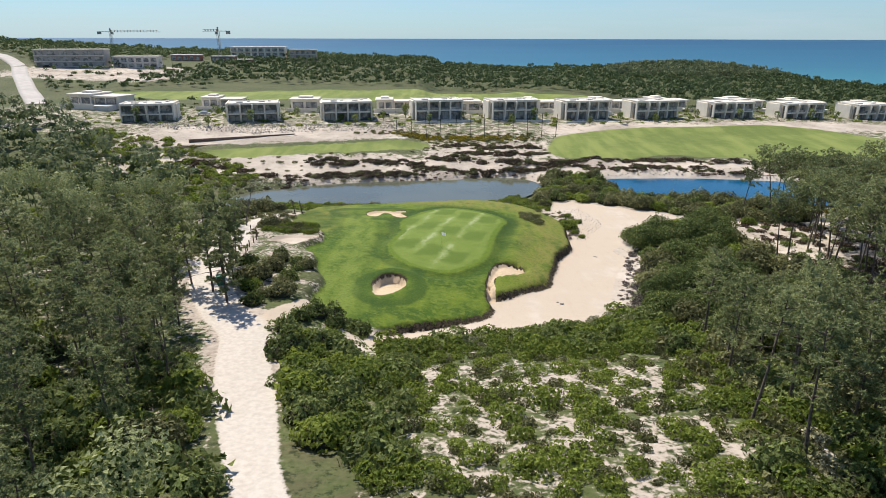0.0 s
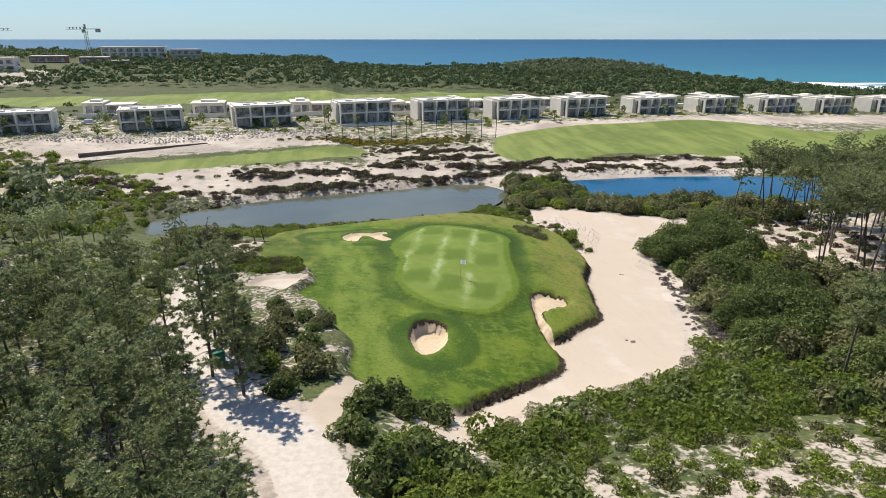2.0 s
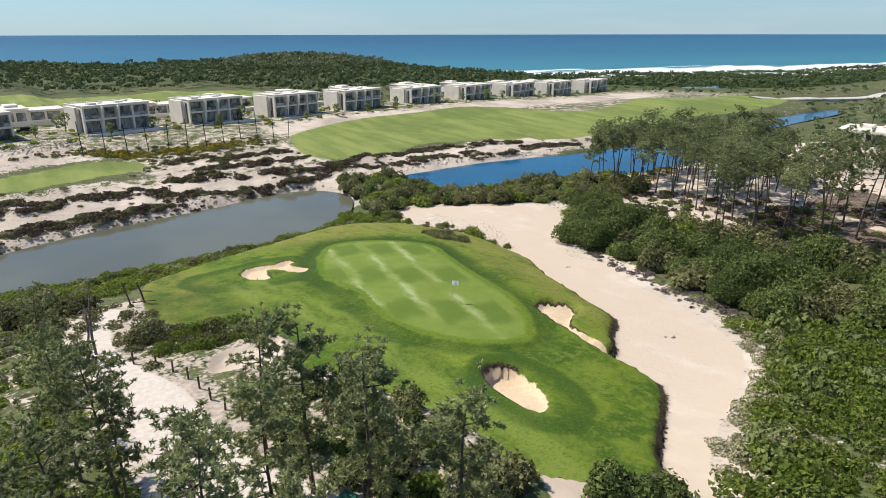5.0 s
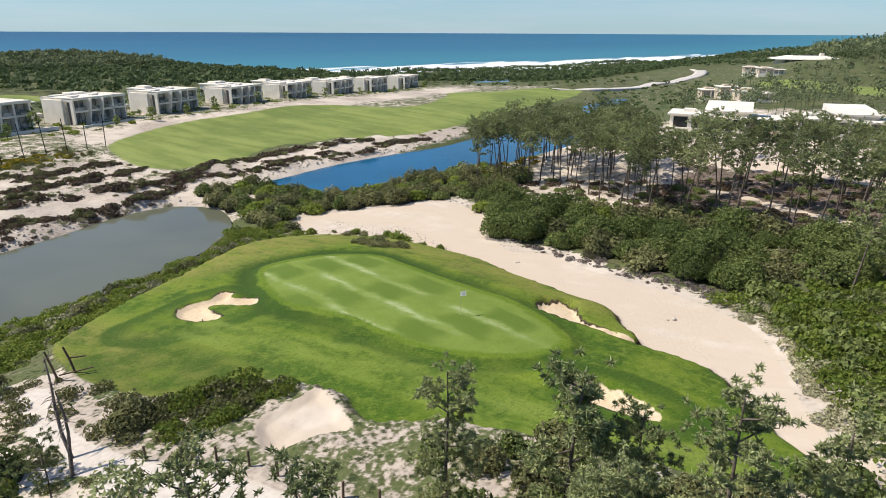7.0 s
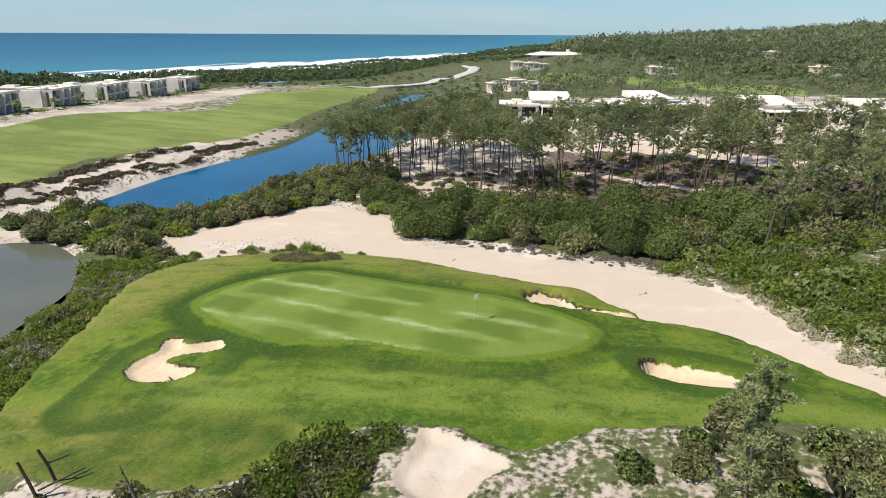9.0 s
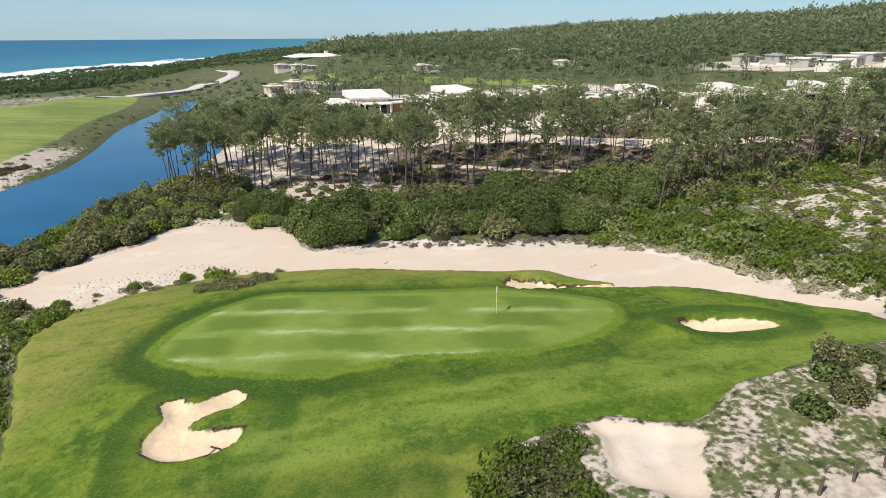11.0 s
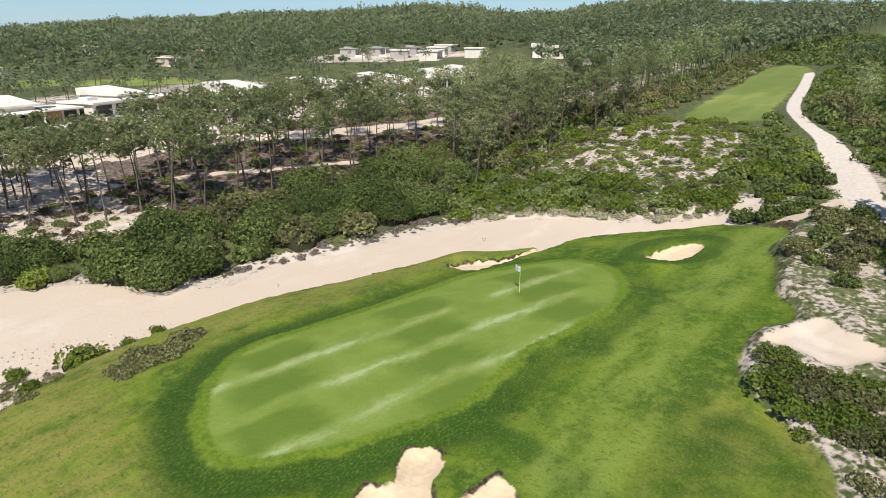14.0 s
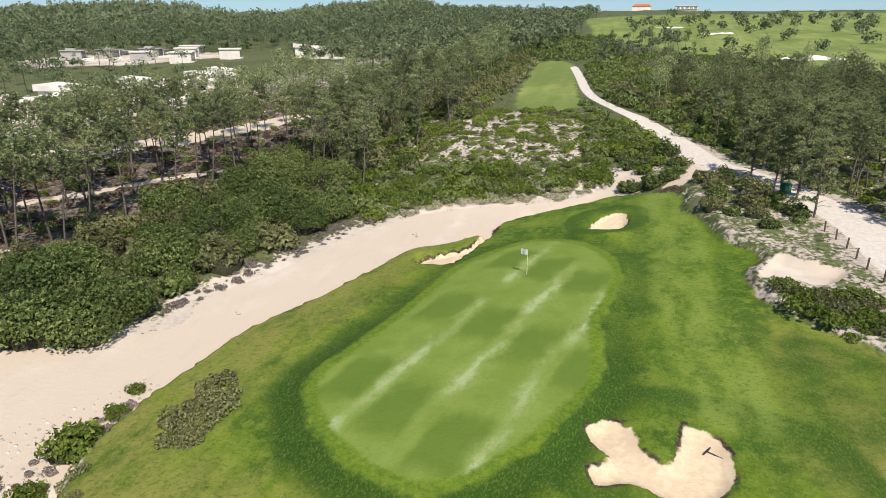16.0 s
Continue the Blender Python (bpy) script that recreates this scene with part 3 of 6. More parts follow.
    turf = n.mix(n.ramp(n.noise(6.0, 4.0, 0.7, vec=n.coords((0.5, 1.0, 1), 0.2)), 0.50, 0.30, 0.0, 0.55), turf, (0.030, 0.062, 0.004))
    # the mown green: long streaks of dewy sheen painted in, darker patches between them, and a fresh collar round it
    across = n.math("SUBTRACT", xyz.outputs[0], n.math("MULTIPLY", xyz.outputs[1], 0.268))
    sway = n.math("MULTIPLY", n.math("SUBTRACT", n.noise(0.10, 2.0), 0.5), 0.25)
    wave = n.math("ADD", n.math("MULTIPLY", n.math("SUBTRACT", across, -26.3), 1 / 4.15), sway)
    off = n.math("SUBTRACT", n.math("FRACT", n.math("ADD", wave, 0.5)), 0.5)
    feather = n.math("MULTIPLY", n.math("SUBTRACT", n.noise(0.8, 5.0, 0.7, vec=n.coords((1.0, 0.5, 1), -0.3)), 0.5), 0.6)
    soft = n.math("ADD", n.math("ADD", n.math("ABSOLUTE", off), feather), n.ramp(across, -20.6, -19.6, 0.0, 0.5))
    along = n.noise(0.14, 3.0, 0.6, vec=n.coords((1.0, 0.7, 1), -0.3))
    core = n.math("MULTIPLY", n.ramp(soft, 0.13, -0.03), n.ramp(along, 0.40, 0.58))
    halo = n.math("MULTIPLY", n.ramp(soft, 0.32, 0.0), n.ramp(along, 0.36, 0.58))
    beat = n.math("ADD", n.math("SUBTRACT", xyz.outputs[1], 103.7), n.math("MULTIPLY", n.math("FLOOR", wave), 2.4))
    cells = n.math("ADD", n.math("COSINE", n.math("MULTIPLY", beat, 2 * math.pi / 10.6)), n.math("MULTIPLY", feather, 2.4))
    between = n.math("MULTIPLY", n.ramp(cells, -0.3, 0.7), n.ramp(n.math("ADD", n.math("ABSOLUTE", off), n.math("MULTIPLY", feather, 0.4)), 0.08, 0.22))
    green = n.mix(n.ramp(mid, 0.3, 0.7), (0.138, 0.195, 0.030), (0.170, 0.228, 0.042))
    green = n.mix(n.math("MULTIPLY", between, 0.72), green, (0.080, 0.132, 0.015))
    green = n.mix(n.math("MULTIPLY", halo, 0.65), green, (0.225, 0.285, 0.085))
    green = n.mix(n.math("MULTIPLY", core, 0.42), green, (0.48, 0.52, 0.31))
    green = n.mix(n.ramp(n.noise(5.0, 5.0, 0.7), 0.40, 0.75, 0.0, 0.3), green, (0.098, 0.165, 0.022))
    collar_d = n.math("ADD", n.attr("d_green"), n.math("MULTIPLY", n.math("SUBTRACT", n.noise(1.4, 4.0, 0.65), 0.5), 0.9))
    turf = n.mix(n.math("MULTIPLY", n.ramp(collar_d, -0.95, -0.6), 0.7), turf, n.mix(n.ramp(n.noise(3.5, 4.0, 0.7), 0.35, 0.65), (0.070, 0.132, 0.008), (0.145, 0.205, 0.018)))
    turf = n.mix(n.ramp(collar_d, -0.28, 0.22), turf, green)
    ragged = n.math("MULTIPLY", n.math("SUBTRACT", fine, 0.5), 0.9)
    dt = n.math("ADD", n.attr("d_turf"), ragged)
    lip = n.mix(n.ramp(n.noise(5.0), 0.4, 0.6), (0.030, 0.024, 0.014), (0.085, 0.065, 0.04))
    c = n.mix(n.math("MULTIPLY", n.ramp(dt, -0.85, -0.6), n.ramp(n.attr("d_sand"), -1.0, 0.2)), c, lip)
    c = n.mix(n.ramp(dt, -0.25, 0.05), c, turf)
    # bunker sand with a dark broken soil lip, shade painted in on its far side
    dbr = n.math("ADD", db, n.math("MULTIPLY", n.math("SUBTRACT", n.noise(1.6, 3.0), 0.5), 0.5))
    c = n.mix(n.math("MULTIPLY", n.ramp(dbr, -0.22, -0.10), n.ramp(n.math("ADD", n.noise(0.9, 2.0), n.attr("lip_shade_side")), 0.85, 1.0)), c, lip)
    c = n.mix(n.ramp(dbr, 0.02, 0.14), c, n.mix(n.ramp(fine, 0.3, 0.7), (0.56, 0.43, 0.28), (0.63, 0.50, 0.345)))
    n.bump(n.math("ADD", n.math("MULTIPLY", fine, 0.6), n.math("MULTIPLY", grain, 0.3)), 0.6, 0.14)
    return n.color(c)


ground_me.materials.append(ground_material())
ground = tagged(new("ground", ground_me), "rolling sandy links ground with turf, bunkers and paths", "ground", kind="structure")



def road(name, line, half, material, label):
    """A road strip laid over the ground, a little proud of it."""
    t = np.gradient(line, axis=0)
    nrm = np.stack([-t[:, 1], t[:, 0]], 1) / np.linalg.norm(t, axis=1, keepdims=True)
    rows = [line + nrm * o for o in (-half, -half / 2, 0, half / 2, half)]
    zs = np.max([ground_height(r[:, 0], r[:, 1]) for r in rows], 0) + 0.25
    n = len(line)
    v = np.concatenate([np.column_stack([r, zs]) for r in rows] + [np.column_stack([rows[0], zs - 3]), np.column_stack([rows[-1], zs - 3])])
    q = [(a * n + i, a * n + i + 1, b * n + i + 1, b * n + i) for a, b in ((0, 1), (1, 2), (2, 3), (3, 4), (5, 0), (4, 6)) for i in range(n - 1)]
    return tagged(new(name, mesh_from(name, v, q, (material,))), label, "road", kind="structure")


PALE_ROAD = plain_material("pale_concrete_road", (0.50, 0.46, 0.42), 0.9, 0.0, 0.1, 0.4)
road("road", ring(ROAD, 10, False), 3.8, PALE_ROAD, "pale straight concrete road up the slope")
road("road_east", ring(ROAD_EAST, 10, False), 3.6, PALE_ROAD, "pale road past the lake to the clubhouse")


# ---- water ----
def water_material(name, deep, rough, bumps, scale, spec):
    n = Nodes(name, rough, 0.0, spec)
    f = n.noise(scale, 3.0, vec=n.coords((1, 1.6, 1)))
    n.bump(f, bumps, 0.04)
    n.bsdf.inputs["IOR"].default_value = 1.33
    return n.color(n.mix(n.ramp(n.noise(0.05, 2.0), 0.35, 0.65), deep, tuple(v * 1.25 for v in deep)))


def sheet(name, line, z, material, label):
    bm = bmesh.new()
    bm.faces.new([bm.verts.new((x, y, z)) for x, y in line])
    bmesh.ops.triangulate(bm, faces=bm.faces[:])
    bmesh.ops.recalc_face_normals(bm, faces=bm.faces[:])
    if bm.faces[0].normal.z < 0:
        bmesh.ops.reverse_faces(bm, faces=bm.faces[:])
    me = bpy.data.meshes.new(name)
    bm.to_mesh(me)
    bm.free()
    me.materials.append(material)
    return tagged(new(name, me), label, "water", kind="structure")


def grown(line, d):
    c = line.mean(0)
    t = np.roll(line, -1, 0) - np.roll(line, 1, 0)
    nrm = np.stack([t[:, 1], -t[:, 0]], 1) / (np.linalg.norm(t, axis=1, keepdims=True) + 1e-9)
    area = np.sum(line[:, 0] * np.roll(line[:, 1], -1) - np.roll(line[:, 0], -1) * line[:, 1])
    return line + nrm * d * (1 if area > 0 else -1)


sheet("water_west", grown(LINES["pond_west"], 0.6), WATER_Z, water_material("murky_water", (0.100, 0.104, 0.072), 0.10, 0.12, 1.2, 0.4), "murky grey-green pond with still water")
sheet("water_east", grown(LINES["pond_east"], 0.6), WATER_Z, water_material("blue_water", (0.003, 0.070, 0.145), 0.14, 0.25, 1.5, 0.28), "deep blue lined lake beside the fairway")
sheet("water_far", grown(LINES["pond_far"], 0.6), FAR_WATER_Z, bpy.data.materials["blue_water"], "small blue lake near the shore")


def sea():
    """The sea: a sheet that follows the coast and ends at the horizon, where it meets the eye's level."""
    xs = np.linspace(-4700, 4700, 160)
    ds = np.concatenate([np.linspace(-120, 400, 40), np.linspace(450, 4400, 50)])
    X, D = np.meshgrid(xs, ds)
    Y = np.minimum(coast_y(np.clip(X, -250, 2600)) + D, 4700)
    R = np.hypot(X, Y - 60)
    Z = SEA_Z + 39 * sstep(1500, 4700, R) ** 1.0
    i = (np.arange(len(ds) - 1)[:, None] * len(xs) + np.arange(len(xs) - 1)[None, :]).ravel()
    me = mesh_from("sea", np.stack([X.ravel(), Y.ravel(), Z.ravel()], 1), np.stack([i, i + 1, i + len(xs) + 1, i + len(xs)], 1), smooth=True)
    me.attributes.new("off", "FLOAT", "POINT").data.foreach_set("value", D.ravel().astype(np.float32))
    n = Nodes("sea", 0.4, 0.0, 0.12)
    d = n.attr("off")
    c = n.mix(n.ramp(d, 60, 900), (0.036, 0.175, 0.225), (0.018, 0.112, 0.186))
    c = n.mix(n.ramp(d, 800, 3000), c, (0.009, 0.068, 0.140))
    c = n.mix(n.ramp(n.noise(0.004, 3.0, vec=n.coords((0.3, 1, 1))), 0.4, 0.7, 0.0, 0.35), c, (0.026, 0.135, 0.20))
    surf = n.noise(0.02, 4.0, vec=n.coords((0.35, 1.3, 1), 0.3))
    foam = n.ramp(n.math("ADD", n.math("MULTIPLY", n.math("SUBTRACT", surf, 0.5), 260), d), 95, 70)
    c = n.mix(foam, c, (0.8, 0.82, 0.82))
    me.materials.append(n.color(c))
    return tagged(new("sea", me), "blue ocean with white surf along the shore", "sea", kind="structure")


sea()


def far_ridge():
    """A distant ridge beyond the woods, the blue of air haze put into its colour."""
    az = np.radians(np.linspace(95, 150, 56))
    rise = 26 + 70 * sstep(95, 112, np.degrees(az)) + 9 * np.sin(np.degrees(az) * 0.5) + 4 * np.sin(np.degrees(az) * 1.7)
    rows = [(4300, -60 + 0 * rise), (4340, rise * 0.6), (4420, rise), (4500, rise * 0.5)]
    v = np.concatenate([np.stack([r * np.sin(az), 90 + r * np.cos(az), z], 1) for r, z in rows])
    n = len(az)
    i = (np.arange(3)[:, None] * n + np.arange(n - 1)[None, :]).ravel()
    m = plain_material("haze_tinted_ridge", (0.25, 0.36, 0.42), 1.0, 0.0, 0.1, 0.01, 0.0)
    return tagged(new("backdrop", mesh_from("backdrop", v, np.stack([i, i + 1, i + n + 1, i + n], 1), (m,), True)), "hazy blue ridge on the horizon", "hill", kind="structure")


far_ridge()


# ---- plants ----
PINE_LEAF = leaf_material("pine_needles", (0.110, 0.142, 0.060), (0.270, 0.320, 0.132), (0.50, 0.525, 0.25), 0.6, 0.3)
# the lightest bush tone also carries painted leaf highlights
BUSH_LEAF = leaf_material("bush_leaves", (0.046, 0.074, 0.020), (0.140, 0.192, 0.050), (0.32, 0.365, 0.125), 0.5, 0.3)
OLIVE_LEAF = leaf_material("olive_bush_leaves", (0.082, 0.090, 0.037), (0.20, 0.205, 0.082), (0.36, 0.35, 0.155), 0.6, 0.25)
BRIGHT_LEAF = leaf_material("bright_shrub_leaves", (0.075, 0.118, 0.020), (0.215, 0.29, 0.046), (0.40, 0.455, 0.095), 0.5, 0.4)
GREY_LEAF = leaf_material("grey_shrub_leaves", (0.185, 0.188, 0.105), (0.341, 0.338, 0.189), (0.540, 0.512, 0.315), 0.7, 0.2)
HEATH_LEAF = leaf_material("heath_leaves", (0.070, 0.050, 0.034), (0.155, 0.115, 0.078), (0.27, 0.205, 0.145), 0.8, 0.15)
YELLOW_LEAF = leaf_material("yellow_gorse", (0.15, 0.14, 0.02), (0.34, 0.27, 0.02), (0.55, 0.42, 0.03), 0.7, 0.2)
# far canopy and coast scrub: bluish air haze mixed into the leaf colours
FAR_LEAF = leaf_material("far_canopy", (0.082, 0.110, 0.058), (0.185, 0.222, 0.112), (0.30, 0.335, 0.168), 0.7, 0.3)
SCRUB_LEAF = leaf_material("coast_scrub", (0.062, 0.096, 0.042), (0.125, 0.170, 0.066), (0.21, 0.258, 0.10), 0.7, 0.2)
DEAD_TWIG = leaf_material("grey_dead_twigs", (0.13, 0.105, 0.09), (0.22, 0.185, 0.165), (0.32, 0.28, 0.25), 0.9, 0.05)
BARK = plain_material("pine_bark", (0.145, 0.118, 0.096), 0.9, 0.0, 0.4, 6.0, 0.2, 0.6)
# near-black, so that the solid bush cores read as inner shade
CORE_SHADE = plain_material("dark_shade_core", (0.045, 0.045, 0.026), 0.95, 0.0, 0.3, 5.0, 0.1)


def lobes_of(radius, height, count, rng):
    out = []
    for i in range(count):
        a, d = rng.uniform(0, 2 * math.pi), radius * 0.62 * math.sqrt(rng.uniform())
        r = radius * rng.uniform(0.42, 0.68)
        out.append((d * math.cos(a), d * math.sin(a), r, height * rng.uniform(0.62, 1.0) * (1 - 0.35 * (d / radius) ** 2)))
    return out


def bush_arrays(radius, height, rng, leaf=0.26, cover=1.0, count=7):
    """Foliage of a rounded bush: sprays over the outside of several lobes, and a dark solid core for the shade within.
    """
    lobes = lobes_of(radius, height, count, rng)
    cs, ns = [], []
    for x, y, r, h in lobes:
        k = int(cover * (2 * math.pi * r * r + 3 * r * h) / (leaf * leaf * 2.2))
        u = rng.normal(size=(k, 3))
        u[:, 2] = np.abs(u[:, 2]) * 0.9 - 0.15
        u /= np.linalg.norm(u, axis=1, keepdims=True)
        rr = rng.uniform(0.78, 1.06, k)[:, None] * (1 + 0.16 * np.sin(5 * u[:, :1] + x) * np.cos(4 * u[:, 1:2] + y))
        p = u * rr * (r, r, h * 0.62) + (x, y, h * 0.38)
        p[:, 2] = np.maximum(p[:, 2], 0.03)
        cs.append(p)
        ns.append(u)
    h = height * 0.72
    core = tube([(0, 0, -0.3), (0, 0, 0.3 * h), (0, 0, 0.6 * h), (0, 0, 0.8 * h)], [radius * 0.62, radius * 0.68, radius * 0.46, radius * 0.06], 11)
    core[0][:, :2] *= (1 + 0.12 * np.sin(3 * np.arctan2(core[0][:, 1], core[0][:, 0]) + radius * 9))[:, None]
    return leaves(np.concatenate(cs), np.concatenate(ns), leaf, rng, 0.55), core


def make_bush(name, radius, height, material, seed, label, leaf=0.26, cover=1.0, count=7, group="bushes"):
    rng = np.random.default_rng(seed)
    (v, f), (cv, cf) = bush_arrays(radius, height, rng, leaf, cover, count)
    b = thing(name, pose(0, 0, -900), label, "bush", group)
    part("foliage", mesh_from("foliage", v, f, (material,)), None, b)
    part("branchwork", mesh_from("branchwork", cv, cf, (CORE_SHADE,), True), None, b, "dark solid core standing in for shaded branchwork")
    return b


def make_pine(name, height, spread_r, crown_from, seed, label, clumps=70, lean=0.6, group="pines", needles=26, wide=0.17, long=1.0, per=6):
    """A maritime pine: a bare leaning trunk, limbs in the upper part and tufts of needles."""
    rng = np.random.default_rng(seed)
    pts, px, py = [], 0.0, 0.0
    a = rng.uniform(0, 6.28)
    for i in range(7):
        t = i / 6
        pts.append((lean * math.cos(a) * t ** 1.4 + 0.12 * math.sin(4 * t + seed), lean * math.sin(a) * t ** 1.4 + 0.10 * math.cos(5 * t + seed), -0.4 + (height * 0.96 + 0.4) * t))
    r0 = 0.0092 * height + 0.035
    trunk = [tube(pts, [r0 * (1 - 0.8 * (i / 6)) for i in range(7)], 7)]
    limbs, cen = [], []
    nl = max(7, int(clumps / 6))
    p = np.array(pts)
    for i in range(nl):
        t = crown_from + (0.99 - crown_from) * ((i + 0.5) / nl)
        q = np.array([np.interp(t, np.linspace(0, 1, 7), p[:, k]) for k in range(3)])
        w = i * 2.4 + rng.uniform(-0.5, 0.5)
        rel = (t - crown_from) / (1 - crown_from)
        ln = spread_r * (0.55 + 0.6 * math.sin(math.pi * min(1, 0.25 + rel * 0.75))) * rng.uniform(0.65, 1.15)
        d = np.array([math.cos(w), math.sin(w), rng.uniform(0.1, 0.75)])
        e = q + d * ln
        m = q + d * ln * 0.5 + (0, 0, -0.1 * ln)
        limbs.append(tube([q, m, e], [r0 * 0.36, r0 * 0.22, r0 * 0.08], 4))
        for k in range(per):
            s = rng.uniform(0.35, 1.08)
            cen.append(q + (e - q) * s + rng.normal(size=3) * (0.34, 0.34, 0.22) * spread_r * 0.55)
    for k in range(4):
        cen.append(p[-1] + rng.normal(size=3) * (0.3, 0.3, 0.3) + (0, 0, 0.3))
    for k in range(3):
        t = rng.uniform(0.15, max(0.2, crown_from))
        q = np.array([np.interp(t, np.linspace(0, 1, 7), p[:, j]) for j in range(3)])
        w = rng.uniform(0, 6.28)
        limbs.append(tube([q, q + (math.cos(w) * 0.5, math.sin(w) * 0.5, 0.15), q + (math.cos(w) * 1.1, math.sin(w) * 1.1, 0.2)], [0.035, 0.025, 0.012], 4))
    cen = np.array(cen)
    n = len(cen)
    c = np.repeat(cen, needles, 0)
    u = rng.normal(size=c.shape)
    u[:, 2] = u[:, 2] * 0.7 + 0.35
    u /= np.linalg.norm(u, axis=1, keepdims=True)
    size = rng.uniform(0.26, 0.5, len(c))[:, None] * (0.75 + 0.02 * height) * long
    side = np.cross(u, rng.normal(size=c.shape))
    side /= np.linalg.norm(side, axis=1, keepdims=True)
    v = np.stack([c + u * size * 0.15 - side * size * wide * 1.2, c + u * size * 0.3 + side * size * wide * 1.2, c + u * size * 1.15], 1).reshape(-1, 3)
    f = np.arange(len(v)).reshape(-1, 3)
    tree = thing(name, pose(0, 0, -900), label, "tree", group)
    tv, tf = join_arrays(trunk + limbs)
    part("trunk", mesh_from("trunk", tv, tf, (BARK,), True), None, tree, "tall thin bare bark-brown trunk with limbs")
    part("crown", mesh_from("crown", v, f, (PINE_LEAF,)), None, tree)
    return tree


def inside(x, y, poly):
    return distance(np.array([x], float), np.array([y], float), np.array(poly, float))[0] > 0


def scatter(region, spacing, rng, tries=30, accept=None):
    """Poisson-like points within an outline."""
    poly = np.array(region, float)
    lo, hi = poly.min(0), poly.max(0)
    n = int((hi[0] - lo[0]) * (hi[1] - lo[1]) / spacing ** 2 * 3) + 20
    p = rng.uniform(lo, hi, (n, 2))
    p = p[distance(p[:, 0], p[:, 1], poly) > 0]
    if accept is not None and len(p):
        p = p[accept(p[:, 0], p[:, 1])]
    kept, grid = [], {}
    for x, y in p:
        k = (int(x // spacing), int(y // spacing))
        if all((x - a) ** 2 + (y - b) ** 2 >= spacing ** 2 for i in (-1, 0, 1) for j in (-1, 0, 1) for a, b in grid.get((k[0] + i, k[1] + j), ())):
            grid.setdefault(k, []).append((x, y))
            kept.append((x, y))
    return np.array(kept).reshape(-1, 2)


def clear_of(x, y, sand=1.0, turf=0.5):
    f = fields(x, y)
    return (np.maximum.reduce([np.where(f["turf"] > 0, -9, f["waste"]), f["path"] + 2.2, f["spur"] + 2.0, f["sand_left"]]) < -sand) & (f["turf"] < -turf) & (np.maximum.reduce([f["pond_west"], f["pond_east"], f["fairway"], f["tee"], f["strip"]]) < -0.5)


def place(protos, pts, rng, smin=0.8, smax=1.2, sink=0.0):
    zs = ground_height(pts[:, 0], pts[:, 1]) if len(pts) else []
    for (x, y), z in zip(pts, zs):
        pr = protos[rng.integers(len(protos))]
        s = rng.uniform(smin, smax)
        m = Matrix.Translation((x, y, z - sink)) @ Matrix.Rotation(rng.uniform(0, 6.28), 4, "Z") @ Matrix.Diagonal((s, s, s * rng.uniform(0.9, 1.1), 1))
        c = copy_thing(pr, m)
        c.scale = (s, s, s)


def drop(protos):
    """Takes the pattern plants away once they are copied."""
    for p in protos:
        for o in (*p.children_recursive, p):
            bpy.data.objects.remove(o)


def stuff(name, pieces, material, label, category="plants"):
    v, f = join_arrays(pieces)
    return tagged(new(name, mesh_from(name, v, f, (material,))), label, category, kind="stuff")


def moved(v, x, y, z, a, s, sz=1.0):
    c, n = math.cos(a) * s, math.sin(a) * s
    return np.stack([v[:, 0] * c - v[:, 1] * n + x, v[:, 0] * n + v[:, 1] * c + y, v[:, 2] * s * sz + z], 1)


def stuff_of(name, variants, pts, material, label, smin, smax, sink=0.1, category="plants"):
    zs = ground_height(pts[:, 0], pts[:, 1])
    out = []
    for (x, y), z in zip(pts, zs):
        v, f = variants[rng.integers(len(variants))]
        out.append((moved(v, x, y, z - sink, rng.uniform(0, 6.28), rng.uniform(smin, smax), rng.uniform(0.85, 1.2)), f))
    return stuff(name, out, material, label, category)


def shrub_variants(dims, leaf, cover, seed):
    r = np.random.default_rng(seed)
    return [bush_arrays(a, h, r, leaf, cover, 5)[0] for a, h in dims]


def far_pine(h, r, crown, leaf, seed, trunk=True, tall_by=0.22):
    """A small distant pine: crown sprays and a thin trunk, as quads."""
    g = np.random.default_rng(seed)
    u = g.normal(size=(crown, 3))
    u /= np.linalg.norm(u, axis=1, keepdims=True)
    c = u * g.uniform(0.45, 1.0, (crown, 1)) * (r, r, h * tall_by) + (0, 0, h * (1 - tall_by))
    p = [leaves(c, u + (0, 0, 0.4), leaf, g, 0.6)]
    if trunk:
        p.append(triangles(tube([(0, 0, -0.3), (0.15, 0.1, h * 0.45), (0.25, 0.05, h * 0.8)], [0.16, 0.12, 0.06], 3)))
    return join_arrays(p)


rng = np.random.default_rng(7)
PINE = "slender maritime pine with a bare trunk and grey-green crown"
pines = [make_pine("pine_tree", h, r, cf, s, PINE, c, ln) for h, r, cf, s, c, ln in ((8.8, 1.9, 0.6, 1, 84, 0.9), (9.6, 2.1, 0.64, 2, 90, 1.3), (7.6, 1.7, 0.55, 3, 78, 0.6), (10.4, 2.2, 0.66, 4, 96, 1.6), (8.4, 2.3, 0.62, 5, 90, 1.1), (9.2, 1.6, 0.58, 6, 72, 2.0))]
fine = [make_pine("pine_tree", h, r, cf, s, PINE, c, ln, "pines", 26, 0.17, 0.58, 13) for h, r, cf, s, c, ln in ((8.6, 1.6, 0.5, 14, 84, 0.8), (9.4, 1.8, 0.55, 15, 90, 1.2), (7.8, 1.5, 0.42, 16, 84, 0.5))]
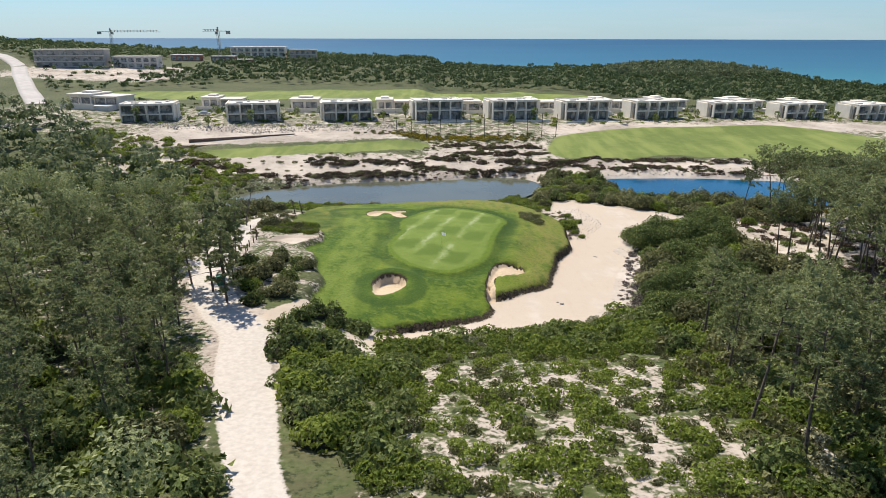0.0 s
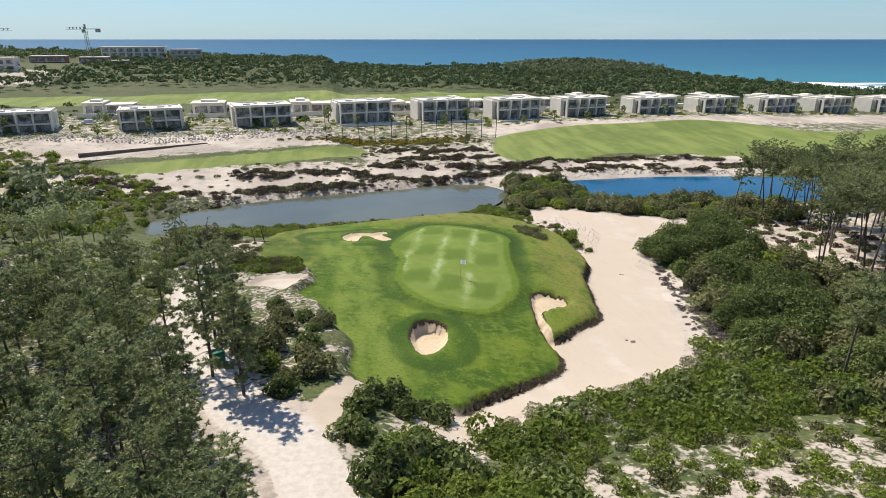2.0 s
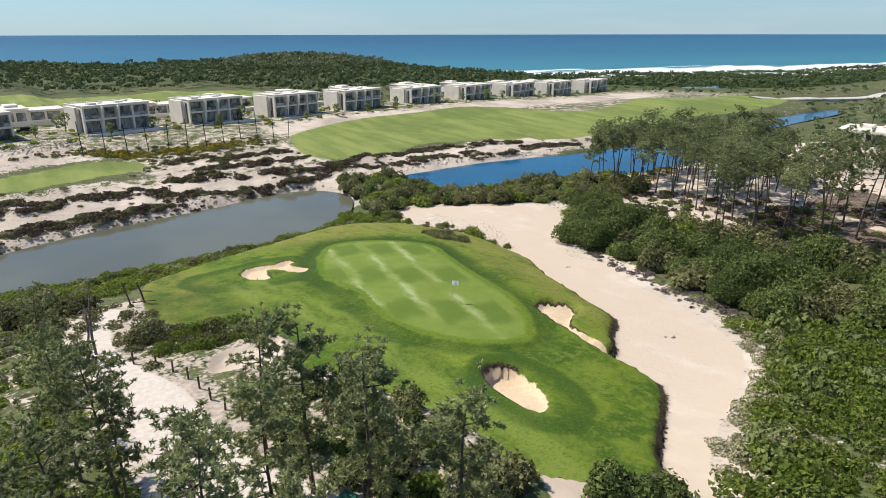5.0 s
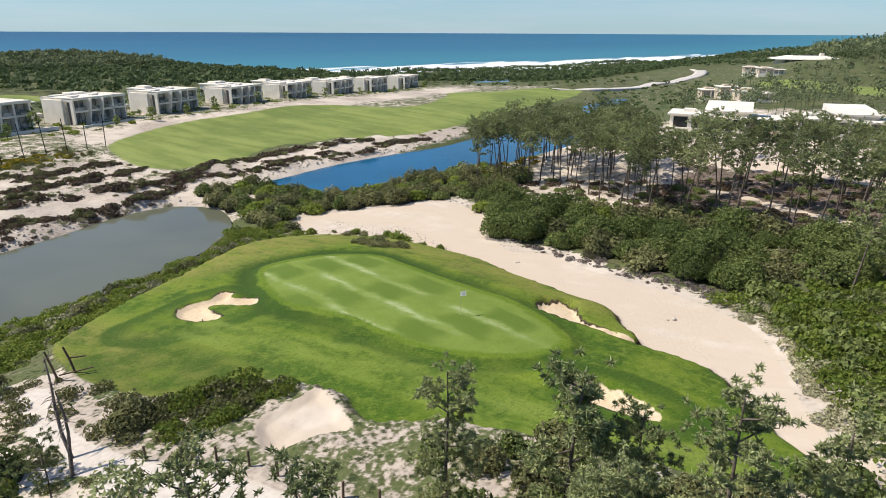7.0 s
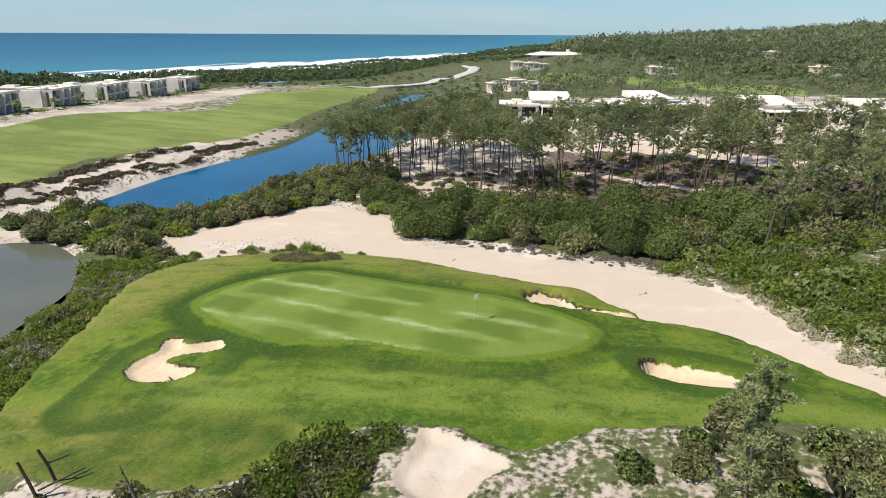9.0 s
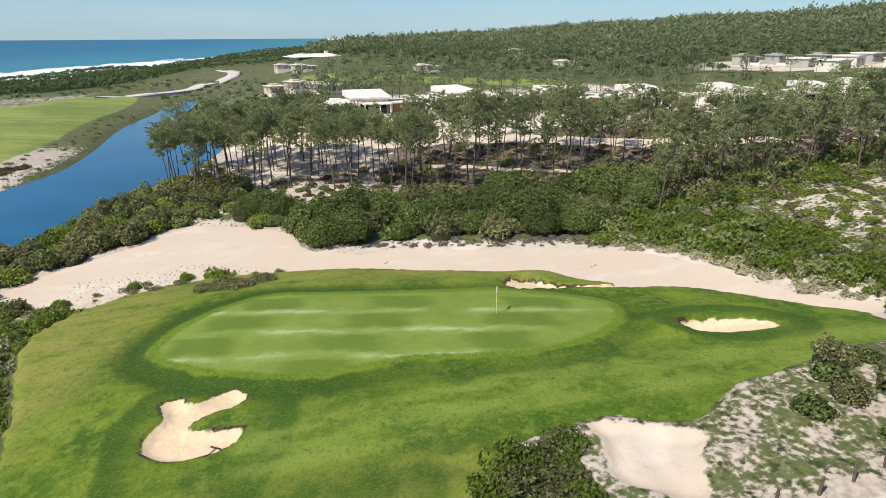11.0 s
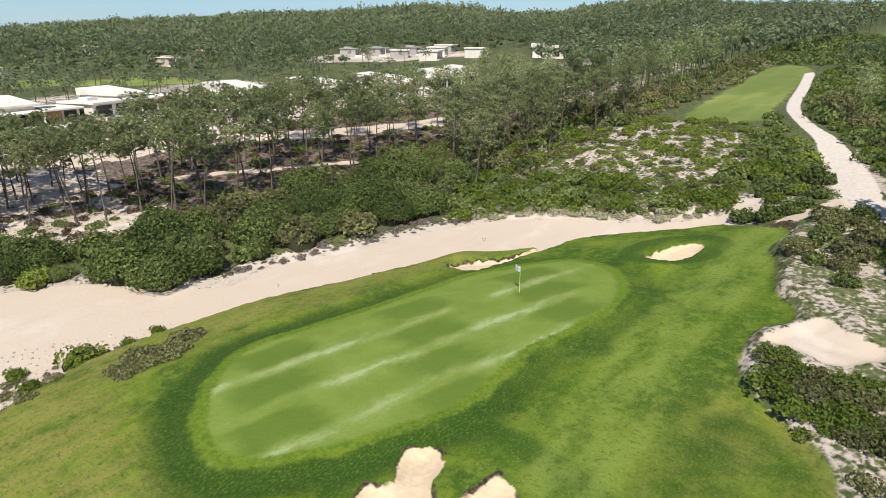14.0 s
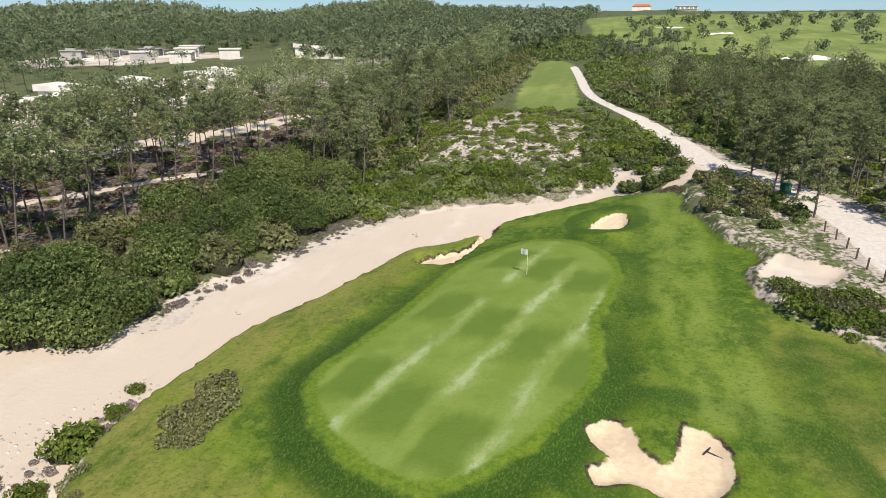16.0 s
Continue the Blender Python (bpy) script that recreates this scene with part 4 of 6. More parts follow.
grove_pines = [make_pine("pine_tree", h, r, cf, s, "tall maritime pine with a long bare trunk and dense dark crown", c, ln, "pines", 15, 0.22, 0.8, 14) for h, r, cf, s, c, ln in ((12.0, 2.5, 0.64, 61, 96, 1.2), (13.0, 2.8, 0.66, 62, 102, 1.8), (11.0, 2.2, 0.62, 63, 84, 0.8), (12.4, 2.9, 0.68, 64, 96, 2.2), (11.6, 1.9, 0.58, 65, 84, 1.4))]
young = [make_pine("young_pine", h, r, cf, s, "young pine with branches low down the trunk", c, 0.3, "pines", 34, 0.15, 0.46, 22) for h, r, cf, s, c in ((7.6, 1.25, 0.25, 11, 96), (6.4, 1.1, 0.22, 12, 84), (8.6, 1.35, 0.3, 13, 102))]
tall = [make_bush("tall_bush", r, h, BUSH_LEAF, s, "dense dark green rounded bush beside sand", 0.135, 0.78, 9) for r, h, s in ((3.0, 4.0, 21), (2.6, 3.3, 22), (3.4, 4.4, 23))]
olive = [make_bush("olive_bush", r, h, OLIVE_LEAF, s, "dull olive-green bush with grey branchwork", 0.19, 0.8, 8) for r, h, s in ((2.5, 2.9, 31), (2.0, 2.4, 32))]
mid_bush = [make_bush("leafy_bush", r, h, m, s, "leafy fresh green bush beside the path", 0.19, 0.85, 7) for r, h, s, m in ((1.7, 2.1, 71, BRIGHT_LEAF), (1.5, 1.9, 72, BUSH_LEAF), (1.9, 2.5, 73, BUSH_LEAF))]
low = shrub_variants(((1.2, 0.9), (0.9, 0.7), (1.5, 1.1)), 0.13, 0.66, 41)
dull = shrub_variants(((0.8, 0.6), (1.1, 0.75), (0.6, 0.5)), 0.105, 0.66, 51)
coarse = shrub_variants(((1.2, 0.9), (0.9, 0.7), (1.5, 1.1)), 0.2, 0.6, 43)
heath = shrub_variants(((1.5, 0.8), (2.1, 1.0), (1.1, 0.6)), 0.24, 0.7, 61)

BELT = [(31, 96.5), (30, 90), (27.5, 81), (25.5, 72), (25, 64), (29, 54), (38, 46), (43, 50), (46, 64), (47, 84), (49, 98), (45, 110), (38, 104)]
place(tall + olive, scatter(BELT, 2.9, rng), rng, 0.55, 1.3, 0.2)
place(mid_bush + olive[1:], scatter(BELT, 4.0, rng), rng, 0.9, 1.4, 0.1)
HILL = [(-6, 52), (0, 55), (6, 57.5), (12, 59), (17, 62.5), (20, 66), (24, 62), (27, 54), (30, 44), (28, 34), (20, 24), (8, 23.5), (-1, 22), (-5.5, 32), (-5.5, 44)]


def lush(x, y):
    """The leafy margin of the hill, against its bare crown."""
    return (y > 48 + 0.12 * x) | (x > 21 + 0.2 * (y - 40)) | (x < -3.5)


stuff_of("low_scrub", low, scatter(HILL, 1.35, rng, accept=lush), BRIGHT_LEAF, "bright green low scrub on the sandy hill", 0.5, 1.6, 0.12)
stuff_of("tall_scrub", low, scatter(HILL, 3.0, rng, accept=lush), BUSH_LEAF, "darker green mounds among the low scrub", 1.0, 2.0, 0.12)
stuff_of("pale_scrub", dull, scatter([(-4, 55.5), (6, 58), (13, 60.5), (19, 66), (22, 64), (16, 57), (4, 52), (-4, 51)], 0.9, rng, accept=lambda x, y: clear_of(x, y, 0.3, 0.5)), GREY_LEAF, "pale green creeping scrub beside the sand", 0.6, 1.2, 0.1)
stuff_of("hill_scrub", dull + low, scatter(HILL, 1.6, rng, accept=lambda x, y: ~lush(x, y) & (wobble(x, y, 9) > -0.5)), BRIGHT_LEAF, "scattered green clumps between patches of sand", 0.6, 1.15, 0.1)
stuff_of("dry_scrub", dull, scatter(HILL, 1.45, rng, accept=lambda x, y: wobble(y, x, 7) > -0.3), OLIVE_LEAF, "dull olive clumps between patches of sand", 0.4, 1.0, 0.1)
W_BUSH = [(-14.5, 51), (-10, 51), (-7, 48), (-5.5, 40), (-6, 29), (-8, 30), (-10.5, 37), (-13, 45)]
place(mid_bush, scatter(W_BUSH, 1.6, rng, accept=lambda x, y: clear_of(x, y, 0.4, 0.4)), rng, 0.7, 1.15, 0.2)
place(mid_bush, np.array([(-12.6, 55.6), (-10.8, 54.6), (-9.2, 55.6), (-11, 56.4), (-13.6, 54), (-8.2, 54.8)]), rng, 0.75, 0.95, 0.2)
ISLAND = [(-19, 55.5), (-16.5, 58), (-15.5, 63), (-16.2, 70), (-19, 74.5), (-23, 73), (-25, 67), (-22.5, 60)]
place(mid_bush + olive, scatter(ISLAND, 1.8, rng, accept=lambda x, y: clear_of(x, y, 0.6, 0.6)), rng, 0.45, 0.8, 0.2)
ISLAND_2 = [(-18.5, 85.2), (-19.5, 89), (-22, 91.5), (-25.5, 91), (-26, 87), (-22, 85.6)]
isle_pts = scatter(ISLAND_2, 0.62, rng)
stuff_of("olive_scrub", dull + low, isle_pts[::2], BRIGHT_LEAF, "green scrub beside the sand hollow", 0.6, 1.1, 0.1)
stuff_of("dry_isle_scrub", dull, isle_pts[1::2], OLIVE_LEAF, "dull olive scrub beside the sand hollow", 0.6, 1.2, 0.1)
SHORE = [(-42, 124), (-26, 109.5), (-18, 113), (-8, 117), (3, 121.5), (10, 122), (16, 119), (21, 124), (22, 132), (15, 134.5), (8, 131), (0, 128.8), (-12, 126.6), (-26, 126), (-40, 128)]
on_bank = lambda x, y: clear_of(x, y, 0.5, 0.5)
stuff_of("shore_scrub", dull + low, scatter(SHORE, 1.15, rng, accept=on_bank), BRIGHT_LEAF, "green scrub along the pond's bank", 0.7, 1.3, 0.1)
stuff_of("shore_brush", dull + low, scatter(SHORE, 1.9, rng, accept=on_bank), GREY_LEAF, "pale grey-green brush along the pond's bank", 0.6, 1.2, 0.1)
place(mid_bush + olive[1:], scatter(SHORE, 4.2, rng, accept=on_bank), rng, 0.55, 0.85, 0.2)
NECK = [(20, 133), (30, 131), (42, 118), (52, 108), (66, 110), (72, 126), (60, 132.5), (44, 134.5), (38.5, 146), (38.5, 156), (26, 159), (24.5, 148)]
place(mid_bush + olive, scatter(NECK, 2.2, rng, accept=lambda x, y: clear_of(x, y, 0.8, 0.8)), rng, 0.8, 1.2, 0.2)
stuff_of("gorse", dull, scatter([(54, 112), (66, 112), (90, 118), (84, 124), (70, 128), (58, 130)], 2.2, rng, accept=on_bank), YELLOW_LEAF, "yellow flowering gorse by the lake", 0.7, 1.2, 0.1)
BANK = [(-95, 172), (-60, 156), (-30, 153), (0, 158.5), (16, 160.5), (40, 160), (64, 161), (100, 155), (130, 157), (200, 160), (200, 168), (110, 163), (88, 169), (60, 174), (30, 173), (29, 192), (0, 191), (-8, 181), (-50, 170), (-80, 176)]
ISLES = [(-21.5, 166.9, -7.4, 165.1, 1.7), (-3.1, 172.3, 9.6, 171.2, 1.5), (15.4, 169.8, 25.4, 168, 1.4), (-36, 168, -26, 164.6, 1.8), (-8, 163.3, 13, 159.6, 1.5), (-50, 155, -40, 151.5, 1.6), (-33, 154.6, -9, 157, 1.6), (27, 166.6, 50, 163.4, 1.6), (52, 166, 68, 163.6, 1.6), (66, 160.6, 78, 158.6, 1.2), (84, 163, 100, 160, 1.6), (-70, 166, -52, 160, 2.0), (14, 159.5, 24, 162.5, 1.6), (4, 179, 18, 178, 1.5), (10, 185.5, 26, 187, 1.6), (22, 176.5, 29, 178.5, 1.2), (0, 187.5, 8, 189.5, 1.2), (30, 171.5, 60, 171.8, 1.1), (62, 174, 88, 168, 1.2)]


def on_isle(x, y):
    best = np.full(x.shape, -9.0)
    for x0, y0, x1, y1, w in ISLES:
        best = np.maximum(best, distance(x, y, np.array([(x0, y0), ((x0 + x1) / 2, (y0 + y1) / 2 + 0.7), (x1, y1)]), False) + w)
    return (best + 0.5 * wobble(x, y, 5) > 0) & clear_of(x, y, 0.4, 0.5)


stuff_of("heath", heath, scatter(BANK, 1.1, rng, accept=on_isle), HEATH_LEAF, "dark brown heath in low mounds on sand", 0.55, 0.95, 0.15)
stuff_of("heath_green", dull, scatter(BANK, 1.5, rng, accept=on_isle), OLIVE_LEAF, "olive tufts among the brown heath", 0.7, 1.3, 0.05)
stuff_of("bank_scrub", dull, scatter(BANK, 3.4, rng, accept=on_bank), OLIVE_LEAF, "sparse olive tufts on the sandy bank", 0.5, 1.0, 0.1)
SHORE_NORTH = [(-62, 150), (-48, 139), (-27, 150), (0, 155), (20, 157.5), (24, 163), (0, 162), (-27, 158), (-50, 152), (-70, 166)]
shore = scatter(SHORE_NORTH, 1.35, rng, accept=lambda x, y: (distance(x, y, LINES["pond_west"]) < -1.0) & (wobble(x, y, 8) > -0.45))
stuff_of("shore_heath", heath, shore[::2], HEATH_LEAF, "brown heath down the bank to the pond", 0.35, 0.7, 0.1)
stuff_of("shore_tufts", dull, shore[1::2], GREY_LEAF, "grey tufts down the bank to the pond", 0.5, 1.1, 0.1)
stuff_of("gorse_strip", dull + heath, scatter([(-22, 199), (-10, 196), (10, 196), (28, 199), (26, 203), (8, 201), (-12, 202)], 1.3, rng), YELLOW_LEAF, "yellow flowering gorse strip below the houses", 0.6, 1.0, 0.1)
stuff_of("verge_scrub", dull[:2], scatter([(-75, 168), (-40, 173), (-6, 182), (10, 190), (30, 198), (28, 206), (-20, 204), (-30, 199), (-5, 195), (-7, 186), (-34, 180), (-60, 176)], 1.7, rng, accept=on_bank), OLIVE_LEAF, "olive scrub on the verge of the fairway", 0.6, 1.1, 0.1)

GARDENS = [(-125, 210), (-60, 207), (0, 214), (100, 232), (200, 246), (250, 256), (245, 282), (100, 268), (0, 256), (-120, 246)]
stuff_of("garden_scrub", coarse[1:2], scatter(GARDENS, 5.2, rng), BRIGHT_LEAF, "green garden plants between the houses", 0.8, 1.6, 0.1)
stuff_of("garden_dry", dull[2:], scatter(GARDENS, 5.6, rng), OLIVE_LEAF, "dry tufts between the houses", 0.6, 1.4, 0.1)
stuff_of("garden_trees", [far_pine(4.2, 1.5, 60, 0.42, 88, True, 0.36), far_pine(3.4, 1.3, 50, 0.42, 89, True, 0.4)], scatter(GARDENS, 10.0, rng), BUSH_LEAF, "small leafy garden trees between the houses", 0.6, 1.1, 0.1, "trees")
VERGE_WEST = [(-112, 204), (-84, 188), (-60, 170), (-46, 152), (-50, 128), (-76, 128), (-112, 150)]
stuff_of("verge_bushes", coarse, scatter(VERGE_WEST, 2.9, rng, accept=on_bank), BRIGHT_LEAF, "bright green scrub west of the pond", 0.8, 1.7, 0.1)
stuff_of("verge_heath", dull, scatter(VERGE_WEST, 3.0, rng, accept=on_bank), OLIVE_LEAF, "olive scrub west of the pond", 0.8, 1.5, 0.1)

# pine woods
WOOD_LEFT = [(-17, 30), (-21, 44), (-25, 54), (-30, 64), (-32, 84), (-31, 98), (-34, 116), (-60, 122), (-100, 118), (-110, 40), (-80, 0), (-40, -20), (-14, 0), (-11, 18)]
WOOD_NEAR = [(-17, 30), (-21, 44), (-25, 54), (-30, 62), (-33, 74), (-43, 76), (-49, 56), (-46, 22), (-32, 6), (-14, 12)]
GROVE = [(72, 88), (47, 88), (45.5, 64), (43, 50), (41, 24), (46, 0), (62, -20), (80, -28), (78, 10), (74, 40), (76, 70)]
GROVE_NORTH = [(56, 118), (62, 104), (55, 92), (66, 86), (84, 94), (92, 114), (80, 125), (64, 124)]
BEHIND = [(80, 84), (78, 40), (84, -20), (98, -40), (103, 0), (100, 50), (94, 84)]
FRONT_RIGHT = [(25.5, 58), (30, 56), (37, 48), (42, 30), (46, 0), (44, -40), (28, -64), (21, -20), (19, 10), (18, 28), (20, 38), (23.5, 48)]
YOUNG_AT = ((-24.6, 69.5, 8.2), (-24.2, 64.4, 9.6), (-24, 59.6, 10.0), (-22.6, 62.4, 7.8), (-21.5, 56.5, 8.4), (-27, 62, 8.6))
open_wood = lambda x, y: clear_of(x, y, 0.5, 1)
off_tracks = lambda x, y: (distance(x, y, LINES["track"], False) < -1.8) & (distance(x, y, LINES["lane"], False) < -3.6)
place(fine, scatter(WOOD_NEAR, 3.4, rng, accept=open_wood), rng, 0.82, 1.04, 0.1)
WOOD_EDGE = [(-21, 42), (-24, 52), (-29, 62), (-33, 72), (-42, 70), (-44, 50), (-36, 38)]
place(fine, scatter(WOOD_EDGE, 3.6, rng, accept=open_wood), rng, 0.8, 1.05, 0.1)
grove = scatter(GROVE, 3.9, rng, accept=lambda x, y: open_wood(x, y) & off_tracks(x, y))
place(grove_pines, grove[grove[:, 1] > 48], rng, 0.86, 1.06, 0.1)
place(grove_pines, grove[(grove[:, 1] <= 48) & (grove[:, 1] > 26)], rng, 0.64, 0.86, 0.1)
leafy = [far_pine(h, r, 260, 0.26, 190 + i, True, 0.2) for i, (h, r) in enumerate(((12.0, 2.3), (11.0, 2.0), (12.6, 2.6)))]
stuff_of("grove_south", leafy, grove[grove[:, 1] <= 26], PINE_LEAF, "tall pines of the southern grove with bare trunks", 0.64, 0.86, 0.1, "trees")
place(grove_pines, scatter(GROVE_NORTH, 2.8, rng, accept=open_wood), rng, 0.82, 1.0, 0.1)
place(pines, scatter(BEHIND, 10.0, rng, accept=open_wood), rng, 0.42, 0.62, 0.1)
place(fine, np.array([(-33.4, 92.5), (-33, 86)]), rng, 0.55, 0.75, 0.1)
front = scatter(FRONT_RIGHT, 3.3, rng, accept=open_wood)
place(fine, front[front[:, 1] > 8], rng, 0.95, 1.22, 0.1)
stuff_of("tee_pines", leafy, front[front[:, 1] <= 8], PINE_LEAF, "dense pines beside the tee", 0.62, 0.9, 0.1, "trees")
for i, (x, y, h) in enumerate(YOUNG_AT):
    s = h / (7.6, 6.4, 8.6)[i % 3]
    place(young[i % 3:i % 3 + 1], np.array([(x, y)]), rng, s, s, 0.1)
spots = scatter(WOOD_LEFT, 4.4, rng, accept=lambda x, y: open_wood(x, y) & ~((x > -47) & (x < -20) & (y > 82)) & (distance(x, y, np.array(WOOD_NEAR, float)) < -1))
far_pines = [far_pine(h, r, 120, 0.40, 80 + i) for i, (h, r) in enumerate(((9.0, 2.0), (10.2, 2.3), (8.0, 2.2)))]
closer = (spots[:, 0] > -66) & (spots[:, 1] < 112)
feathery = [far_pine(h, r, 520, 0.17, 180 + i, True, 0.24) for i, (h, r) in enumerate(((9.0, 1.8), (10.2, 2.0), (8.0, 1.9)))]
stuff_of("pine_wood", far_pines, spots[~closer], PINE_LEAF, "pine wood with thin trunks and grey-green crowns", 0.62, 0.85, 0.1)
stuff_of("pine_wood_edge", feathery, spots[closer], PINE_LEAF, "edge of the pine wood with feathery grey-green crowns", 0.64, 0.88, 0.1)

# undergrowth of the woods
LEFT_FLOOR = [(-14, 28), (-20, 44), (-24, 54), (-30, 64), (-32, 84), (-34, 110), (-70, 110), (-75, 40), (-50, 10), (-20, 8)]
clear_floor = lambda x, y: clear_of(x, y, 0.8, 1)
stuff_of("wood_scrub", low[1:2] + dull, scatter(LEFT_FLOOR, 1.9, rng, accept=lambda x, y: clear_floor(x, y) & (wobble(x, y, 14) > -0.1)), BRIGHT_LEAF, "bright scrub on the floor of the pine wood", 0.7, 1.4, 0.1)
stuff_of("wood_brush", low[1:2] + dull, scatter(LEFT_FLOOR, 1.7, rng, accept=lambda x, y: clear_floor(x, y) & (wobble(y, x, 12) > 0.0)), GREY_LEAF, "pale grey brush on the floor of the pine wood", 0.7, 1.3, 0.1)
place(mid_bush, scatter([(-14, 26), (-19, 40), (-22, 46), (-34, 44), (-40, 24), (-24, 8), (-12, 10)], 3.0, rng, accept=clear_floor), rng, 0.7, 1.2, 0.2)
place(mid_bush + olive, scatter([(-10, 22), (-17, 38), (-36, 36), (-60, 0), (-30, -50), (-10, -40), (-5, 0)], 3.3, rng, accept=clear_floor), rng, 0.7, 1.2, 0.2)
place(mid_bush + olive, scatter([(21, 60), (25, 52), (34, 44), (40, 26), (36, 10), (26, 14), (20, 40)], 4.2, rng, accept=clear_floor), rng, 0.7, 1.15, 0.2)
place(mid_bush + olive, scatter([(15.5, 22), (17.5, -20), (19, -64), (26, -64), (28, 0), (22, 28), (17, 30)], 3.4, rng, accept=clear_floor), rng, 0.7, 1.25, 0.2)
place(olive + mid_bush[2:], scatter([(-26.5, 88), (-25.8, 96), (-27, 104), (-33, 108), (-36, 98), (-34, 84), (-32.5, 78), (-31.5, 86)], 3.0, rng, accept=clear_floor), rng, 0.6, 1.0, 0.2)
place(olive + mid_bush[1:], scatter([(36, 47), (46, 52), (49, 40), (42, 32), (33, 40)], 2.9, rng, accept=clear_floor), rng, 0.7, 1.1, 0.2)
FRONT_FLOOR = [(21, 58), (34, 50), (42, 34), (46, 0), (44, -40), (28, -66), (16, -46), (16, 24), (20, 38)]
stuff_of("front_scrub", coarse, scatter(FRONT_FLOOR, 1.7, rng, accept=clear_floor), OLIVE_LEAF, "olive scrub below the pines beside the tee", 0.7, 1.4, 0.1)
stuff_of("front_brush", dull, scatter(FRONT_FLOOR, 2.2, rng, accept=clear_floor), GREY_LEAF, "grey dry brush below the pines beside the tee", 0.7, 1.4, 0.1)
TEE_SIDE = [(-1.5, 24), (2, -6), (4, -36), (-6, -62), (-30, -56), (-64, -18), (-70, 24), (-40, 30), (-18, 42), (-12, 28)]
stuff_of("tee_scrub", coarse, scatter(TEE_SIDE, 1.75, rng, accept=clear_floor), BUSH_LEAF, "dense green scrub along the white path", 0.8, 1.9, 0.1)
stuff_of("tee_brush", coarse, scatter(TEE_SIDE, 2.6, rng, accept=clear_floor), BRIGHT_LEAF, "fresh green brush along the white path", 0.8, 1.5, 0.1)
TEE_BACK = [(18, -46), (6, -48), (-4, -66), (0, -130), (20, -140), (44, -60), (40, -42)]
stuff_of("tee_back_scrub", coarse, scatter(TEE_BACK, 2.4, rng), BUSH_LEAF, "dark green scrub behind the tee", 1.0, 2.2, 0.1)
GROVE_FLOOR = [(52, 110), (52, 80), (48, 55), (40, 30), (46, 5), (80, -10), (92, 30), (86, 60), (70, 90), (62, 112)]
stuff_of("dead_brush", dull, scatter(GROVE_FLOOR, 1.6, rng, accept=lambda x, y: off_tracks(x, y) & (wobble(x, y, 17) > -0.3)), HEATH_LEAF, "dry brown brush and cut branches on the sand", 0.5, 1.3, 0.15)
stuff_of("grove_scrub", low + dull, scatter(GROVE_FLOOR, 3.0, rng, accept=off_tracks), BUSH_LEAF, "olive scrub between the pines", 0.7, 1.3, 0.1)
stuff_of("edge_twigs", dull, scatter([(17, 63.5), (20, 68), (23, 76), (26, 84), (28, 92), (31, 97), (29, 90), (27, 80), (25, 70), (20, 63)], 0.75, rng, accept=lambda x, y: clear_of(x, y, 0.2, 1)), DEAD_TWIG, "grey dead twigs at the edge of the bushes", 0.25, 0.75, 0.1)
for x, y, s in ((22.3, 108.2, 1.1), (21.7, 111.9, 0.6), (22.5, 104.5, 0.5), (23.2, 102, 0.4), (23.4, 117, 0.5), (24.6, 112, 0.5)):
    place(mid_bush[0:1], np.array([(x, y)]), rng, s, s, 0.1)
stuff_of("rough_tufts", dull, scatter([(13.2, 108.8), (13.6, 105), (14.8, 102), (16.6, 102.6), (16.2, 106), (15, 109)], 0.55, rng), OLIVE_LEAF, "dry tufts in the rough beside the green", 0.4, 1.1, 0.05)
stuff_of("rough_tufts_sand", dull, scatter([(20.5, 100), (23, 104), (24, 112), (22.5, 120), (21.5, 112), (21.5, 104)], 0.8, rng), DEAD_TWIG, "grey tufts on stony sand", 0.3, 0.7, 0.05)

def dead_pine(x, y, tip, seed):
    g = np.random.default_rng(seed)
    z = float(ground_height(np.array([x]), np.array([y]))[0])
    t = thing("dead_pine", pose(x, y, z), "leaning dead pine with bare grey branches", "tree", "dead pines")
    a = np.array(tip, float)
    p = [a * s + (0.12 * math.sin(5 * s + seed), 0.1 * math.cos(4 * s), 0) for s in (-0.05, 0.25, 0.5, 0.75, 1.0)]
    v, f = tube(p, [0.11, 0.1, 0.08, 0.06, 0.03], 7)
    part("trunk", mesh_from("trunk", v, f, (DEAD_TWIG,), True), None, t)
    for k in range(9):
        s = g.uniform(0.35, 0.98)
        d = g.normal(size=3) * (1, 1, 0.35)
        d /= np.linalg.norm(d)
        n = g.uniform(0.6, 1.5)
        v, f = tube([a * s, a * s + d * n * 0.5 + (0, 0, 0.05), a * s + d * n + (0, 0, -0.1)], [0.035, 0.025, 0.01], 4)
        part("branch", mesh_from("branch", v, f, (DEAD_TWIG,), True), None, t)


dead_pine(-30, 90.3, (0.5, 2.4, 5.2), 3)
dead_pine(-30.7, 88.6, (0.6, 1.6, 4.2), 5)

stuff_of("path_scrub", dull, scatter([(-32, 84), (-26, 84), (-24.6, 92), (-25, 104), (-34, 106), (-36, 94)], 1.5, rng, accept=lambda x, y: clear_of(x, y, -1.4, 0.6)), OLIVE_LEAF, "olive tufts in the sand at the path's end", 0.45, 1.0, 0.08)
stuff_of("bank_tufts", dull[1:], scatter([(17, 113), (22, 106), (26, 104), (25, 114), (22.5, 122), (14, 121)], 1.3, rng, accept=lambda x, y: distance(x, y, LINES["waste"]) < 2.5), OLIVE_LEAF, "olive tufts on the grey bank between turf and sand", 0.3, 0.75, 0.05)

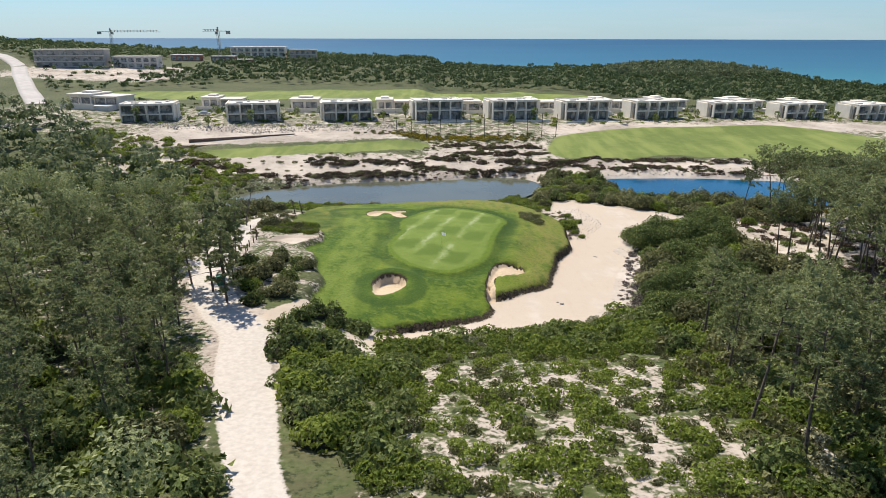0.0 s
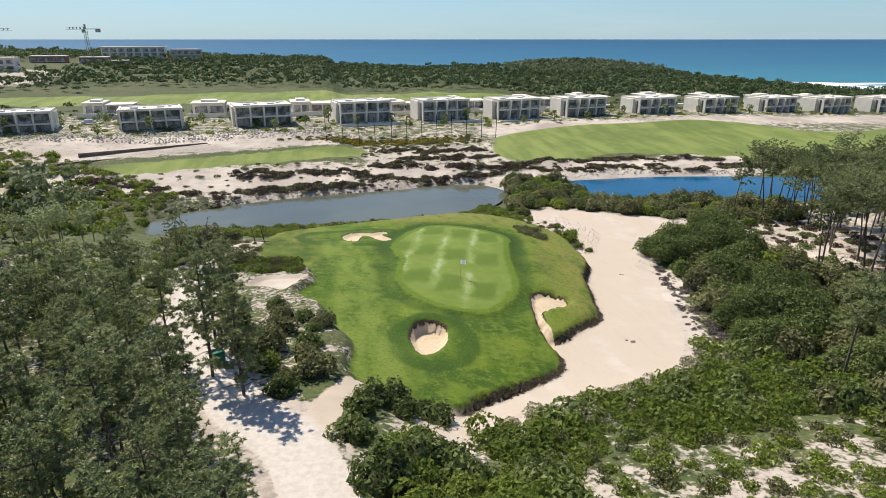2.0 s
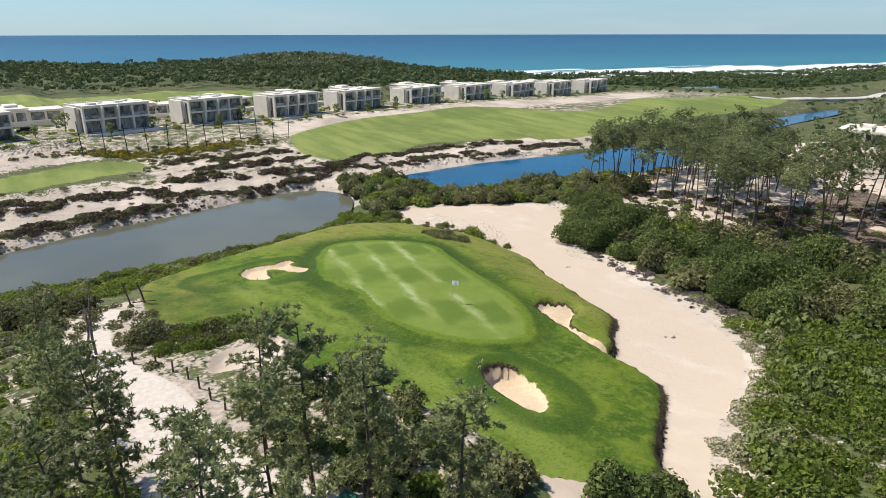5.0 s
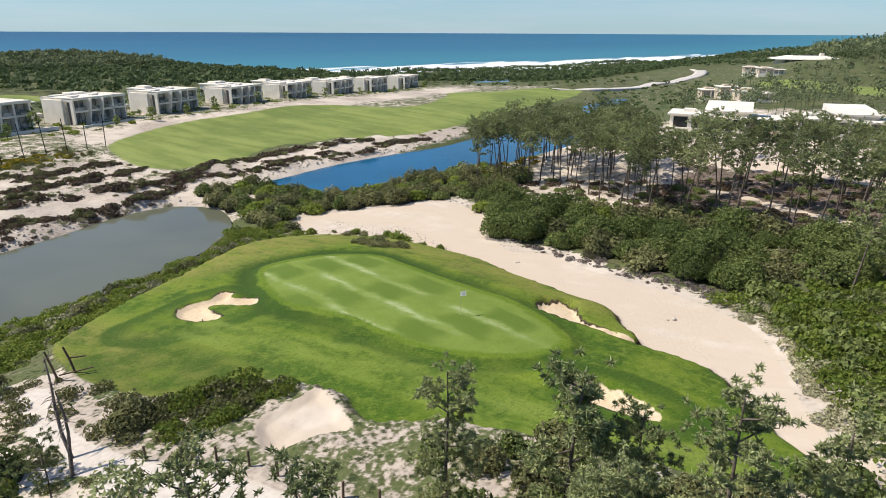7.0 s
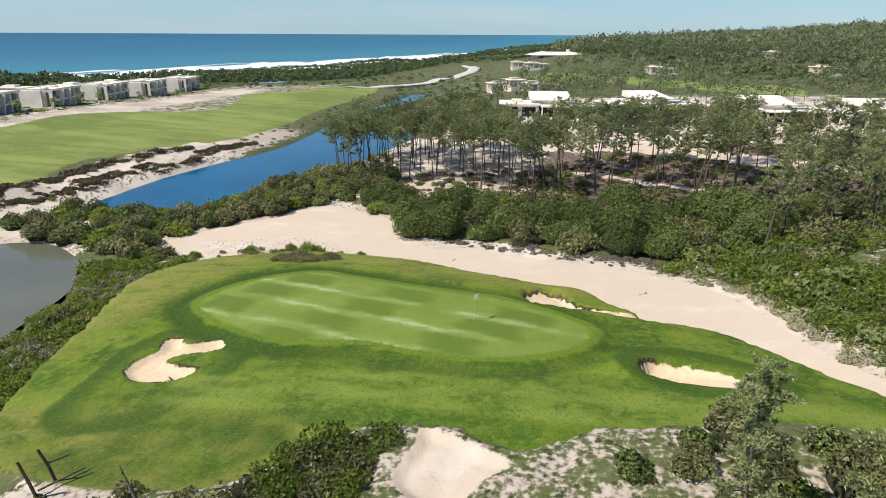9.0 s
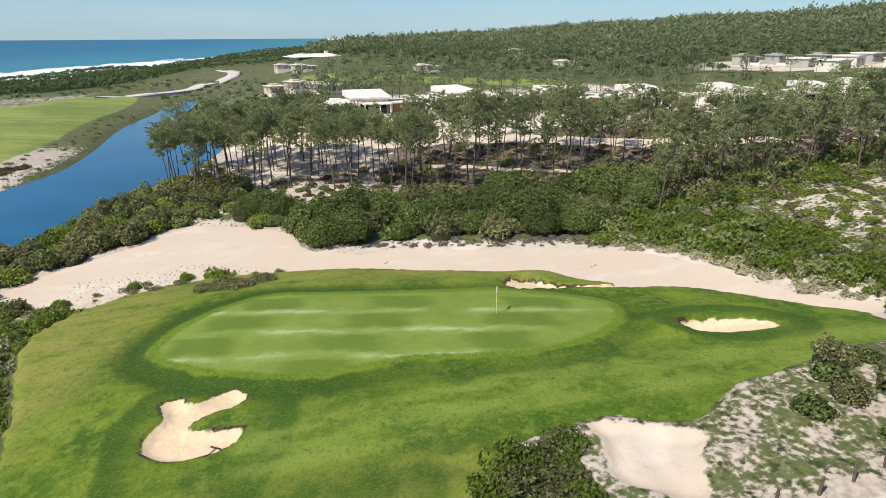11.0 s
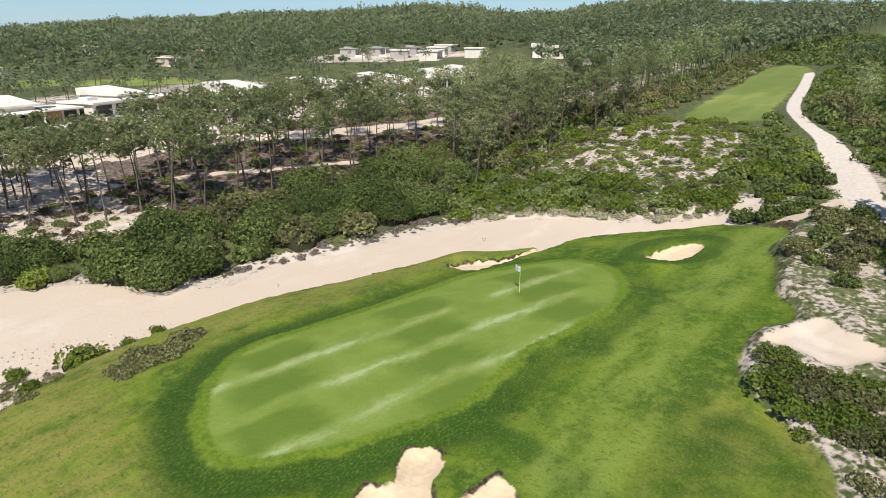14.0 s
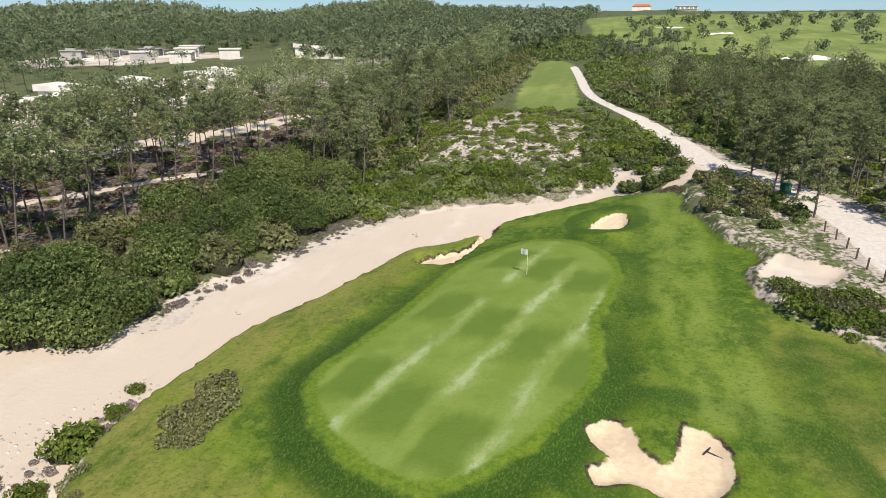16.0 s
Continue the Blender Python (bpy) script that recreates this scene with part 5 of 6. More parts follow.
# far woods and scrub
off_blocks = lambda x, y: np.all([np.hypot(x - a, y - b) > 24 for a, b in ((-150, 492), (-130, 490), (-110, 498), (-232, 386), (-214, 390), (-190, 402), (-178, 462), (-150, 458))], 0)
far_tree = [far_pine(h, r, 54, 0.72, 90 + i, True, 0.3) for i, (h, r) in enumerate(((9.5, 3.3), (11, 3.7), (8.5, 3.5)))]
far_bush = [far_pine(h, r, 30, 0.86, 95 + i, False) for i, (h, r) in enumerate(((3.6, 2.6), (4.6, 3.0), (3.0, 2.8)))]


def open_land(x, y, margin=4.0):
    f = fields(x, y)
    return np.maximum.reduce([f[k] for k in ("fairway_back", "fairway_mid", "meadow", "fairway", "tee", "strip", "pond_east", "turf", "fairway_east", "clearing")] + [f["pond_far"] + 12, f["road"] + 6, f["path"] + 4, f["road_east"] + 6]) < -margin


FAR_SITES = ((340, -84), (366, -28), (268, -24), (300, 44))


def off_sites(x, y):
    return open_land(x, y) & np.all([np.hypot(x - a + 14, y - b - 8) > 26 for a, b in FAR_SITES], 0)


EAST_HILL = [(150, -120), (190, -30), (230, 0), (300, 20), (400, 70), (560, 110), (900, 100), (1100, -100), (1000, -600), (500, -640), (200, -560), (140, -300)]
hill = scatter(EAST_HILL, 6.6, rng, accept=off_sites)
nearby = np.hypot(hill[:, 0], hill[:, 1] - 90) < 430
dense_tree = [far_pine(h, r, 110, 0.46, 290 + i, True, 0.26) for i, (h, r) in enumerate(((9.5, 3.3), (11, 3.7), (8.5, 3.5)))]
remote_tree = [far_pine(h, r, 30, 0.95, 295 + i, True, 0.3) for i, (h, r) in enumerate(((9.5, 3.5), (11, 3.9), (8.5, 3.7)))]
stuff_of("hill_pines", dense_tree, hill[nearby], FAR_LEAF, "pine forest over the nearer slope of the eastern hill", 0.6, 1.3, 0.2)
stuff_of("remote_pines", remote_tree, hill[~nearby], FAR_LEAF, "pine forest over the far slope of the eastern hill", 0.6, 1.3, 0.2)
SOUTH_WOOD = [(20, -45), (50, -30), (100, -75), (140, -130), (150, -300), (180, -560), (40, -600), (10, -300), (14, -120)]
MID_WOOD = [(215, 92), (240, 60), (225, 20), (190, -30), (240, -40), (300, 20), (370, 60), (360, 84), (320, 96), (285, 110)]
stuff_of("valley_pines", far_tree + far_bush, scatter(MID_WOOD, 6.6, rng, accept=lambda x, y: open_land(x, y, 2)), FAR_LEAF, "pines and bushes round the valley fairway", 0.5, 0.95, 0.2)
stuff_of("hill_understorey", far_bush, scatter(EAST_HILL, 8.5, rng, accept=lambda x, y: open_land(x, y) & (np.hypot(x, y) < 620)), SCRUB_LEAF, "scrub below the pines of the eastern hill", 0.7, 1.1, 0.2)
stuff_of("south_pines", far_tree, scatter(SOUTH_WOOD, 5.6, rng, accept=open_land), FAR_LEAF, "pine forest behind the tee", 0.7, 1.0, 0.2)
VILLA_WOOD = [(130, 100), (150, 60), (140, 20), (140, -20), (134, -70), (160, -60), (190, -20), (230, 40), (220, 90), (170, 110)]
stuff_of("villa_pines", dense_tree, scatter(VILLA_WOOD, 7.5, rng, accept=open_land), FAR_LEAF, "scattered pines behind the villas", 0.6, 0.9, 0.2)
WEST_WOOD = [(-112, 120), (-104, 20), (-70, -10), (-90, -60), (-300, -20), (-420, 200), (-330, 260), (-200, 230), (-170, 215), (-120, 205), (-90, 165), (-62, 150), (-55, 126)]
stuff_of("west_pines", [far_pine(9, 2.3, 60, 0.6, 86), far_pine(10, 2.6, 60, 0.62, 87)], scatter(WEST_WOOD, 5.6, rng, accept=open_land), FAR_LEAF, "pine wood on the western slope", 0.7, 1.05, 0.2)
NW_HILL = [(-220, 420), (-160, 520), (-60, 580), (60, 640), (-100, 760), (-600, 760), (-800, 400), (-420, 260), (-300, 330)]
stuff_of("hill_scrub_west", far_bush, scatter(NW_HILL, 5.6, rng, accept=lambda x, y: open_land(x, y) & off_blocks(x, y)), SCRUB_LEAF, "dark scrub over the far western hill", 0.8, 1.2, 0.3)
COAST = [(-160, 345), (-60, 350), (60, 356), (90, 300), (140, 290), (240, 285), (300, 250), (330, 205), (420, 210), (560, 215), (900, 200), (1150, 260), (1150, 320), (700, 520), (420, 600), (200, 660), (0, 660), (-150, 540)]
stuff_of("coast_scrub", far_bush, scatter(COAST, 5.3, rng, accept=open_land), SCRUB_LEAF, "dense dark green coastal scrub", 0.7, 1.25, 0.3)
SITE = [(-258, 404), (-204, 300), (-120, 284), (-120, 340), (-140, 400), (-180, 430)]
stuff_of("site_scrub", far_bush, scatter(SITE, 5.0, rng, accept=lambda x, y: open_land(x, y, 2) & (wobble(x, y, 60) > 0.05)), SCRUB_LEAF, "green scrub in patches round the building site", 0.5, 0.95, 0.2)
KNOB = [(120, 500), (180, 490), (260, 520), (300, 560), (240, 600), (150, 580)]
stuff_of("knob_pines", far_bush, scatter(KNOB, 3.6, rng, accept=open_land), FAR_LEAF, "dark pines on the knoll before the sea", 1.0, 1.5, 0.2)
stuff_of("west_scrub", far_bush, scatter([(-64, 130), (-58, 150), (-92, 168), (-120, 206), (-170, 218), (-200, 232), (-260, 250), (-230, 120), (-120, 90)], 4.6, rng, accept=open_land), SCRUB_LEAF, "dark scrub and bushes in the western wood", 0.6, 1.15, 0.2)
CAPE = [(470, 126), (560, 114), (900, 102), (1150, 100), (1150, 262), (900, 202), (560, 217), (440, 205), (455, 150)]
stuff_of("cape_scrub", far_bush, scatter(CAPE, 7.0, rng, accept=open_land), SCRUB_LEAF, "dark scrub round the clubhouse towards the shore", 0.6, 1.1, 0.3)
VALLEY = [(-130, 262), (-60, 270), (70, 292), (140, 285), (240, 275), (270, 215), (330, 190), (330, 130), (240, 110), (180, 118), (150, 116), (250, 165), (262, 185), (250, 215), (225, 262), (120, 262), (0, 250), (-120, 238)]
stuff_of("valley_scrub", far_bush, scatter(VALLEY, 5.4, rng, accept=lambda x, y: open_land(x, y, 2)), SCRUB_LEAF, "green scrub round the far houses and lake", 0.3, 0.75, 0.2)
stuff_of("meadow_trees", [far_pine(4.6, 2.8, 90, 0.6, 98, False, 0.48), far_pine(3.8, 2.3, 80, 0.6, 99, False, 0.48)], scatter([(-35, -70), (-10, -130), (0, -300), (-120, -420), (-260, -250), (-140, -80)], 17, rng), FAR_LEAF, "scattered round trees on the golf meadow", 0.7, 1.3, 0.2)
stuff_of("tee_bushes", far_pines + far_bush, scatter([(2, -34), (0, -120), (-20, -130), (-28, -60), (-14, -34)], 4.6, rng), FAR_LEAF, "bushes and pines behind the tee", 0.35, 0.7, 0.2)
stuff_of("meadow_edge", far_pines + far_bush, scatter([(-12, -30), (-24, -48), (-60, -20), (-100, 0), (-90, 20), (-50, 10), (-20, -10)], 4.6, rng, accept=open_land), FAR_LEAF, "pines and bushes between path and meadow", 0.22, 0.42, 0.2)
drop(pines + fine + grove_pines + young + tall + olive + mid_bush)



# ---- buildings ----
def wall_material(name, c, rough=0.85):
    n = Nodes(name, rough, 0.0, 0.25)
    streaks = n.noise(0.9, 4.0, vec=n.coords((1, 1, 0.12)))
    col = n.mix(n.ramp(n.noise(0.35, 3.0), 0.3, 0.7), tuple(v * 0.88 for v in c), c)
    col = n.mix(n.ramp(streaks, 0.55, 0.85, 0.0, 0.35), col, tuple(v * 0.6 for v in c))
    return n.color(col)


WHITE_WALL = wall_material("white_render", (0.86, 0.79, 0.67))
PALE_WALL = wall_material("pale_render", (0.74, 0.69, 0.61))
BEIGE_WALL = wall_material("beige_render", (0.60, 0.49, 0.37))
ROOF_WHITE = wall_material("roof_gravel", (0.72, 0.67, 0.59), 0.95)
CONCRETE = wall_material("raw_concrete", (0.40, 0.38, 0.35))
SOIL_WALL = plain_material("rusty_retaining_wall", (0.20, 0.145, 0.11), 0.9, 0.0, 0.3, 2.0)
STONE = plain_material("grey_stone", (0.40, 0.36, 0.31), 0.9, 0.0, 0.35, 1.5, 0.2, 0.4)
TIMBER = plain_material("weathered_timber", (0.12, 0.085, 0.06), 0.85, 0.0, 0.3, 8.0)
DARK_METAL = plain_material("dark_steel", (0.05, 0.05, 0.055), 0.45, 0.7, 0.1, 4.0)
YELLOW_STEEL = plain_material("crane_steel", (0.42, 0.38, 0.30), 0.5, 0.3, 0.15, 2.0)
TERRACOTTA = plain_material("terracotta_roof", (0.48, 0.14, 0.07), 0.9, 0.0, 0.2, 3.0)
BRICK = plain_material("raw_red_brick", (0.42, 0.19, 0.13), 0.9, 0.0, 0.25, 2.0)
WOOD_CLAD = plain_material("wood_cladding", (0.32, 0.18, 0.09), 0.7, 0.0, 0.25, 4.0)
PANEL = plain_material("solar_panel", (0.015, 0.025, 0.06), 0.15, 0.0, 0.1, 1.0, 0.5)
FRAME_METAL = plain_material("window_frame_metal", (0.10, 0.10, 0.10), 0.4, 0.5, 0.1, 5.0)


def window_glass():
    n = Nodes("window_glass", 0.08, 0.0, 0.35)
    return n.color(n.mix(n.ramp(n.noise(0.5, 2.0), 0.4, 0.6), (0.17, 0.175, 0.17), (0.46, 0.44, 0.40)))


GLASS = window_glass()
DARK_GLASS = plain_material("dark_window_glass", (0.03, 0.032, 0.035), 0.08, 0.0, 0.2, 0.6, 0.5)


def car_paint(name, c):
    n = Nodes(name, 0.25, 0.2, 0.5)
    return n.color(n.mix(n.ramp(n.noise(1.5), 0.3, 0.7), tuple(v * 0.9 for v in c), c))


WHITE_PAINT, GREY_PAINT, BLACK_PAINT = car_paint("white_car_paint", (0.7, 0.7, 0.7)), car_paint("grey_car_paint", (0.2, 0.21, 0.22)), car_paint("black_car_paint", (0.02, 0.02, 0.022))
RUBBER = plain_material("tyre_rubber", (0.02, 0.02, 0.02), 0.9)


def base_at(x, y):
    return float(ground_height(np.array([x]), np.array([y]))[0])


def row_house():
    """Two-storey house of the row: end walls, slabs and fins round eight recessed bays; front towards -y."""
    W, D, H = 17.0, 11.5, 6.9
    h = thing("row_house", pose(0, 0, -900), "two-storey white flat-roofed house with deep recessed balconies", "house", "row of houses")
    part("end_wall", boxes((0, 0.45, 0.2, D, -1.5, H), (-0.6, 0, 3.5, D - 1, -1.5, H - 0.5)), WHITE_WALL, h)
    part("end_wall", boxes((W - 0.45, W, 0.2, D, -1.5, H), (W, W + 0.5, 4.5, D - 1, -1.5, H - 0.6)), WHITE_WALL, h)
    part("back_wall", boxes((0.45, W - 0.45, D - 0.35, D, -1.5, H - 0.2)), WHITE_WALL, h)
    part("floor_slab", boxes((0.45, W - 0.45, 0, D - 0.35, -1.5, 0.1), bevel=0.02), PALE_WALL, h)
    part("floor_slab", boxes((0.45, W - 0.45, -0.1, D - 0.35, 3.1, 3.6), bevel=0.02), WHITE_WALL, h)
    roof = part("roof", boxes((0.45, W - 0.45, -0.15, D - 0.35, 6.35, 6.72)), ROOF_WHITE, h, "pale gravel flat roof")
    part("parapet", boxes((-0.1, W + 0.1, -0.25, 0.1, 6.3, H + 0.08), (-0.1, W + 0.1, D - 0.2, D + 0.1, 6.3, H + 0.08), (-0.1, 0.2, 0.1, D - 0.2, 6.9, H + 0.08), (W - 0.2, W + 0.1, 0.1, D - 0.2, 6.9, H + 0.08)), WHITE_WALL, roof)
    for k, (a, b, e) in enumerate(((3, 5.2, 0.45), (10.5, 12.5, 0.35), (6.5, 7.4, 0.3), (13.6, 14.6, 0.4))):
        part("roof_box", boxes((a, b, 4 + k, 5.6 + k, 6.7, 6.72 + e), bevel=0.03), PALE_WALL, roof)
    xs = (0.45, 4.5, 8.5, 12.5, 16.55)
    part("fin", boxes((12.25, 12.75, -0.1, 1.5, 0.1, 6.35)), WHITE_WALL, h)
    for x in xs[1:3]:
        bm = bmesh.new()
        vs = [bm.verts.new((x + o, y, z)) for o in (-0.24, 0.24) for y, z in ((-1.4, 6.6), (1.4, 6.6), (1.4, 0.1), (-0.1, 0.1))]
        for q in ((0, 1, 2, 3), (7, 6, 5, 4), (0, 4, 5, 1), (3, 2, 6, 7), (0, 3, 7, 4), (1, 5, 6, 2)):
            bm.faces.new([vs[i] for i in q])
        bmesh.ops.recalc_face_normals(bm, faces=bm.faces[:])
        part("slanted_fin", bm, WHITE_WALL, h)
    part("side_slot", boxes((-0.04, -0.004, 1.3, 2.1, 0.1, 5.9)), FRAME_METAL, h)
    part("side_panel", boxes((-0.1, -0.005, 2.2, 3.0, -1.0, 6.2), bevel=0.02), BEIGE_WALL, h)
    for i in range(4):
        for z0 in (0.1, 3.55):
            a, b = xs[i] + 0.2, xs[i + 1] - 0.2
            w = part("window", boxes((a, b, 1.5, 1.6, z0, z0 + 0.12), (a, b, 1.5, 1.6, z0 + 2.7, z0 + 2.82), (a, a + 0.08, 1.5, 1.6, z0 + 0.12, z0 + 2.7), (b - 0.08, b, 1.5, 1.6, z0 + 0.12, z0 + 2.7), ((a + b) / 2 - 0.04, (a + b) / 2 + 0.04, 1.5, 1.6, z0 + 0.12, z0 + 2.7)), FRAME_METAL, h)
            m = (a + b) / 2
            part("pane", boxes((a + 0.08, m - 0.04, 1.53, 1.57, z0 + 0.12, z0 + 2.7)), GLASS, w)
            part("pane", boxes((m + 0.04, b - 0.08, 1.53, 1.57, z0 + 0.12, z0 + 2.7)), GLASS, w)
    for i in range(4):
        part("balcony_rail", boxes((xs[i] + 0.2, xs[i + 1] - 0.2, 0.1, 0.14, 3.55, 4.45)), GLASS, h)
    part("terrace", boxes((-1.5, W + 3, -4.2, 0, -1.5, -0.02), bevel=0.03), PALE_WALL, h)
    part("terrace_wall", boxes((-1.5, W + 3, -4.5, -4.2, -1.8, 0.35)), WHITE_WALL, h)
    return h


def low_house(name, L, D, H, wall, label, seed, solar=False, group="low houses", top=None, second=None):
    """One-storey flat-roofed house: stepped volumes, roof slabs with overhang, windows along the front (-y)."""
    g = np.random.default_rng(seed)
    h = thing(name, pose(0, 0, -900), label, "house", group)
    cut = L * g.uniform(0.4, 0.6)
    part("wall", boxes((0, cut, 0.4, D, -2, H)), wall, h)
    part("wall", boxes((cut, L, 1.6, D - 0.8, -2, H - 0.7)), second or WHITE_WALL, h)
    r = part("roof", boxes((-0.5, cut + 0.2, -0.9, D + 0.3, H, H + 0.35), bevel=0.04), top or ROOF_WHITE, h)
    part("roof", boxes((cut + 0.2, L + 0.6, 0.2, D - 0.4, H - 0.7, H - 0.4), bevel=0.04), top or ROOF_WHITE, h)
    part("raised_block", boxes((cut * 0.25, cut * 0.75, D * 0.35, D * 0.8, H + 0.35, H + 1.0), bevel=0.03), wall, r)
    if solar:
        part("solar_panel", boxes((cut + 1, cut + 4.5, 3, 5.5, H - 0.38, H - 0.22)), PANEL, h)
    for a, b, y, z in ((0.8, cut * 0.45, 0.4, 2.4), (cut * 0.55, cut - 0.6, 0.4, 2.4), (cut + 0.8, (cut + L) / 2 - 0.3, 1.6, 2.2), ((cut + L) / 2 + 0.3, L - 0.8, 1.6, 2.2)):
        w = part("window", boxes((a, b, y - 0.08, y - 0.002, 0.2, 0.3), (a, b, y - 0.08, y - 0.002, z, z + 0.1), (a, a + 0.08, y - 0.08, y - 0.002, 0.3, z), (b - 0.08, b, y - 0.08, y - 0.002, 0.3, z)), FRAME_METAL, h)
        part("pane", boxes((a + 0.08, b - 0.08, y - 0.05, y - 0.003, 0.3, z)), GLASS, w)
    part("side_window", boxes((-0.05, -0.002, D * 0.3, D * 0.55, 0.8, 2.3)), GLASS, h)
    part("garden_wall", boxes((-1.0, L * 0.7, -4.4, -4.15, -2.2, 0.7)), WHITE_WALL, h)
    part("terrace", boxes((-0.8, L, -4.1, 0.35, -2.2, 0.02)), PALE_WALL, h)
    part("post", boxes((cut * 0.5 - 0.1, cut * 0.5 + 0.1, -0.8, -0.6, 0.0, H)), WHITE_WALL, h)
    return h


def block_house(name, L, D, floors, bays, wall, label, m):
    """A larger plain block: walls, slab roof and a grid of windows on the front."""
    h = thing(name, m, label, "building")
    H = 3.2 * floors
    part("wall", boxes((0, L, 0.3, D, -3, H)), wall, h)
    part("roof", boxes((-0.4, L + 0.4, -0.3, D + 0.3, H, H + 0.5), bevel=0.05), ROOF_WHITE, h)
    for f in range(floors):
        part("floor_slab", boxes((0, L, -0.6, 0.3, f * 3.2 - 0.15, f * 3.2 + 0.2)), PALE_WALL, h)
        for b in range(bays):
            a, e = L * (b + 0.15) / bays, L * (b + 0.85) / bays
            part("window", boxes((a, e, 0.22, 0.297, f * 3.2 + 0.3, f * 3.2 + 2.5)), GLASS, h)
    return h


rh = row_house()
ROW = [(-110, 214), (-74.5, 215.5), (-42.5, 219), (-10.8, 223.5), (16.4, 227.5), (43.3, 231.5), (69.8, 235), (99.8, 239), (129, 243), (159, 247.5), (188, 251), (219, 255)]
ROOF_Z = [6.6, 6.8, 7.0, 7.2, 6.9, 6.4, 6.1, 5.3, 4.6, 3.8, 3.0, 2.2]
for i, ((x, y), z) in enumerate(zip(ROW, ROOF_Z)):
    copy_thing(rh, pose(x, y, z - 6.95, 0, 0, 13))
drop([rh])

back = [low_house("low_house", 15, 10, 3.4, WHITE_WALL, "one-storey white flat-roofed house behind the row", 3), low_house("low_house", 18, 9, 3.4, WHITE_WALL, "one-storey white flat-roofed house behind the row", 4)]
for i, (x, y) in enumerate([(-95, 248), (-60, 246), (-27, 247), (3, 252), (31, 257), (57, 261), (85, 264), (116, 268), (146, 272), (175, 275), (204, 278)]):
    copy_thing(back[i % 2], pose(x, y, base_at(x + 7, y + 2) + 0.9, 0, 0, 4 + 0.5 * i))
drop(back)
low_west = low_house("garden_house", 20, 12, 3.6, PALE_WALL, "low pale house under construction beside the road", 8)
low_west.matrix_world = pose(-145, 246, base_at(-135, 247) + 1.2, 0, 0, -12)

def villa(white, warm, seed, label):
    """One-storey villa of staggered blocks: flat wings, a taller hall with a sloping slab roof, an open porch and a terrace; front towards -y."""
    g = np.random.default_rng(seed)
    k = g.uniform(0.9, 1.15)
    h = thing("villa", pose(0, 0, -900), label, "house", "villas behind the pines")
    part("wall", boxes((0, 9.5 * k, 0, 9, -2.4, 2.9)), white, h)
    part("wall", boxes((8.2 * k, 16.5, 3.0, 13.5, -2.4, 3.7)), white, h)
    part("wall", boxes((16.5, 24.0, 1.2, 9.0, -2.4, 2.6)), warm, h)
    part("roof", boxes((-0.6, 9.5 * k + 0.3, -1.0, 9.4, 2.904, 3.3), bevel=0.04), ROOF_WHITE, h)
    part("roof", boxes((16.3, 24.7, 0.4, 9.4, 2.604, 2.95), bevel=0.04), ROOF_WHITE, h)
    bm = bmesh.new()
    x0, x1 = 7.6 * k, 17.2
    vs = [bm.verts.new(c) for c in ((x0, 2.0, 3.75), (x1, 2.0, 3.75), (x1, 14.2, 3.75), (x0, 14.2, 3.75), (x0, 2.0, 4.1), (x1, 2.0, 4.1), (x1, 14.2, 5.2), (x0, 14.2, 5.2))]
    for q in ((3, 2, 1, 0), (4, 5, 6, 7), (0, 1, 5, 4), (1, 2, 6, 5), (2, 3, 7, 6), (3, 0, 4, 7)):
        bm.faces.new([vs[i] for i in q])
    part("sloping_roof", bm, ROOF_WHITE, h, "white sloping slab roof")
    part("skylight_block", boxes((2.5, 5.0, 4.0, 6.6, 3.31, 3.9), bevel=0.03), white, h)
    part("porch_roof", boxes((9.7 * k + 0.3, 16.2, -1.6, 2.98, 2.65, 2.95), bevel=0.03), white, h)
    for x in (10.4 * k, 13.4, 16.0):
        part("porch_post", boxes((x - 0.14, x + 0.14, -1.4, -1.12, 0.05, 2.648)), white, h)
    part("wood_screen", boxes((17.2, 20.4, 1.05, 1.197, 0.1, 2.5)), WOOD_CLAD, h)
    part("solar_panel", boxes((17.5, 21.0, 4, 6.5, 2.96, 3.1)), PANEL, h)
    for a, b, y, z in ((0.8, 4.2 * k, 0.0, 2.4), (5.2 * k, 8.8 * k, 0.0, 2.4), (9.9 * k, 12.8, 3.0, 2.5), (13.2, 16.0, 3.0, 2.5), (20.9, 23.4, 1.2, 2.3)):
        w = part("window", boxes((a, b, y - 0.1, y - 0.003, 0.1, 0.2), (a, b, y - 0.1, y - 0.003, z, z + 0.12), (a, a + 0.1, y - 0.1, y - 0.003, 0.2, z), (b - 0.1, b, y - 0.1, y - 0.003, 0.2, z)), FRAME_METAL, h)
        part("pane", boxes((a + 0.1, b - 0.1, y - 0.06, y - 0.004, 0.2, z)), DARK_GLASS, w)
    part("side_window", boxes((-0.06, -0.003, 2.5, 5.0, 0.5, 2.3)), DARK_GLASS, h)
    part("terrace", boxes((-1.0, 24.5, -5.0, -0.004, -2.4, 0.04)), PALE_WALL, h)
    part("garden_wall", boxes((-1.4, 15.0, -5.4, -5.1, -2.4, 0.8)), white, h)
    part("garden_wall", boxes((19.0, 25.4, -5.4, -5.1, -2.4, 1.2)), warm, h)
    return h


villas = [villa(WHITE_WALL, BEIGE_WALL, 11, "white villa with a sloping roof and a beige wing"), villa(WHITE_WALL, WHITE_WALL, 12, "white one-storey villa with stepped flat roofs"), villa(PALE_WALL, BEIGE_WALL, 13, "pale villa with a wooden screen and an open porch")]
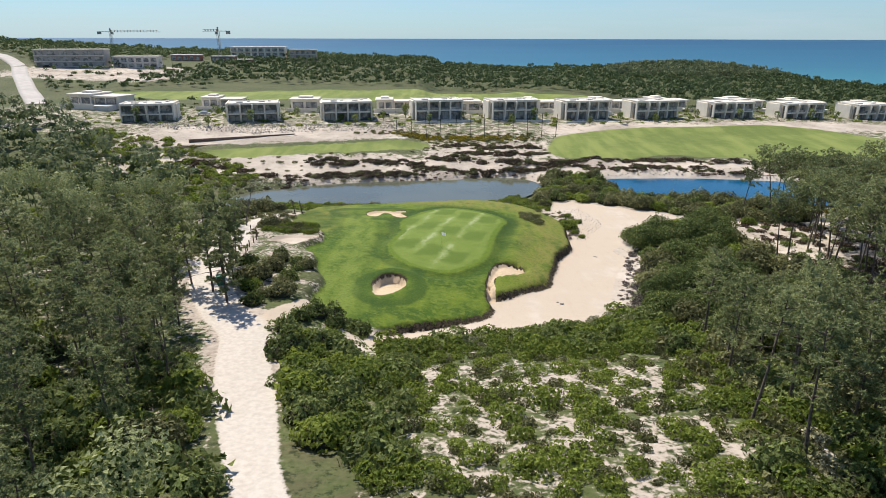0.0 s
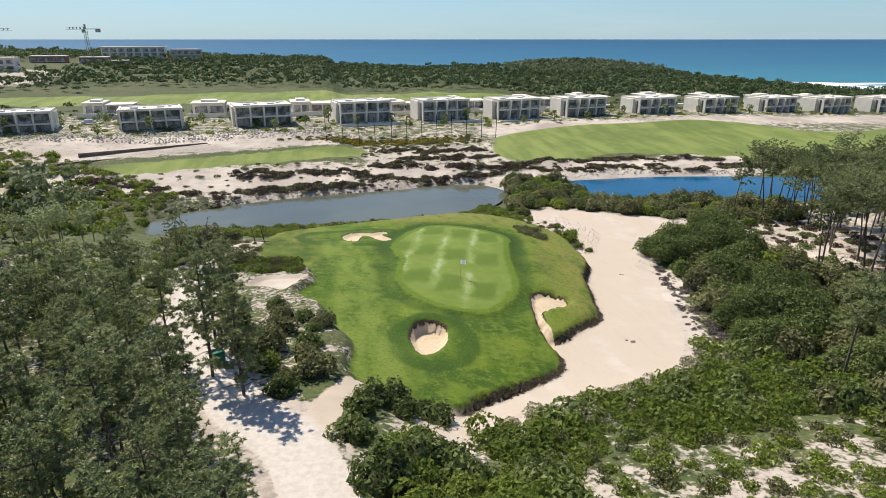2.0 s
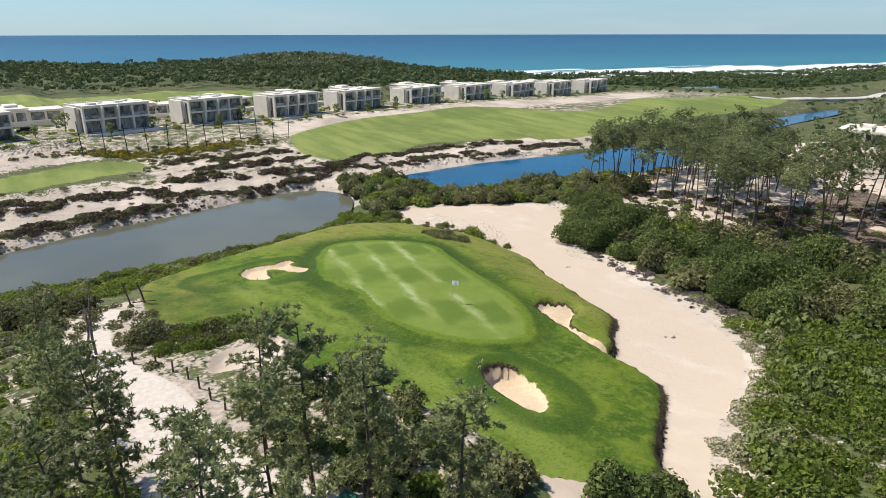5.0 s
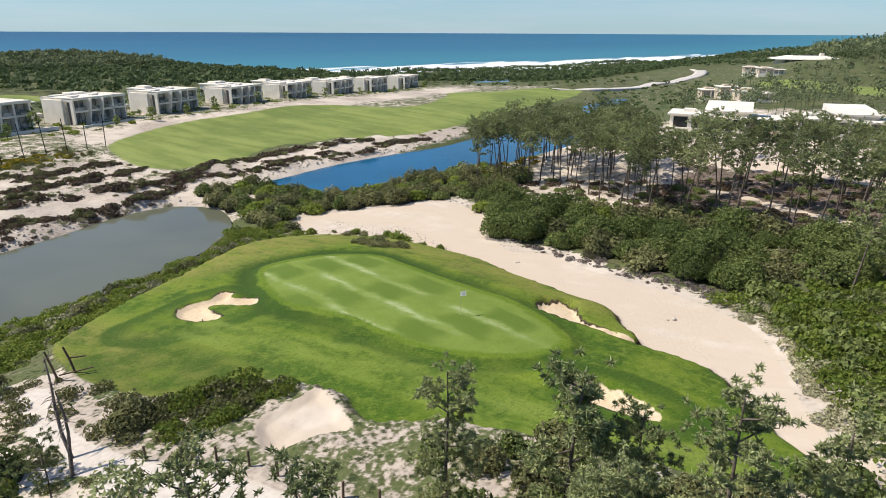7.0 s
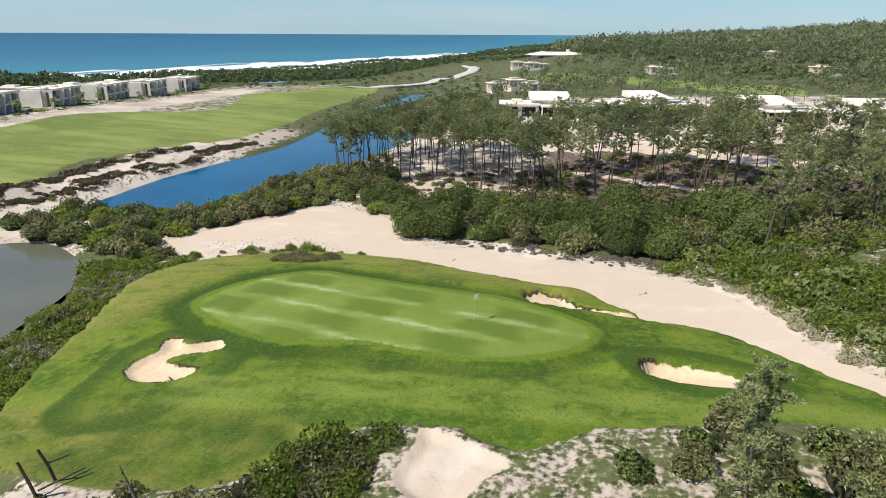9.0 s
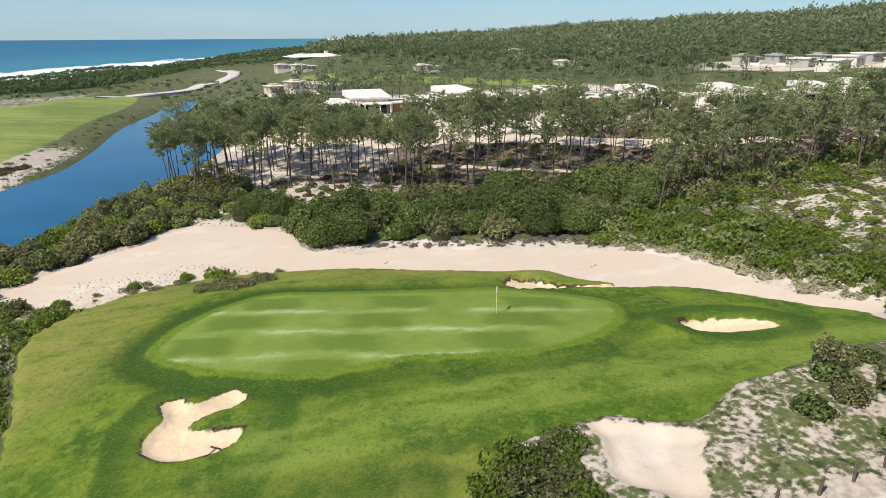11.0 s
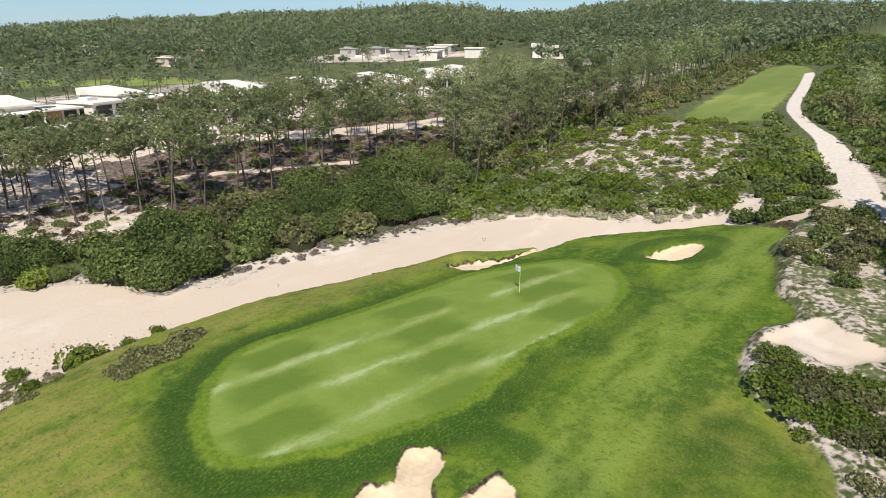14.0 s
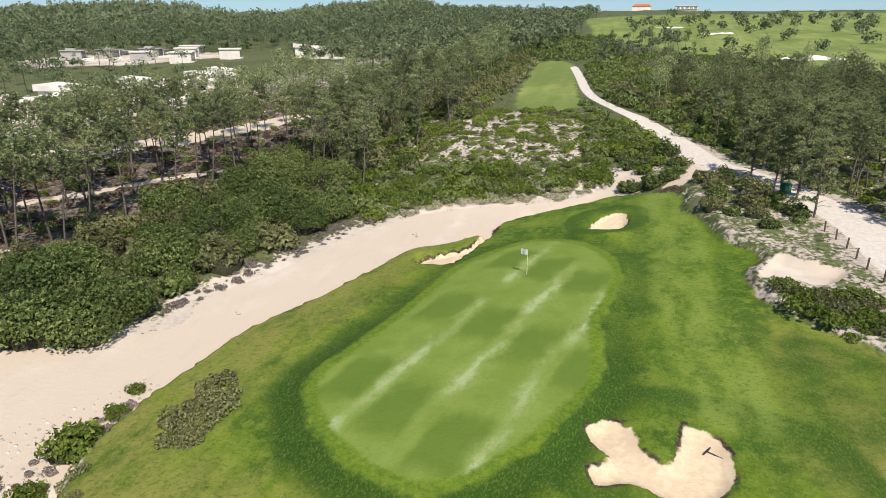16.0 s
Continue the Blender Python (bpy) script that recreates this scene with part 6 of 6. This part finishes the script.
for i, (x, y, a) in enumerate([(110, 96, -82), (114, 70, -70), (110, 46, -86), (106, 21, -76), (105, -5, -70), (108, -30, -84), (114, -55, -72)]):
    copy_thing(villas[(i * 2 + i // 3) % 3], pose(x, y, 2.75 - 0.25 * (i == 0), 0, 0, a))
copy_thing(villas[1], pose(103, -99, base_at(104, -104) + 0.2, 0, 0, -62))
drop(villas)
small = low_house("small_villa", 13, 8, 3.0, BEIGE_WALL, "small beige flat-roofed house in the valley", 21, False, "houses in the valley")
for x, y, a in ((214, 98, -60), (232, 108, -62), (246, 118, -65), (338, 110, -70), (368, 122, -74), *((a, b, -70) for a, b in FAR_SITES)):
    copy_thing(small, pose(x, y, base_at(x + 2, y - 5) + 0.4, 0, 0, a))
grey_small = low_house("shell_house", 12, 8, 2.8, CONCRETE, "grey unfinished house shell in the clearing", 22, False, "unfinished houses", CONCRETE, CONCRETE)
for x, y, a in ((182, -100, -70), (196, -90, -85), (206, -84, -60)):
    copy_thing(grey_small, pose(x, y, base_at(x + 2, y - 5) + 0.4, 0, 0, a))
drop([small, grey_small])
block_house("hotel", 40, 16, 2, 8, WHITE_WALL, "white two-storey hotel block on the far rise", pose(-163, 494, base_at(-150, 500) + 3.2, 0, 0, 8))
block_house("apartment_block", 20, 14, 2, 5, BEIGE_WALL, "pale two-storey block with dark window strips", pose(-120, 500, base_at(-112, 505) + 2.8, 0, 0, 8))
block_house("unfinished_block", 38, 15, 3, 6, CONCRETE, "grey concrete shell of a building under construction", pose(-243, 384, base_at(-225, 390) + 0.4, 0, 0, 14))
block_house("site_block", 26, 12, 2, 6, PALE_WALL, "low grey building under construction with openings", pose(-205, 400, base_at(-195, 404), 0, 0, 8))
for x, y, L in ((-196, 464, 20), (-166, 460, 16), (-148, 452, 12)):
    block_house("brick_shell", L, 10, 1, 5, BRICK, "roofless-looking red brick house shell on the building site", pose(x, y, base_at(x + 6, y + 4) + 0.6, 0, 0, 8))
for x, y, a, f in ((150, -78, -62, 1), (158, -92, -58, 1), (142, -98, -60, 1), (174, -86, -50, 1), (168, -108, -66, 1)):
    block_house("unfinished_villa", 10, 8, f, 5, CONCRETE if x > 160 else PALE_WALL, "pale unfinished villa shell with open bays", pose(x, y, base_at(x, y) + 0.2, 0, 0, a))
block_house("red_roofed_house", 22, 12, 1, 5, WHITE_WALL, "white house on the skyline", pose(-52, -640, base_at(-50, -640) + 1, 0, 0, 180))
red = thing("farm_house", pose(-6, -655, base_at(-6, -655) + 0.5, 0, 0, 180), "white house with a red tiled roof on the skyline", "house")
part("wall", boxes((0, 20, 0, 9, -1, 4)), WHITE_WALL, red)
bm = bmesh.new()
v = [bm.verts.new(c) for c in ((-0.6, -0.6, 4), (20.6, -0.6, 4), (20.6, 9.6, 4), (-0.6, 9.6, 4), (3, 4.5, 6.6), (17, 4.5, 6.6))]
for q in ((0, 1, 5, 4), (2, 3, 4, 5), (1, 2, 5), (3, 0, 4), (3, 2, 1, 0)):
    bm.faces.new([v[i] for i in q])
part("roof", bm, TERRACOTTA, red, "red tiled hipped roof")

club = thing("clubhouse", pose(446, 114, base_at(440, 95) - 3.0, 0, 0, -68) @ Matrix.Diagonal((0.78, 0.78, 0.78, 1)), "wide white clubhouse with a low sloping roof", "building")
part("wall", boxes((4, 46, 4, 26, -4, 3.4)), PALE_WALL, club)
bm = bmesh.new()
v = [bm.verts.new(c) for c in ((-2, -2, 3.4), (52, -2, 3.4), (52, 30, 3.4), (-2, 30, 3.4), (12, 9, 6.4), (40, 9, 6.4), (40, 20, 6.4), (12, 20, 6.4))]
for q in ((0, 1, 5, 4), (1, 2, 6, 5), (2, 3, 7, 6), (3, 0, 4, 7), (4, 5, 6, 7), (3, 2, 1, 0)):
    bm.faces.new([v[i] for i in q])
cr = part("roof", bm, ROOF_WHITE, club, "pale sloping roof with wide eaves")
part("solar_panel", boxes((14, 34, 10, 14, 6.42, 6.7)), PANEL, cr)
part("chimney", boxes((36, 39, 12, 15, 6.4, 8.6), bevel=0.05), WHITE_WALL, cr)
for i in range(7):
    part("window", boxes((6 + i * 5.7, 10 + i * 5.7, 3.9, 3.997, 0.3, 2.8)), GLASS, club)


def long_wall(a, b, h, t, z, label):
    (x0, y0), (x1, y1) = a, b
    L = math.hypot(x1 - x0, y1 - y0)
    w = thing("retaining_wall", pose(x0, y0, z, 0, 0, math.degrees(math.atan2(y1 - y0, x1 - x0))), label, "wall")
    for i in range(8):
        part("panel", boxes((L * i / 8 + 0.03, L * (i + 1) / 8 - 0.03, 0, t, -2.5, h), bevel=0.03), SOIL_WALL, w)


long_wall((-76, 185), (-47.5, 197.5), 0.7, 0.5, -1.3, "long rust-brown retaining wall below the houses")
long_wall((-80, 177.5), (-50, 190.5), 0.6, 0.5, -2.3, "long rust-brown retaining wall below the houses")


def rocks(name, region, spacing, size, label, on_sand=-0.3):
    out = []
    pts = scatter(region, spacing, rng, accept=lambda x, y: distance(x, y, LINES["waste"]) < on_sand)
    for (x, y), z in zip(pts, ground_height(pts[:, 0], pts[:, 1])):
        s = size * rng.uniform(0.5, 1.3)
        v = np.array([(-1, -1, -0.5), (1, -1, -0.5), (1, 1, -0.5), (-1, 1, -0.5), (-0.7, -0.7, 0.7), (0.7, -0.7, 0.7), (0.7, 0.7, 0.7), (-0.7, 0.7, 0.7)], float) * rng.uniform(0.6, 1.2, (8, 3))
        out.append((moved(v, x, y, z + 0.15 * s, rng.uniform(0, 6.28), s), np.array(((0, 1, 5, 4), (1, 2, 6, 5), (2, 3, 7, 6), (3, 0, 4, 7), (4, 5, 6, 7)))))
    return stuff(name, out, STONE, label, "stones")


rocks("rubble_slope", [(-100, 206), (-60, 198), (-30, 203), (-14, 208), (-14, 216), (-60, 212), (-100, 213)], 0.85, 0.28, "grey rubble on the slope below the houses")
rocks("bank_stones", [(-90, 152), (-47, 141.5), (-27, 151.5), (0, 156.2), (16, 159), (22, 157), (24, 161), (0, 160.5), (-27, 155.5), (-50, 147)], 0.7, 0.17, "pale stones along the pond's far bank")
rocks("lake_stones", [(40, 159.5), (64, 160), (100, 153.5), (128, 155), (128, 158), (100, 157), (64, 163), (42, 162)], 0.8, 0.18, "stones along the lake's far bank")
rocks("sand_stones", [(27, 98), (38, 100), (44, 113), (40, 117), (33, 104)], 0.8, 0.2, "pale stones beside the bushes")

rocks("stony_margin", [(21.4, 101), (23.5, 100.5), (26, 105), (29, 110), (27, 124), (22, 124)], 0.55, 0.1, "pale stones scattered on the sand beside the turf", 7.0)


def sand_patch(cx, cy, rx, ry, a):
    """A far bunker: a shallow irregular patch of white sand on the meadow."""
    w = np.linspace(0, 2 * math.pi, 28, endpoint=False)
    edge = 1 + 0.22 * np.sin(2 * w + a) + 0.15 * np.sin(3 * w + 2 * a)
    ca, sa = math.cos(a), math.sin(a)
    rows = []
    for s in (1.0, 0.75, 0.45, 0.04):
        u, v = rx * s * edge * np.cos(w), ry * s * edge * np.sin(w)
        x, y = cx + u * ca - v * sa, cy + u * sa + v * ca
        rows.append(np.column_stack([x, y, ground_height(x, y) + (-0.3 if s == 1.0 else 0.22)]))
    n = len(w)
    q = [(r * n + i, r * n + (i + 1) % n, (r + 1) * n + (i + 1) % n, (r + 1) * n + i) for r in range(3) for i in range(n)]
    tagged(new("bunker", mesh_from("bunker", np.concatenate(rows), q, (WHITE_SAND,), True)), "white sand bunker on the far golf meadow", "bunker", "far bunkers")


WHITE_SAND = plain_material("white_bunker_sand", (0.72, 0.69, 0.62), 0.9, 0.0, 0.06, 0.8)
for cx, cy, rx, ry, a in ((-52, -61, 7.5, 3.4, 0.4), (-57, -56, 5, 2.2, 0.2), (-42, -168, 9, 4, 0.3), (-25, -215, 8, 4, 0.1)):
    sand_patch(cx, cy, rx, ry, a)

# ---- small things ----
fx, fy = -0.6, 84.0
fz = base_at(fx, fy)
flag = thing("flagstick", pose(fx, fy, fz), "white flag on a pale golf flagstick in the hole", "flag")
v, f = tube([(0, 0, -0.1), (0, 0, 1.1), (0, 0, 2.2)], [0.022, 0.02, 0.014], 8)
part("pole", mesh_from("pole", v, f, (plain_material("pale_pole", (0.7, 0.66, 0.35), 0.4),), True), None, flag)
uu, ww = np.meshgrid(np.linspace(0, 0.62, 8), np.linspace(1.72, 2.18, 5))
fv = np.stack([uu.ravel() * 0.9 + 0.02, -uu.ravel() * 0.3 + 0.06 * np.sin(uu.ravel() * 9), ww.ravel() - 0.05 * uu.ravel()], 1)
q = (np.arange(4)[:, None] * 8 + np.arange(7)[None, :]).ravel()
part("flag_cloth", mesh_from("flag_cloth", fv, np.stack([q, q + 1, q + 9, q + 8], 1), (leaf_material("flag_white", (0.9, 0.9, 0.9), (0.92, 0.92, 0.92), (0.95, 0.95, 0.95), 0.8, 0.4),), True), None, flag, "white cloth flag")
part("cup", boxes((-0.06, 0.06, -0.06, 0.06, -0.12, 0.012), bevel=0.02), DARK_METAL, flag)


def post(x, y, h, r, material, name, label, group):
    p = thing(name, pose(x, y, base_at(x, y), rng.uniform(-3, 3), rng.uniform(-3, 3), 0), label, "post", group)
    v, f = tube([(0, 0, -0.4), (0, 0, h * 0.5), (0, 0, h)], [r, r * 0.97, r * 0.92], 8)
    part("shaft", mesh_from("shaft", v, f, (material,), True), None, p)
    part("cap", boxes((-r, r, -r, r, h - 0.005, h + r * 0.5), bevel=r * 0.3), material, p)


for x, y in ((-25.1, 75.1), (-25.4, 77), (-25.5, 79.1), (-25.7, 81), (-26.2, 83), (-26.9, 84.9), (-28.1, 86.4), (-24.7, 73.2), (-14.4, 45.4), (-13.6, 46.3)):
    post(x, y, 0.9, 0.07, TIMBER, "path_post", "short weathered timber post beside the sand path", "posts along the path")
for i in range(12):
    x = -15.5 + 4.6 * i
    post(x, 197.5 + 0.12 * (x + 15), 7.4, 0.09, DARK_METAL, "net_post", "tall dark slender post below the houses", "row of tall posts")

gate = thing("timber_gate", pose(-25.3, 101.7, base_at(-25.3, 101.7)), "broken dark timber gate frame at the end of the path", "gate")
for x0, tip in ((0, (-0.5, 0.1, 2.4)), (1.2, (0.75, 0.2, 2.2))):
    v, f = tube([(x0, 0, -0.4), (x0 * 0.5 + tip[0] * 0.5, 0.05, 1.1), tip], [0.09, 0.08, 0.07], 7)
    part("gate_post", mesh_from("gate_post", v, f, (TIMBER,), True), None, gate)
for a, b in (((0.05, 0, 0.35), (1.9, -1.2, 0.55)), ((0.9, 0.1, 1.3), (1.9, -0.4, 1.2))):
    v, f = tube([a, tuple((np.array(a) + b) / 2), b], [0.06, 0.06, 0.05], 6)
    part("rail", mesh_from("rail", v, f, (TIMBER,), True), None, gate)

bin_t = thing("litter_bin", pose(-23.8, 61.8, base_at(-23.8, 61.8), 0, 0, 25), "green litter bin beside the sand path", "bin")
GREEN_PLASTIC = plain_material("green_plastic", (0.03, 0.16, 0.09), 0.5)
part("body", boxes((-0.4, 0.4, -0.4, 0.4, -0.1, 0.95), bevel=0.05), GREEN_PLASTIC, bin_t)
part("lid", boxes((-0.44, 0.44, -0.44, 0.44, 0.955, 1.06), bevel=0.04), GREEN_PLASTIC, bin_t)


def rake(x, y, a):
    z = base_at(x, y)
    r = thing("bunker_rake", pose(x, y, z + 0.04, 0, 0, a), "dark rake lying on bunker sand", "rake")
    part("handle", boxes((-0.02, 0.02, 0, 1.7, 0, 0.04), bevel=0.008), DARK_METAL, r)
    part("head", boxes((-0.35, 0.35, -0.06, 0.0, 0, 0.09), bevel=0.01), DARK_METAL, r)


rake(-12.6, 103.2, 60)
for x, y, s in ((13.9, 69.4, 0.22), (13.5, 69.9, 0.14), (22.6, 90.4, 0.16), (22.9, 90.2, 0.12)):
    bm = bmesh.new()
    bmesh.ops.create_icosphere(bm, subdivisions=1, radius=s)
    for vv in bm.verts:
        vv.co = Vector((vv.co.x * 1.3, vv.co.y, vv.co.z * 0.6)) * (1 + 0.2 * math.sin(9 * vv.co.x + 5 * vv.co.y))
    st = part("stone", bm, STONE, None)
    st.matrix_world = pose(x, y, base_at(x, y) + s * 0.3)
    tagged(st, "small dark stone lying on the waste sand", "stone")


def car(x, y, a, paint, label):
    c = thing("car", pose(x, y, base_at(x, y) + 0.05, 0, 0, a), label, "car", "parked cars")
    body = part("body", boxes((-2.1, 2.1, -0.88, 0.88, 0.3, 0.95), bevel=0.12), paint, c)
    part("cabin", boxes((-1.3, 1.1, -0.78, 0.78, 0.95, 1.5), bevel=0.2), paint, body)
    part("windscreen", boxes((1.0, 1.12, -0.65, 0.65, 1.0, 1.38), bevel=0.03), GLASS, body)
    for sx in (-1.3, 1.3):
        for sy in (-0.8, 0.8):
            v, f = tube([(sx, sy - 0.1, 0.32), (sx, sy, 0.32), (sx, sy + 0.1, 0.32)], [0.3, 0.32, 0.3], 12)
            part("wheel", mesh_from("wheel", v, f, (RUBBER,), True), None, c)


for x, y, a, p, l in ((-246, 402, 62, WHITE_PAINT, "white car standing on the pale road"), (-243, 388, 62, GREY_PAINT, "grey car on the pale road"), (-236, 384, 62, BLACK_PAINT, "black car parked beside the road"), (-88, 231, 8, WHITE_PAINT, "white van parked between the houses"), (-23, 232, 6, BLACK_PAINT, "black car parked between the houses"), (62, 245, 10, WHITE_PAINT, "white car parked behind the houses"), (104, 12, 70, BLACK_PAINT, "black car parked beside a villa")):
    car(x, y, a, p, l)


def crane(x, y, a, h, jib):
    c = thing("tower_crane", pose(x, y, base_at(x, y), 0, 0, a), "distant grey tower crane over the building site", "crane")
    dims = []
    for sx in (-0.8, 0.65):
        for sy in (-0.8, 0.65):
            dims.append((sx, sx + 0.18, sy, sy + 0.18, 0, h))
    for k in range(int(h / 2)):
        dims += [(-0.8, 0.83, -0.8, -0.68, 2 * k, 2 * k + 0.14), (-0.8, 0.83, 0.7, 0.83, 2 * k, 2 * k + 0.14), (-0.8, -0.68, -0.8, 0.83, 2 * k + 1, 2 * k + 1.14), (0.7, 0.83, -0.8, 0.83, 2 * k + 1, 2 * k + 1.14)]
    part("mast", boxes(*dims), YELLOW_STEEL, c)
    part("jib", boxes((0, jib, -0.5, -0.35, h, h + 0.2), (0, jib, 0.35, 0.5, h, h + 0.2), (0, jib * 0.97, -0.08, 0.08, h + 1.3, h + 1.5), *[(k, k + 0.15, -0.4, 0.4, h + 0.1, h + 1.4) for k in range(1, int(jib), 3)]), YELLOW_STEEL, c)
    part("counter_jib", boxes((-12, 0, -0.6, 0.6, h, h + 0.4)), YELLOW_STEEL, c)
    part("counterweight", boxes((-12, -9, -0.7, 0.7, h - 1.8, h), bevel=0.05), CONCRETE, c)
    part("apex", boxes((-0.4, 0.4, -0.4, 0.4, h, h + 3)), YELLOW_STEEL, c)
    part("cab", boxes((0.9, 2.4, -0.8, 0.8, h - 2, h - 0.1), bevel=0.1), GLASS, c)


crane(-288, 566, -8, 14, 46)
crane(-164, 474, 150, 20, 16)
